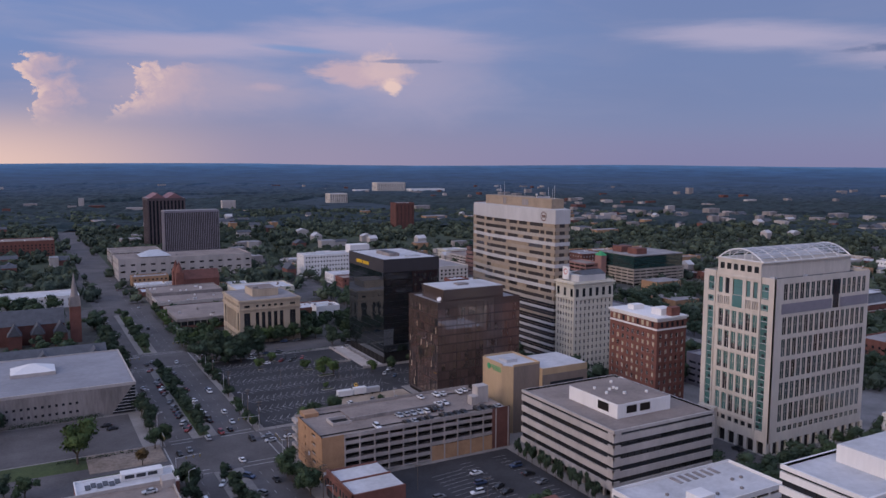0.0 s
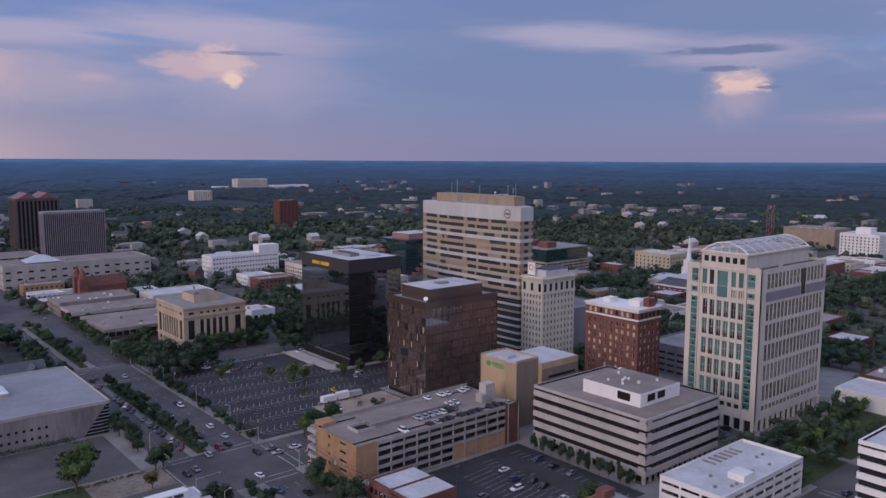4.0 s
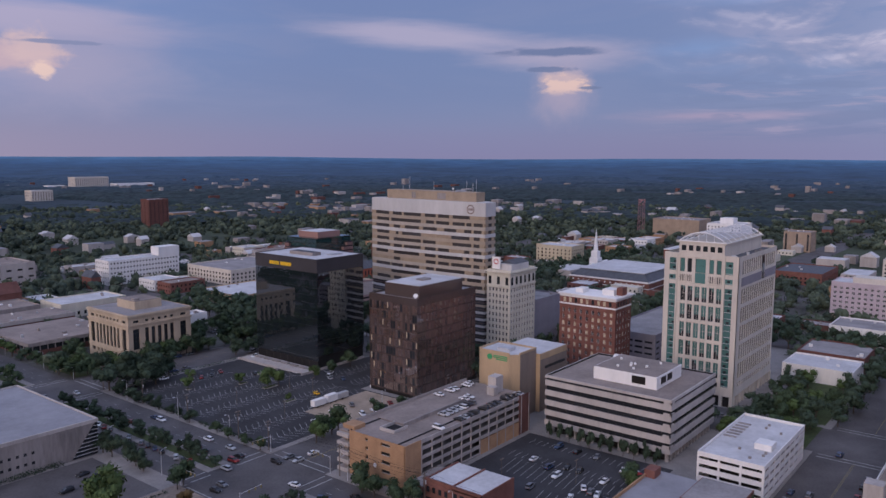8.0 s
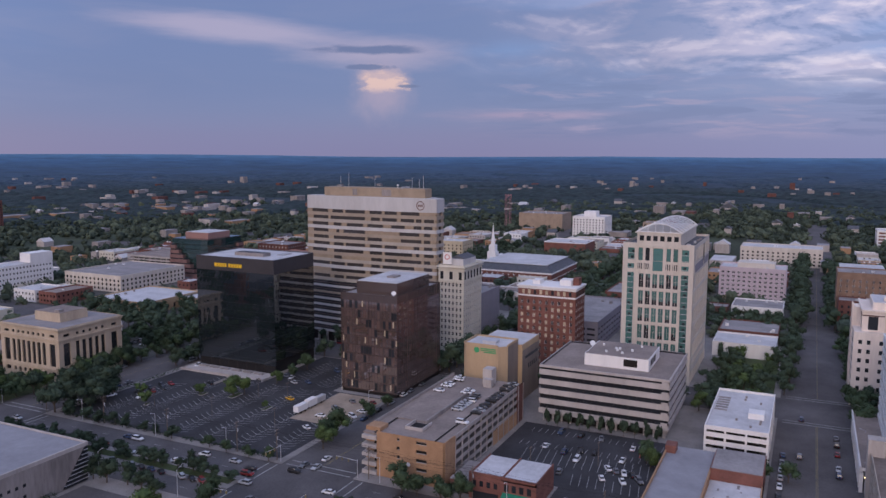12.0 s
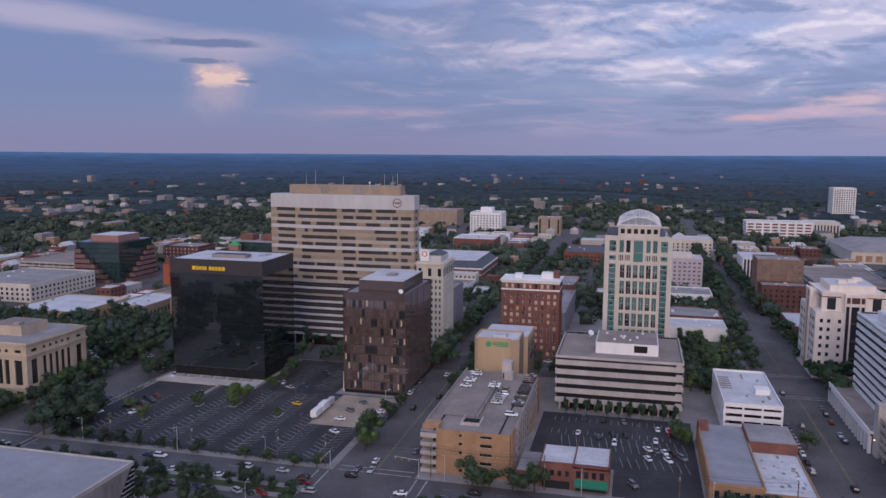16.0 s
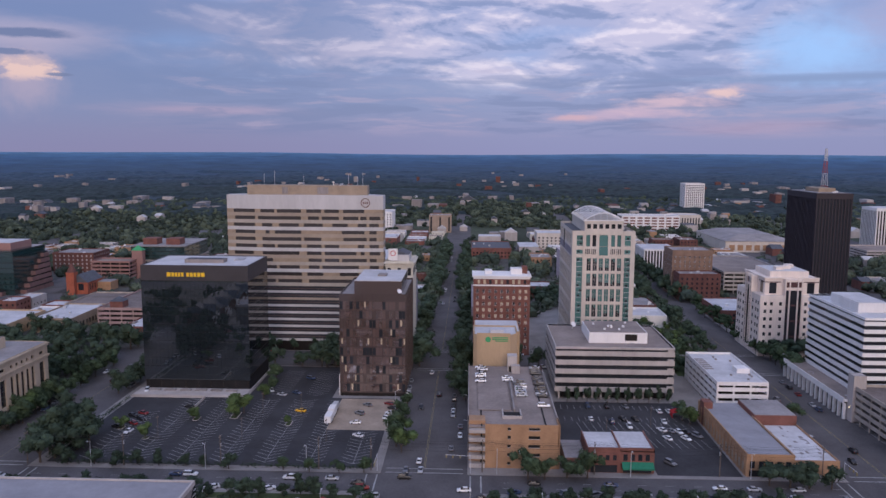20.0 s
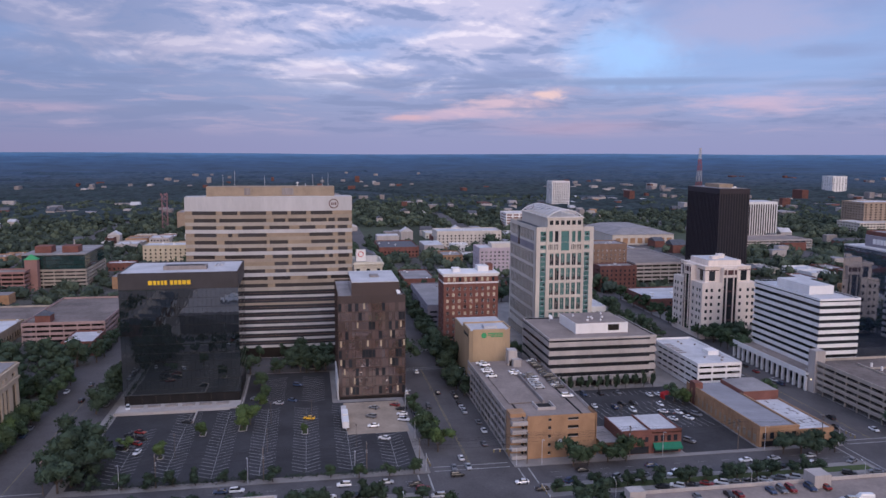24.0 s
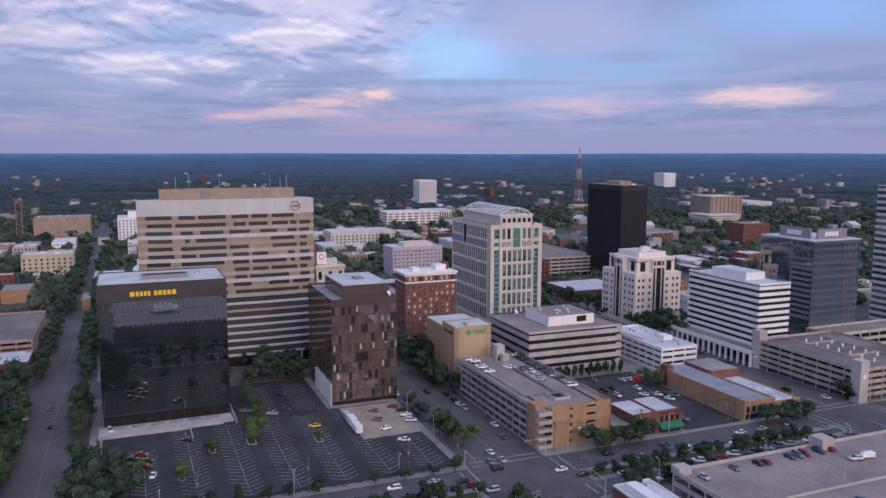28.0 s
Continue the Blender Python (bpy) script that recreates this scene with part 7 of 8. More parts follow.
CROWNS = [[crown_mesh(10 * k + j, LEAF[k]) for j in range(4)] for k in range(4)]
FAR_CROWNS = [[crown_mesh(10 * k + j, LEAF[k], n=340, lobes=7) for j in range(4)] for k in range(4)]
TRUNKS = [trunk_mesh(j) for j in range(3)]
rngt = random.Random(99)
TREE_LABEL = {0: "dark green broadleaf street tree", 1: "green broadleaf street tree", 2: "light green broadleaf tree", 3: "small tree with reddish-brown leaves"}


FAR_TREES = []


def tree(x, y, size=1.0, tone=None, z=0.17, group=""):
    tone = rngt.choice((0, 0, 1, 1, 2)) if tone is None else tone
    if x > 215 or y > 495 and x < 172 or x < 50 and y > 400:
        FAR_TREES.append((x, y, size * rngt.uniform(.9, 1.1), tone, rngt.uniform(0, 6.28)))
        return None
    th = thing("tree", x, y, z, TREE_LABEL[tone], "tree", group)
    th.scale = (size, size, size * rngt.uniform(.9, 1.15))
    th.rotation_euler = (0, 0, rngt.uniform(0, 6.28))
    part("trunk", TRUNKS[rngt.randrange(3)], None, th)
    part("crown", CROWNS[tone][rngt.randrange(4)], None, th, at=(0, 0, 4.8))
    return th


def tree_row(x0, y0, x1, y1, n, size=1.0, tone=None, jit=1.2, group="street trees"):
    for i in range(n):
        f = i / max(1, n - 1)
        tree(x0 + (x1 - x0) * f + rngt.uniform(-jit, jit), y0 + (y1 - y0) * f + rngt.uniform(-jit, jit), size * rngt.uniform(.8, 1.2), tone, group=group)


M_TREES = "median trees"
tree_row(73.5, 303, 73.5, 412, 20, .72, 0, 1.5, M_TREES)
tree_row(72, 165, 71, 258, 17, .72, 0, 1.5, M_TREES)
tree_row(73, 460, 73, 570, 14, .9, None, 1.5, M_TREES)
tree_row(56, 318, 55.5, 346, 5, .95, 0, 1.0)
tree_row(93.5, 302, 93.5, 330, 4, .75, 1)
tree_row(95, 350, 95.5, 405, 8, .72, 0)
tree_row(88, 168, 88, 148, 4, 1.15, 0)
tree_row(91, 226, 91, 247, 4, 1.1, 1)
for x, y, s, t in ((126, 294.5, 1.25, 1), (117, 293.5, 1.2, 1), (111, 291, 1.1, 2), (121, 293, 1.0, 2), (148, 294, .9, 1), (163, 293, .8, 1), (100, 110.8, 1.5, 0), (150, 180, 1.1, 1), (146, 178, .9, 2), (154, 134, 1.0, 1), (152, 141.5, 1, 1),
                   (27, 293, 1.9, 2), (47.5, 281, .85, 3), (54, 296, 1.0, 1), (57, 297, 1.0, 1), (10, 268, 1.0, 1), (4, 272, .9, 0), (-3, 266, 1.2, 0), (-8, 340, 1.5, 0), (0, 345, 1.3, 0), (58, 257, 1.0, 0), (58.5, 249, 1.1, 0), (57, 240, 1.0, 0)):
    tree(x, y, s, t)
for x, y in ((96, 416), (100, 413), (104, 417), (110, 415), (114, 418), (118, 413), (122, 418), (127, 416), (108, 409), (115, 408)):
    tree(x, y, rngt.uniform(1.4, 1.9), 0, group="corner grove")
for x, y in ((98, 456), (97, 467), (99, 480), (103, 450), (110, 447.6), (117, 447.5), (126, 446.5), (134, 446), (141, 446), (149, 446), (157, 446), (165, 447), (112, 462), (113, 474), (110, 484), (117, 455), (168, 452), (171, 463), (173, 474), (170, 486)):
    tree(x, y, rngt.uniform(1.0, 1.35), None, group="courthouse trees")
for i in range(26):
    tree(rngt.uniform(170, 221), rngt.uniform(449, 500), rngt.uniform(.8, 1.25), 0, group="grove by the street")
tree_row(174, 422.5, 219, 423, 8, 1.25, 0)
tree_row(126, 445, 216, 445, 11, 1.05, 1)
tree_row(256, 423, 376, 423, 16, 1.6, 0)
tree_row(256, 444, 376, 444, 12, 1.3, 0)
tree_row(412, 423, 690, 423, 30, 1.6, 0)
tree_row(412, 443, 690, 443, 30, 1.6, 0)
for i in range(16):
    tree(rngt.uniform(220, 250), rngt.uniform(326, 352), rngt.uniform(1.0, 1.5), 0, group="plaza trees")
tree_row(222, 330, 222, 412, 8, 1.2, 0)
tree_row(251, 316, 251, 410, 9, 1.1, 0)
for x, y, s, t in ((146, 363, 1.2, 2), (150, 360, 1.0, 2), (141, 378, .8, 2), (131, 402, .7, 2), (120, 389, .8, 2), (138, 339, .45, 2), (170, 357, .8, 2), (181, 356, .9, 1), (196, 358, 1, 1)):
    tree(x, y, s, t, group="car park trees")
tree_row(222, 298.5, 250, 298.5, 3, 1.2, 0)
tree_row(206, 268, 221, 268, 3, 1.8, 0)
tree_row(172, 269.5, 200, 269.5, 4, 1.2, 0)
tree_row(226, 271, 248, 271, 4, 1.8, 0)
tree_row(224, 292, 250, 292, 4, 1.7, 0)
tree_row(226, 452, 226, 576, 15, 1.6, 0)
tree_row(248, 452, 248, 576, 15, 1.6, 0)
for i in range(12):
    tree(rngt.uniform(172, 219), rngt.uniform(449, 496), rngt.uniform(.8, 1.2), 1, group="grove by the street")
tree_row(222, 296, 222, 318, 4, 1.7, 0)
tree_row(224, 180, 224, 262, 9, 1.3, 0)
tree_row(250, 60, 250, 106, 6, 1.4, 0)
tree_row(381, 145, 381, 262, 14, 1.5, 0)
tree_row(407, 145, 407, 262, 14, 1.5, 0)
tree_row(381, 300, 381, 415, 13, 1.5, 0)
tree_row(407, 300, 407, 415, 13, 1.5, 0)
tree_row(282, 269, 376, 269, 12, 1.5, 0)
tree_row(282, 294, 376, 294, 12, 1.5, 0)
tree_row(412, 271, 690, 271, 26, 1.7, 0)
tree_row(412, 293, 690, 293, 26, 1.7, 0)
tree_row(256, 138, 376, 138, 11, 1.35, 0)
tree_row(258, 111.5, 376, 111.5, 10, 1.15, 1)
tree_row(412, 136, 690, 136, 26, 1.8, 0)
tree_row(412, 114, 690, 114, 26, 1.7, 0)
for i in range(34):
    tree(rngt.uniform(214, 312), rngt.uniform(143, 172), rngt.uniform(1.0, 1.5), rngt.choice((0, 0, 1, 2)), group="trees by the cross street")
tree_row(218, 166, 262, 168, 16, .9, 0, .6, "dark hedge trees")
tree_row(214, 108.5, 252, 108.5, 6, 1.3, 1)
for i in range(9):
    tree(rngt.uniform(293, 328), rngt.uniform(60, 108), rngt.uniform(.9, 1.2), rngt.choice((0, 1)), group="grove behind the stone tower")
for i in range(11):
    part_t = tree(171.5 + (i % 2) * .6, 180 + i * 4.4, .62, 0, group="clipped trees")
    part_t.scale = (.42, .42, 1.0)
tree_row(95, 448, 95, 570, 10, 1.1, None)
tree_row(56, 420, 56, 560, 14, 1.2, 0)
for i in range(9):
    tree(rngt.uniform(96, 152), rngt.choice((497, 499, 562)), rngt.uniform(.8, 1.1), rngt.choice((0, 0, 1)), group="trees by the annexe")
for i in range(9):
    tree(rngt.uniform(254, 268), rngt.uniform(448, 498), rngt.uniform(1.1, 1.6), 0, group="trees by the store")
for i in range(9):
    tree(rngt.uniform(252, 282), rngt.uniform(500, 530), rngt.uniform(1.1, 1.6), 0, group="trees by the store")
for i in range(60):
    tree(rngt.uniform(-50, 54), rngt.uniform(525, 625), rngt.uniform(1.1, 1.7), rngt.choice((0, 0, 1)), group="trees behind the church")
for i in range(22):
    tree(rngt.uniform(-40, 50), rngt.uniform(450, 495), rngt.uniform(1.0, 1.4), rngt.choice((0, 0, 1)), group="trees behind the church")

def joined_trees(items):
    """The trees further off, one mesh for each tone of leaf."""
    for tone in range(4):
        V, F, S, n = [], [], [], 0
        for x, y, size, t, a in items:
            if t != tone:
                continue
            rot = np.array([[math.cos(a), math.sin(a), 0], [-math.sin(a), math.cos(a), 0], [0, 0, 1]])
            for me, up, slot in ((FAR_CROWNS[tone][int(a * 10) % 4], 4.8, 0), (TRUNKS[int(a * 7) % 3], 0.0, 1)):
                co = np.empty(len(me.vertices) * 3)
                me.vertices.foreach_get("co", co)
                V.append((co.reshape(-1, 3) + (0, 0, up)) @ rot * size + (x, y, .17))
                for q in me.polygons:
                    F.append(tuple(n + k for k in q.vertices))
                    S.append(slot)
                n += len(me.vertices)
        if not V:
            continue
        me = bpy.data.meshes.new("street_trees")
        me.from_pydata(np.concatenate(V).tolist(), [], F)
        me.materials.append(LEAF[tone])
        me.materials.append(BARK)
        me.polygons.foreach_set("material_index", S)
        tagged(new("street_trees", me), "green broadleaf street trees further off", "trees", kind="stuff")


joined_trees(FAR_TREES)

# woods and tree-lined suburbs out to the horizon
def in_street(x, y):
    """On a carriageway; the crowns hang over the kerbs further off."""
    k = -3 if x < 300 and y < 560 else 6.5
    return any(a + k < x < b - k for _, a, b in NS) and y < 1500 or any(a + k < y < b - k for _, a, b in EW) and x < 1200


TAKEN = []
for o in list(scene.objects):
    if o.parent is None and o.type == "EMPTY" and o.get("category") not in ("tree", None):
        xs, ys = [], []
        for c in o.children:
            for k in c.bound_box:
                xs.append(o.location.x + c.location.x + k[0])
                ys.append(o.location.y + c.location.y + k[1])
        if xs:
            TAKEN.append((min(xs) - 3, max(xs) + 3, min(ys) - 3, max(ys) + 3))
TAKEN_A = np.array(TAKEN)


def free(x, y):
    t = TAKEN_A
    return not bool(np.any((t[:, 0] < x) & (x < t[:, 1]) & (t[:, 2] < y) & (y < t[:, 3])))


def clump_field(name, points, sizes, mats_list, label, seed, sprays=46, sub=1):
    v0, f0 = icosphere(sub)
    rng = np.random.RandomState(seed)
    shapes, faces = [], []
    for _ in range(8):
        body, tris, n = [], [], 0
        for k in range(3):
            c = rng.normal(0, .38, 3) * (1, 1, .7)
            body.append(v0 * (1 + rng.uniform(-.3, .3, (len(v0), 1))) * rng.uniform(.5, .78) + c)
            tris.append(f0 + n)
            n += len(v0)
        way = rng.normal(0, 1, (sprays, 3))
        way /= np.linalg.norm(way, axis=1)[:, None]
        p = way * rng.uniform(.72, 1.08, (sprays, 1))
        a_, b_ = rng.normal(0, .17, (sprays, 3)), rng.normal(0, .17, (sprays, 3))
        leaf = np.empty((sprays * 3, 3))
        leaf[0::3], leaf[1::3], leaf[2::3] = p - a_, p + a_, p + b_ * 1.4
        body.append(leaf)
        tris.append(np.arange(sprays * 3).reshape(-1, 3) + n)
        shapes.append(np.concatenate(body))
        faces.append(np.concatenate(tris))
    groups = [[] for _ in mats_list]
    for p, s in zip(points, sizes):
        groups[rng.randint(len(mats_list))].append((p, s))
    for k, items in enumerate(groups):
        V, F, n = [], [], 0
        for p, s in items:
            a = rng.uniform(0, 6.28)
            c, q = math.cos(a), math.sin(a)
            w = rng.randint(8)
            sh = shapes[w] @ np.array([[c, -q, 0], [q, c, 0], [0, 0, 1]])
            V.append(sh * (s * rng.uniform(.85, 1.15), s * rng.uniform(.85, 1.15), s * rng.uniform(.8, 1.15)) + (p[0], p[1], p[2] + s * .75))
            F.append(faces[w] + n)
            n += len(sh)
        me = bpy.data.meshes.new(name)
        me.from_pydata(np.concatenate(V).tolist(), [], np.concatenate(F).tolist())
        me.materials.append(mats_list[k])
        tagged(new(name, me), label, "woods", kind="stuff")


rngw2 = random.Random(123)
pts, szs, houses = [], [], []
for ring in range(34):
    r0 = 340 + ring * 36
    step = 11 + ring * .18
    n_az = int(math.radians(176) * r0 / step)
    for i in range(n_az):
        for sub in range(3):
            r = r0 + 12 * sub + rngw2.uniform(-5, 5)
            a = radians(-18) + radians(176) * (i + rngw2.random()) / n_az
            x, y = 10 + r * math.sin(a), 150 + r * math.cos(a)
            if 40 < x < 570 and -30 < y < 620 or in_street(x, y) or -80 < x < 60 and y < 640:
                if not (60 < x < 720 and -180 < y < 740 and rngw2.random() < (.25 if x < 380 and -20 < y < 640 else .8) and not in_street(x, y)):
                    continue
            if not free(x, y):
                continue
            dens = noise.noise((x * .004, y * .004, 3.3)) + .5 * noise.noise((x * .02, y * .02, 1.1))
            if dens < -.34 or rngw2.random() < (.16 if r < 800 else .10):
                if r > 480 and rngw2.random() < .08:
                    houses.append((x, y))
                continue
            pts.append((x, y, 0.0))
            szs.append(rngw2.uniform(3.0, 6.4))
WOODS = [leaf_mat("woods_dark", (.045, .062, .048)), leaf_mat("woods_mid", (.056, .074, .054)), leaf_mat("woods_light", (.070, .088, .060))]
near_w = [k for k, p in enumerate(pts) if math.hypot(p[0] - 10, p[1] - 150) < 760]
far_w = [k for k, p in enumerate(pts) if math.hypot(p[0] - 10, p[1] - 150) >= 760]
clump_field("woods", [pts[k] for k in near_w], [szs[k] for k in near_w], WOODS, "dense green woods and garden trees", 5)
clump_field("woods_beyond", [pts[k] for k in far_w], [szs[k] for k in far_w], WOODS, "dense green woods and garden trees further off", 6, 14)

HOUSE_MATS = [(CONC_D, ROOF_G), (CONC, SLATE), (BRICK, SLATE), (CONC, ROOF_M), (BRICK_T, ROOF_G), (CONC, ROOF_W)]
by_mat = [Mesh() for _ in HOUSE_MATS]
for i, (x, y) in enumerate(houses):
    k = rngw2.randrange(len(HOUSE_MATS))
    w_, d_, h_ = rngw2.uniform(8, 20), rngw2.uniform(8, 16), rngw2.uniform(5.5, 10)
    if rngw2.random() < .18:
        w_, d_ = w_ * 2.2, d_ * 2
    by_mat[k].box(x, x + w_, y, y + d_, 0, h_, 0)
    if k in (2, 5, 1) and w_ < 20:
        by_mat[k].gable(x, x + w_, y, y + d_, h_, h_ + d_ * .32, rngw2.choice("xy"), .4, 1)
    else:
        by_mat[k].box(x + .3, x + w_ - .3, y + .3, y + d_ - .3, h_, h_ + .25, 1)
for m, ms_ in zip(by_mat, HOUSE_MATS):
    solid("suburb_houses", m, list(ms_), "small houses and sheds among the trees", "houses", kind="stuff")

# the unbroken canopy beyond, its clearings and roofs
# the far leaves also glow faintly blue, in place of haze before them
CANOPY = haze_glow_mat("hazy_far_leaves", (.015, .025, .024), (.003, .006, .012), (.05, .22))
v, f = [], []
n_az, radii_c = 720, [1150]
while radii_c[-1] < 3300:
    radii_c.append(radii_c[-1] * 1.0065 + 1)
for r in radii_c:
    for i in range(n_az + 1):
        a = radians(-24) + radians(188) * i / n_az
        x, y = 10 + r * math.sin(a), 150 + r * math.cos(a)
        hgt = 5.5 + 5.0 * noise.noise((x * .055, y * .055, 0)) + 5.5 * noise.noise((x * .012, y * .012, 7)) - (8 if noise.noise((x * .0035, y * .0035, 2)) > .28 else 0)
        gr = math.hypot(x - CENTRE[0], y - CENTRE[1])
        v.append((x, y, hgt - (4 if r < 1200 else 0) + ground_height(gr)))
cols = n_az + 1
for k in range(len(radii_c) - 1):
    for i in range(n_az):
        f.append((k * cols + i, (k + 1) * cols + i, (k + 1) * cols + i + 1, k * cols + i + 1))
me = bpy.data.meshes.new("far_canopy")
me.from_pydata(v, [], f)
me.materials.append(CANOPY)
tagged(new("far_canopy", me), "unbroken dark green tree canopy with blue haze painted in towards the horizon", "woods", kind="stuff")
fm = [Mesh(), Mesh(), Mesh()]
for i in range(700):
    r, a = 1200 + 1900 * rngw2.random() ** 1.1, radians(-20 + 180 * rngw2.random())
    x, y = 10 + r * math.sin(a), 150 + r * math.cos(a)
    if noise.noise((x * .0022, y * .0022, 5.5)) + .35 * noise.noise((x * .009, y * .009, 1.5)) < .02:
        continue
    w_, d_, h_ = 10 + 26 * rngw2.random() ** 2.2, 8 + 14 * rngw2.random() ** 1.6, rngw2.uniform(9, 14)
    if rngw2.random() < .05:
        h_ *= 1.9
    fm[rngw2.choice((0, 1, 1, 1, 2))].box(x, x + w_, y, y + d_, 0, h_ + ground_height(math.hypot(x - CENTRE[0], y - CENTRE[1])), 0)
for m, ms_ in zip(fm, ((CONC, ROOF_W), (CONC_D, ROOF_G), (BRICK_D, ROOF_G))):
    solid("distant_buildings", m, list(ms_), "pale distant buildings scattered in the woods", "buildings", kind="stuff")


# ---- car parks, kerbs and road paint ----
SAND_D = mat("sandy_soil", (.24, .19, .155), 0.95, 0.35, 0.1, 0.8, 0.3)


def slab(name, x0, x1, y0, y1, z0, z1, material, label, category="pavement"):
    return solid(name, Mesh().box(x0, x1, y0, y1, z0, z1), material, label, category, kind="structure")


slab("pavement_lot", 97, 172, 299.5, 414.5, .165, .20, LOT, "dark asphalt car park with herringbone stalls")
slab("pavement_lot_rear", 172, 221, 327, 364.5, .165, .20, LOT, "dark asphalt car park behind the bronze tower")
slab("pavement_sand", 133, 171, 298.5, 322.5, .19, .235, SAND, "pale packed-sand forecourt")
slab("pavement_small_lot", 117, 172, 174, 233, .165, .20, LOT, "dark asphalt car park beside the garage")
slab("pavement_small_lot_front", 95.5, 117, 174, 202.5, .165, .20, LOT, "dark asphalt car park beside the shops")
slab("pavement_west_lot", -70, 50, 300, 344, .165, .20, ASPHALT, "worn grey asphalt forecourt of the museum")
slab("pavement_west_drive", -70, 56, 258, 296, .165, .195, ASPHALT, "grey asphalt drive")
slab("pavement_rear_block", 256, 378, 144, 178, .165, .19, PAVING, "pale paved yard")
slab("pavement_verge", 30, 56, 280.5, 299.5, .18, .215, SAND_D, "bare sandy verge at the street corner")
slab("lawn_west", 0, 30, 286, 299, .18, .21, GRASS, "narrow green lawn", "lawn")
slab("lawn_west", 28, 54, 273, 277, .2, .23, GRASS, "narrow green lawn", "lawn")
slab("lawn_corner", 214, 252, 143, 165, .17, .2, GRASS, "green lawn under trees", "lawn")
slab("lawn_court", 97, 124, 448.5, 496, .17, .2, GRASS, "green lawn under trees", "lawn")
slab("lawn_east", 255, 320, 143, 170, .2, .22, GRASS, "green lawn under trees", "lawn")
for k, (a, b) in enumerate(((300, 416), (143, 262), (452, 578))):
    slab("median_strip", 68.5, 78.5, a, b, .04, .19, PAVING, "raised median with trees and parked cars")
    slab("median_bed", 71.5, 75.5, a + 2, b - 2, .19, .24, GRASS, "narrow planted bed", "bed")

paint, n_lines = Mesh(), 0


def stripe(x0, y0, x1, y1, z, width=.16, mesh=None):
    m = mesh or paint
    d = Vector((x1 - x0, y1 - y0)).normalized() * width / 2
    m.face([(x0 - d.y, y0 + d.x, z), (x0 + d.y, y0 - d.x, z), (x1 + d.y, y1 - d.x, z), (x1 - d.y, y1 + d.x, z)])


for k in range(7):
    yc = 307 + k * 15.6
    x = 100.0
    end = 131 if k == 0 else (150 if k > 5 else 168)
    while x < end:
        stripe(x, yc, x + 2.9, yc + 4.9, .206, .2)
        stripe(x, yc, x + 2.9, yc - 4.9, .206, .2)
        x += 3.0
    stripe(100, yc, end, yc, .206, .14)
for k in range(2):
    yc = 335 + k * 17
    x = 175.0
    while x < 214:
        stripe(x, yc, x + 2.9, yc + 4.9, .206, .2)
        stripe(x, yc, x + 2.9, yc - 4.9, .206, .2)
        x += 3.0
for yy in np.arange(177, 230, 2.8):
    stripe(162.5, yy, 167.5, yy, .206, .16)
    stripe(148, yy, 153, yy, .206)
    if yy < 222:
        stripe(134, yy, 147, yy + 1.5, .206)
    if yy < 200:
        stripe(120, yy, 129, yy + 1.5, .206)
solid("parking_lines", paint, LINE, "faded white parking-stall lines", "road paint", kind="stuff")
paint2 = Mesh()


def crossing(x0, x1, y0, y1):
    """Two lines across a street."""
    if x1 - x0 > y1 - y0:
        for y in (y0, y1):
            stripe(x0, y, x1, y, .066, .5, paint2)
    else:
        for x in (x0, x1):
            stripe(x, y0, x, y1, .066, .5, paint2)


for x0, x1, y0, y1 in ((60, 68, 297.5, 301), (79, 92, 297.5, 301), (60, 68, 262.5, 266), (79, 92, 262.5, 266), (94, 97.5, 268.5, 295), (53.5, 57, 268.5, 295), (60, 92, 141, 144.5), (60, 92, 106, 109.5), (94, 97.5, 112, 138),
                       (60, 92, 415, 418), (60, 92, 448, 451), (94, 97, 421, 445), (218, 221, 268, 295), (253, 256, 268, 295), (218, 221, 112, 138), (253, 256, 112, 138), (224, 250, 262, 265.5), (224, 250, 298, 301)):
    crossing(x0, x1, y0, y1)
for cx0, y0, y1 in ((63.2, 145, 260), (83, 145, 260), (87.3, 145, 260), (63.2, 303, 412), (83, 303, 412), (87.3, 303, 412), (63.2, 455, 760), (83, 455, 760), (87.3, 455, 760)):
    y = y0
    while y < y1:
        stripe(cx0, y, cx0, y + 3, .066, .16, paint2)
        y += 9
solid("lane_lines", paint2, LINE, "white lane dashes and crossing lines", "road paint", kind="stuff")
paint3 = Mesh()
for yc, x0, x1 in ((281.6, 98, 218), (282.1, 98, 218), (281.6, 257, 690), (125, 98, 218), (125.5, 98, 218), (125, 257, 690), (433, 98, 218), (433, 257, 690)):
    stripe(x0, yc, x1, yc, .062, .14, paint3)
for xc, y0, y1 in ((237, 142, 264), (237, 300, 416), (237, -10, 108)):
    stripe(xc, y0, xc, y1, .066, .14, paint3)
solid("centre_lines", paint3, YLINE, "yellow centre lines", "road paint", kind="stuff")

# planted islands in the car park
for x, y, w, d in ((136, 337.5, 6, 2.4), (143, 361, 8, 3.2), (140, 376, 5, 2.4), (129, 402, 4, 2.2), (119, 388, 3, 2.2)):
    isl = thing("planting_island", x, y, .2, "kerbed planting island in the car park", "planter", "car park islands")
    part("kerb", Mesh().prism([(0, .6), (.6, 0), (w - .6, 0), (w, .6), (w, d - .6), (w - .6, d), (.6, d), (0, d - .6)], 0, .18), CONC, isl)
    part("soil", Mesh().box(.3, w - .3, .3, d - .3, .18, .24), GRASS, isl)

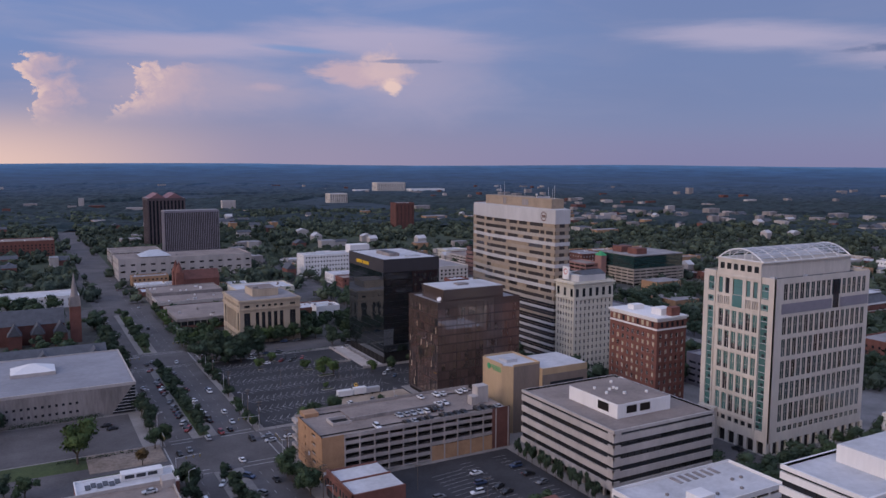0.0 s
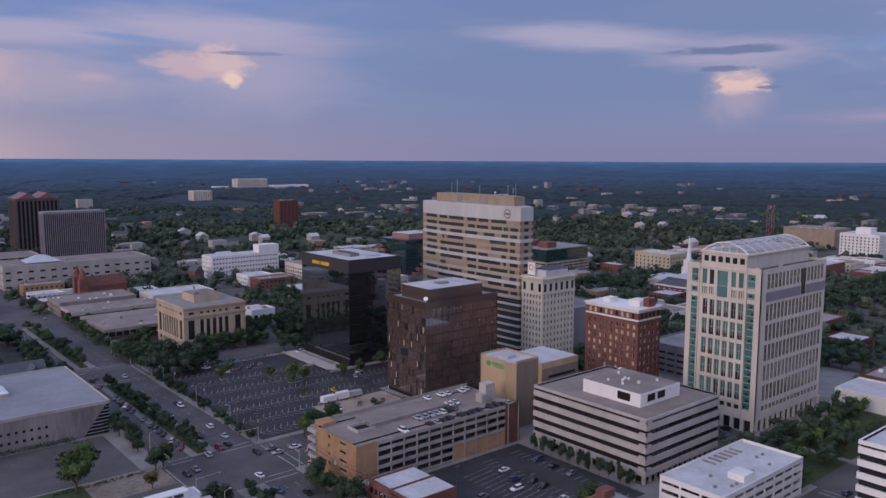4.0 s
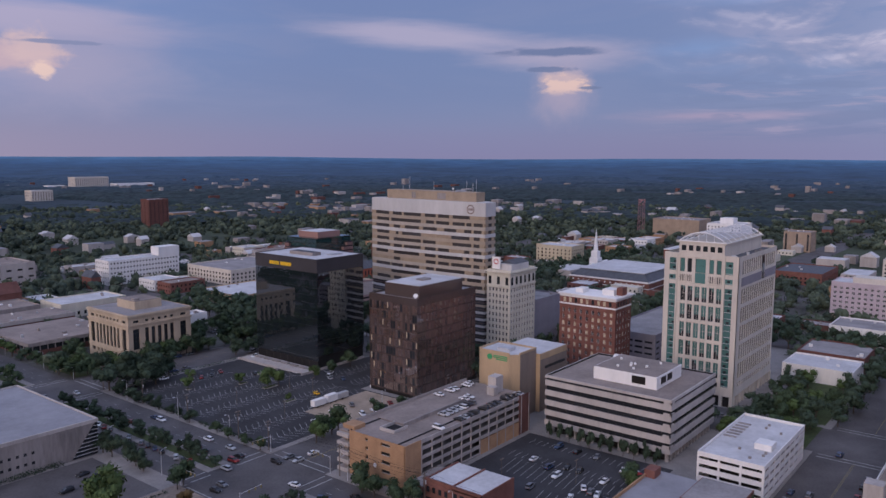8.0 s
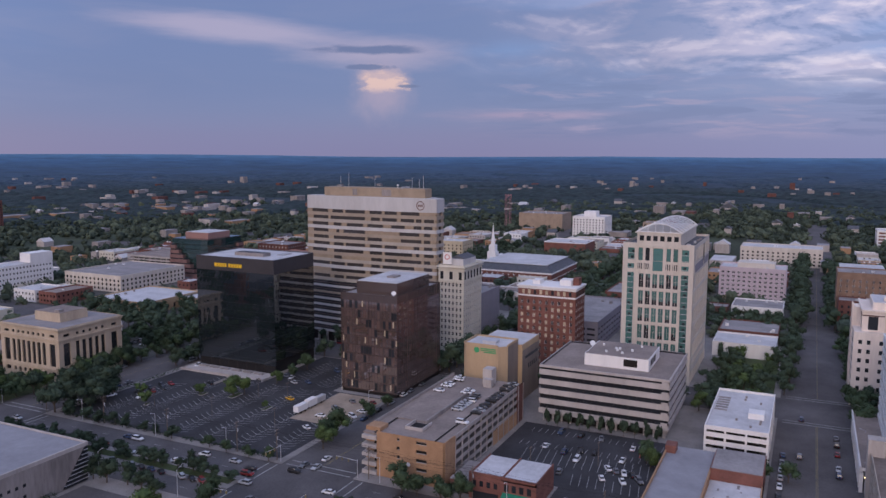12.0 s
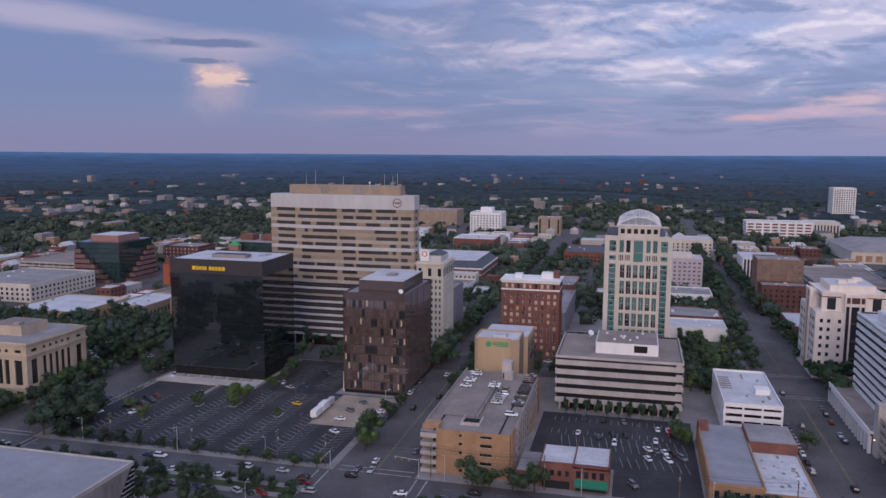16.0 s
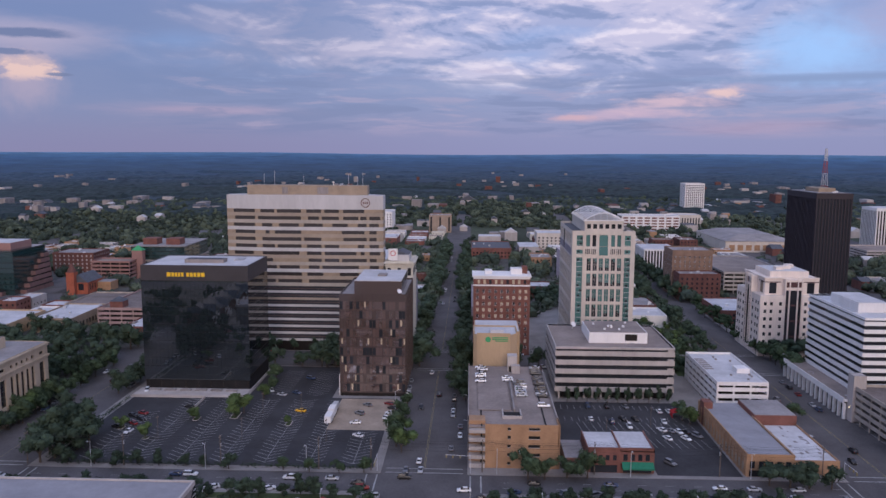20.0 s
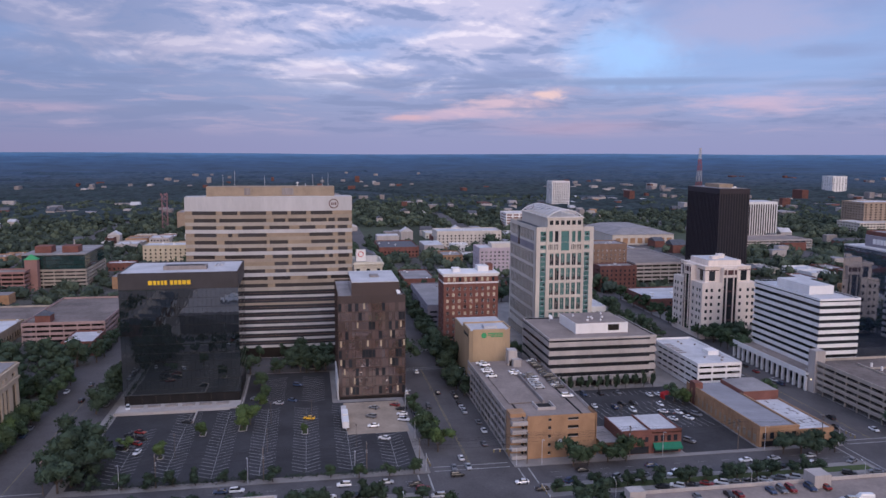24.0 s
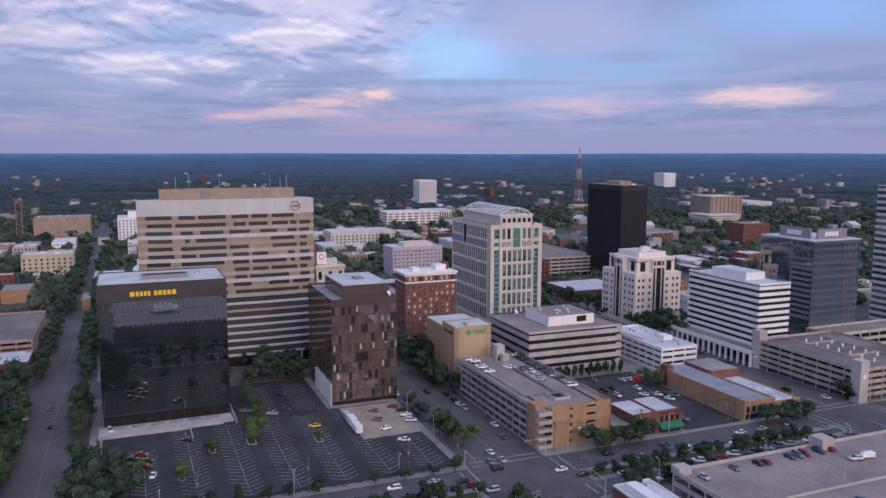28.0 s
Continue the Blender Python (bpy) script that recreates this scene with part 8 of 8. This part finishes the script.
# the glass block's forecourt
fc = thing("plaza_terrace", 167.5, 366, .17, "pale stepped concrete terrace before the glass block", "terrace")
part("terrace", Mesh().box(4, 13.3, 0, 50, 0, .6), CONC, fc)
for k in range(3):
    part("step", Mesh().box(4 - (k + 1) * .5, 4 - k * .5, 4, 46, 0, .45 - k * .15), CONC, fc)
part("low_wall", Mesh().box(1.2, 1.6, 17, 50, 0, 1.1), CONC, fc)
part("side_wall", Mesh().box(1.2, 46, -1.2, -.8, 0, 1.2), CONC, fc)
part("wall_return", Mesh().box(-12, 1.2, 16.6, 17, 0, 1.0), CONC, fc)
for i in range(6):
    part("planter", Mesh().box(9, 11, 5 + i * 7, 10 + i * 7, .6, 1.2), CONC_D, fc)

# hedges along the avenue
def hedge(x0, y0, x1, y1, h, n):
    rng = random.Random(int(x0 * 7 + y0))
    m = Mesh()
    for i in range(n):
        f = rng.random()
        x, y, z = x0 + (x1 - x0) * f + rng.uniform(-.8, .8), y0 + (y1 - y0) * f + rng.uniform(-.8, .8), rng.uniform(.2, h)
        a = rng.uniform(.25, .5)
        p = [Vector((rng.uniform(-1, 1), rng.uniform(-1, 1), rng.uniform(-1, 1))).normalized() * a for _ in range(3)]
        m.face([tuple(Vector((x, y, z)) + q) for q in p])
    o = solid("hedge", m, LEAF[0], "clipped dark green hedge beside the pavement", "hedge", "hedges")
    return o


for x0, y0, x1, y1, h, n in ((96, 302, 96, 345, 1.5, 700), (96, 352, 96, 410, 1.7, 900), (5, 345.2, 40, 345.2, 2.0, 900), (-30, 345, 0, 345, 3.0, 700), (100, 415.5, 168, 415.8, 1.5, 900), (20, 296, 50, 296.3, 1.0, 400), (165, 142.4, 165, 165, 1.5, 300)):
    hedge(x0, y0, x1, y1, h, n)


# ---- vehicles ----
PAINTS = {"white": (.72, .72, .73), "silver": (.40, .41, .43), "grey": (.16, .165, .18), "black": (.018, .018, .020), "red": (.22, .02, .02), "blue": (.035, .06, .12), "gold": (.75, .42, .02)}
CAR_PAINT = {k: mat(k + "_car_paint", c, 0.28, 0.05, 1.0, 5.0, 0.0, metal=0.15, spec=.6) for k, c in PAINTS.items()}
TAIL = mat("red_lamp_lens", (.35, .02, .02), .3, .05, 1, 5, 0)
LENS = mat("clear_lamp_lens", (.7, .7, .68), .2, .05, 1, 5, 0)


def loft(sections, slot=0):
    """A smooth body through cross-sections (x, half width, z low, z high)."""
    m = Mesh()
    ring = lambda x, w, a, b: [(x, -w, a), (x, -w * .98, a + (b - a) * .6), (x, -w * .86, b), (x, w * .86, b), (x, w * .98, a + (b - a) * .6), (x, w, a)]
    for s in sections:
        m.v.extend(ring(*s))
    for i in range(len(sections) - 1):
        for k in range(6):
            j = (k + 1) % 6
            m.f.append((i * 6 + k, i * 6 + j, (i + 1) * 6 + j, (i + 1) * 6 + k))
    m.f.append(tuple(range(6)))
    m.f.append(tuple((len(sections) - 1) * 6 + k for k in range(6)))
    m.s = [slot] * len(m.f)
    return m


KINDS = {
    "sedan": (4.7, [(-2.3, .78, .45, .85), (-2.1, .9, .35, .98), (-1.2, .92, .32, 1.0), (.9, .92, .32, .98), (1.9, .9, .35, .86), (2.3, .76, .42, .72)], [(-1.75, .72, .95, 1.02), (-1.05, .72, .95, 1.42), (.25, .72, .95, 1.44), (1.05, .74, .93, 1.0)]),
    "suv": (4.8, [(-2.35, .82, .5, 1.0), (-2.25, .94, .42, 1.15), (-1.0, .95, .4, 1.15), (1.0, .95, .4, 1.12), (2.1, .92, .42, 1.02), (2.4, .8, .5, .85)], [(-2.2, .8, 1.1, 1.2), (-1.95, .8, 1.1, 1.72), (.3, .8, 1.1, 1.74), (1.2, .8, 1.08, 1.15)]),
    "van": (5.4, [(-2.7, .95, .45, 1.2), (-2.65, .98, .42, 1.3), (1.2, .98, .42, 1.3), (2.4, .95, .45, 1.1), (2.7, .85, .5, .9)], [(-2.65, .94, 1.25, 2.1), (-1.8, .94, 1.25, 2.2), (1.2, .92, 1.25, 2.15), (2.1, .88, 1.2, 1.3)]),
}
WHEEL = Mesh().tube((0, -.11, 0), (0, .11, 0), .33, n=12).data("wheel", RUBBER)
CARS = {}


def car(x, y, angle, colour="silver", kind="sedan", z=0.055, group="cars"):
    key = (kind, colour)
    place = Matrix.Translation((x, y, z)) @ Matrix.Rotation(radians(angle), 4, "Z")
    if key in CARS:
        return copy_thing(CARS[key], place)
    length, body, cabin = KINDS[kind]
    th = thing("car" if kind != "van" else "delivery_van", x, y, z, {"sedan": colour + " four-door saloon car on asphalt", "suv": colour + " tall estate car on asphalt", "van": colour + " panel van on asphalt"}[kind], "car", group)
    th.rotation_euler = (0, 0, radians(angle))
    shell, top = loft(body), cabin[1][3]
    shell.prism([(cabin[1][0] - .05, -.62), (cabin[2][0] + .05, -.62), (cabin[2][0] + .05, .62), (cabin[1][0] - .05, .62)], top, top + .05)
    for sy_ in (-.62, .62):
        shell.box(body[-1][0] - .12, body[-1][0] + .02, sy_ - .15, sy_ + .15, .6, .72, 1)
        shell.box(body[0][0] - .02, body[0][0] + .1, sy_ - .13, sy_ + .13, .66, .82, 2)
    part("body", shell, (CAR_PAINT[colour], LENS, TAIL), th)
    part("glasshouse", loft(cabin), G_DARK if kind != "van" else CAR_PAINT[colour], th, "dark tinted windows" if kind != "van" else "")
    for sx_ in (-1.4, 1.4):
        for sy_ in (-.82, .82):
            part("wheel", WHEEL, None, th, at=(sx_, sy_, .33))
    CARS[key] = th
    th.matrix_basis = place
    return th


rngc = random.Random(2024)


def mixed():
    return rngc.choice(("white", "silver", "black", "grey", "white", "black", "grey", "silver", "black", "grey", "white", "red", "blue")), rngc.choice(("sedan", "suv", "sedan"))


def cars_at(places, angle, z, spread=0.0, fixed=None, group="parked cars"):
    for x, y in places:
        c, k = mixed()
        car(x, y, angle + rngc.uniform(-spread, spread) + rngc.choice((0, 180)), fixed or c, k, z, group)


# the big car park
cars_at([(144, 404), (140, 399), (138, 405), (131, 405), (156, 385)], 60, .2, 12, "black")
cars_at([(147, 401), (135, 400), (181, 360), (174, 350), (199, 342), (177, 344)], 60, .2, 10)
cars_at([(126, 398), (122, 412), (180, 356), (177, 412)], 0, .2, 20, "white")
car(153, 337, 75, "gold", "sedan", .2, "parked cars")
cars_at([(162, 310), (151, 312), (158, 298.8), (145, 299.4), (164, 301)], 60, .24, 20)
cars_at([(140, 312), (152, 299.2), (126, 309)], 80, .22, 20, "white")
# the garage roof
for i in range(14):
    if i not in (4, 9):
        cars_at([(171.5 - i * 3.0, 238.6)], 90, 14.8, 3, "black" if i % 3 else None)
cars_at([(170, 262), (167, 261), (160, 262), (157, 262), (150, 262), (152, 251), (155, 251)], 90, 15.15, 6, "white")
cars_at([(121, 239), (144, 246)], 90, 14.8, 6, "white")
for i in range(7):
    cars_at([(150 - i * 2.8, 246.5)], 90, 14.8, 4, rngc.choice(("black", "grey", "silver")))
# the small car park
cars_at([(149, 217), (146, 209), (150, 199), (141, 203), (128, 205.5), (147, 188), (160, 183), (160, 187), (165, 216), (165, 208), (165, 200)], 5, .2, 8)
cars_at([(137, 188), (136, 185), (136, 182), (129, 184), (129, 191), (132, 179), (150, 204), (105, 196), (138, 191)], 25, .2, 12)
# the roof deck across the avenue
cars_at([(44, 238), (46, 224), (46, 214), (46, 211), (46.5, 200), (46.5, 196.5), (46.5, 193.5), (46.5, 187), (46.5, 182)], 0, 7.12, 3)
cars_at([(37, 181), (14, 206), (18, 180), (12, 168), (34, 140)], 70, 7.12, 20)
car(37, 176, 80, "white", "van", 7.12, "parked cars")
# the avenue: parked along the median and driving
for y in np.arange(146, 258, 5.2):
    if rngc.random() < .7:
        cars_at([(68.9 + rngc.uniform(-.2, .2), y)], 60, .06, 4)
    if rngc.random() < .5:
        cars_at([(78.4, y + 2)], 120, .06, 4)
for y in np.arange(306, 412, 4.6):
    if rngc.random() < .75:
        cars_at([(68.9, y)], 60, .06, 4)
    if rngc.random() < .35:
        cars_at([(78.4, y + 2)], 120, .06, 4)
cars_at([(61, 285), (65, 287), (87, 326), (87, 312), (84, 303), (80, 301), (74, 297), (89, 288), (88, 360), (88, 365), (86, 245), (80, 268), (74, 263), (86, 220), (85, 185), (85, 174), (85, 160), (61, 240), (62, 205), (61, 380)], 90, .06, 5)
cars_at([(69, 425), (72, 429), (84, 423), (62, 500), (83, 520), (88, 600), (63, 640), (83, 690)], 90, .06, 5)
# the cross streets
cars_at([(177, 273.2), (171, 273.2), (163, 273.2), (157, 273.2), (151, 273.2), (138, 270), (128, 270), (115, 273), (190, 270), (200, 270)], 0, .06, 2)
cars_at([(103, 284), (95, 283), (95, 288), (145, 294), (151, 294), (157, 294), (168, 294), (180, 294), (187, 294), (198, 294), (160, 287), (178, 280), (212, 285)], 0, .06, 2)
cars_at([(205, 118.5), (197, 118.5), (187, 118.5), (172, 118.5), (166, 118.5), (178, 136.5), (170, 136.5), (163, 136.5), (156, 136.5), (148, 136.5), (140, 136.5), (132, 136.5), (179, 131), (223, 131), (358, 136), (426, 136), (110, 131), (105, 118), (120, 126)], 0, .06, 2)
cars_at([(191, 434), (183, 422), (140, 421), (133, 421), (126, 421), (158, 444), (150, 444), (205, 444), (270, 422), (300, 430), (282, 444), (215, 436)], 0, .06, 2)
cars_at([(225, 200), (225, 208), (225, 230), (249, 190), (249, 215), (249, 240), (225, 320), (225, 335), (249, 330), (249, 345), (240, 180), (234, 340), (225, 380), (249, 372)], 90, .06, 2)
for i in range(30):
    cars_at([(rngc.uniform(258, 640), rngc.choice((270, 293, 278, 286)))], 0, .06, 1)
# yards further off
for x0, y0, nx, ny in ((256, 190, 4, 2), (350, 108 - 60, 5, 3), (318, 380, 6, 4), (258, 350, 5, 4), (330, 530, 5, 5), (176, 470, 3, 2)):
    for i in range(nx):
        for j in range(ny):
            if rngc.random() < .6 and free(x0 + 20 + i * 3, y0 + j * 9):
                cars_at([(x0 + 20 + i * 3, y0 + j * 9)], 90, .2, 4)
cars_at([(42, 326), (40, 331), (30, 322)], 10, .2, 8, "black")

# trailers on the sand forecourt
tr = thing("white_trailers", 138, 321.6, .2, "white office trailers in a row on the sand forecourt", "trailer")
part("trailer_body", Mesh().box(0, 7, 0, 2.6, .8, 3.4), WHITE, tr)
part("trailer_body", Mesh().box(8, 14, 0, 2.6, .8, 3.8), WHITE, tr)
part("trailer_body", Mesh().box(14.6, 21, .3, 2.4, .6, 3.0), METAL, tr)
part("hitch", Mesh().box(-1.4, 0, 1.1, 1.5, .7, .9), METAL, tr)
for x in (2, 5.2, 9.5, 12.5, 17):
    for y in (.1, 2.5):
        part("wheel", Mesh().tube((x, y - .12, .42), (x, y + .12, .42), .42, n=12), RUBBER, tr)
tent = thing("red_market_tent", 155, 181, .2, "red fabric market tent on posts", "tent")
part("canopy", Mesh().prism([(-2.2, -2.2), (2.2, -2.2), (2.2, 2.2), (-2.2, 2.2)], 2.3, 3.6, top=[(-.2, -.2), (.2, -.2), (.2, .2), (-.2, .2)]), RED, tent)
part("side_panel", Mesh().box(-2.2, 2.2, 2.1, 2.2, .2, 2.3), RED, tent)
for x in (-2.1, 2.1):
    for y in (-2.1, 2.1):
        part("post", Mesh().tube((x, y, 0), (x, y, 2.3), .06), METAL, tent)

# ---- poles, lamps, signals and wires ----
def pole(x, y, h=11.5, arm=0.0):
    th = thing("utility_pole", x, y, .1, "weathered wooden utility pole with crossarms", "pole", "utility poles")
    part("shaft", Mesh().tube((0, 0, 0), (0, 0, h), .2, .13, 8), WOOD, th)
    for z in (h - .6, h - 1.8):
        part("crossarm", Mesh().box(-1.3, 1.3, -.08, .08, z, z + .18), WOOD, th)
    for xx in (-1.1, -.5, .5, 1.1):
        part("insulator", Mesh().tube((xx, 0, h - .42), (xx, 0, h - .2), .07, n=6), CONC, th)
    part("transformer", Mesh().tube((.35, 0, h - 4), (.35, 0, h - 2.9), .28, n=10), METAL, th)
    return th


PY = [148, 182, 224, 262, 300, 318, 352, 386, 420]
for y in PY:
    pole(95.2, y)
wires = Mesh()
for a, b in zip(PY, PY[1:]):
    for xx, z in ((-1.1, 11.2), (-.5, 11.2), (1.1, 11.2), (-1.1, 10.0), (1.1, 10.0), (0, 8.2)):
        last = None
        for k in range(7):
            f = k / 6
            p = (95.2 + xx, a + (b - a) * f, z + .1 - 1.1 * 4 * f * (1 - f) * (b - a) / 40)
            if last:
                wires.tube(last, p, .03, n=3)
            last = p
solid("overhead_wires", wires, RUBBER, "black overhead wires strung along the avenue", "wires", kind="stuff")


def street_lamp(x, y, turn=0.0, h=9.0):
    th = thing("street_lamp", x, y, .15, "grey steel street lamp with a curved arm", "street lamp", "street lamps", turn=turn)
    part("mast", Mesh().tube((0, 0, 0), (0, 0, h), .13, .08, 8), METAL, th)
    part("arm", Mesh().tube((0, 0, h - .1), (1.6, 0, h + .5), .06, .05, 6), METAL, th)
    part("lamp_head", Mesh().box(1.4, 2.2, -.14, .14, h + .4, h + .58), METAL, th)
    return th


for y in (160, 200, 245, 310, 345, 385, 465, 510):
    street_lamp(57, y, 0)
    street_lamp(94, y + 12, math.pi)
for x in (120, 150, 185, 215):
    street_lamp(x, 266.4, math.pi / 2)
    street_lamp(x + 8, 110.6 - 1, math.pi / 2)
    street_lamp(x + 5, 297.5, -math.pi / 2)
for x, y in ((120, 320), (120, 352), (150, 352), (120, 384), (150, 336), (140, 195), (125, 215)):
    lm = thing("lot_lamp", x, y, .2, "twin-headed car-park lamp post", "lamp post", "car park lamps")
    part("mast", Mesh().tube((0, 0, 0), (0, 0, 8.5), .10, .07, 8), WOOD, lm)
    for s in (-1, 1):
        part("lamp_head", Mesh().box(s * .2 if s > 0 else -1, 1 if s > 0 else -.2, -.2, .2, 8.4, 8.6), WOOD, lm)


def signal(x, y, turn):
    th = thing("traffic_signal", x, y, .1, "steel traffic-signal mast with hanging lights", "traffic signal", "traffic signals", turn=turn)
    part("mast", Mesh().tube((0, 0, 0), (0, 0, 6.5), .14, .1, 8), METAL, th)
    part("arm", Mesh().tube((0, 0, 6.0), (8.5, 0, 6.4), .09, .06, 6), METAL, th)
    for u in (3.5, 6.0, 8.2):
        part("signal_head", Mesh().box(u - .18, u + .18, -.16, .16, 5.2, 6.2), YLINE, th)


for x, y, t in ((56.5, 266.0, 0), (94.5, 297.8, math.pi), (94.5, 266.0, math.pi / 2), (56.5, 297.8, -math.pi / 2), (56.5, 141, 0), (94.8, 109, math.pi), (94.8, 141, math.pi), (56.5, 419, 0), (94.8, 447.6, math.pi)):
    signal(x, y, t)
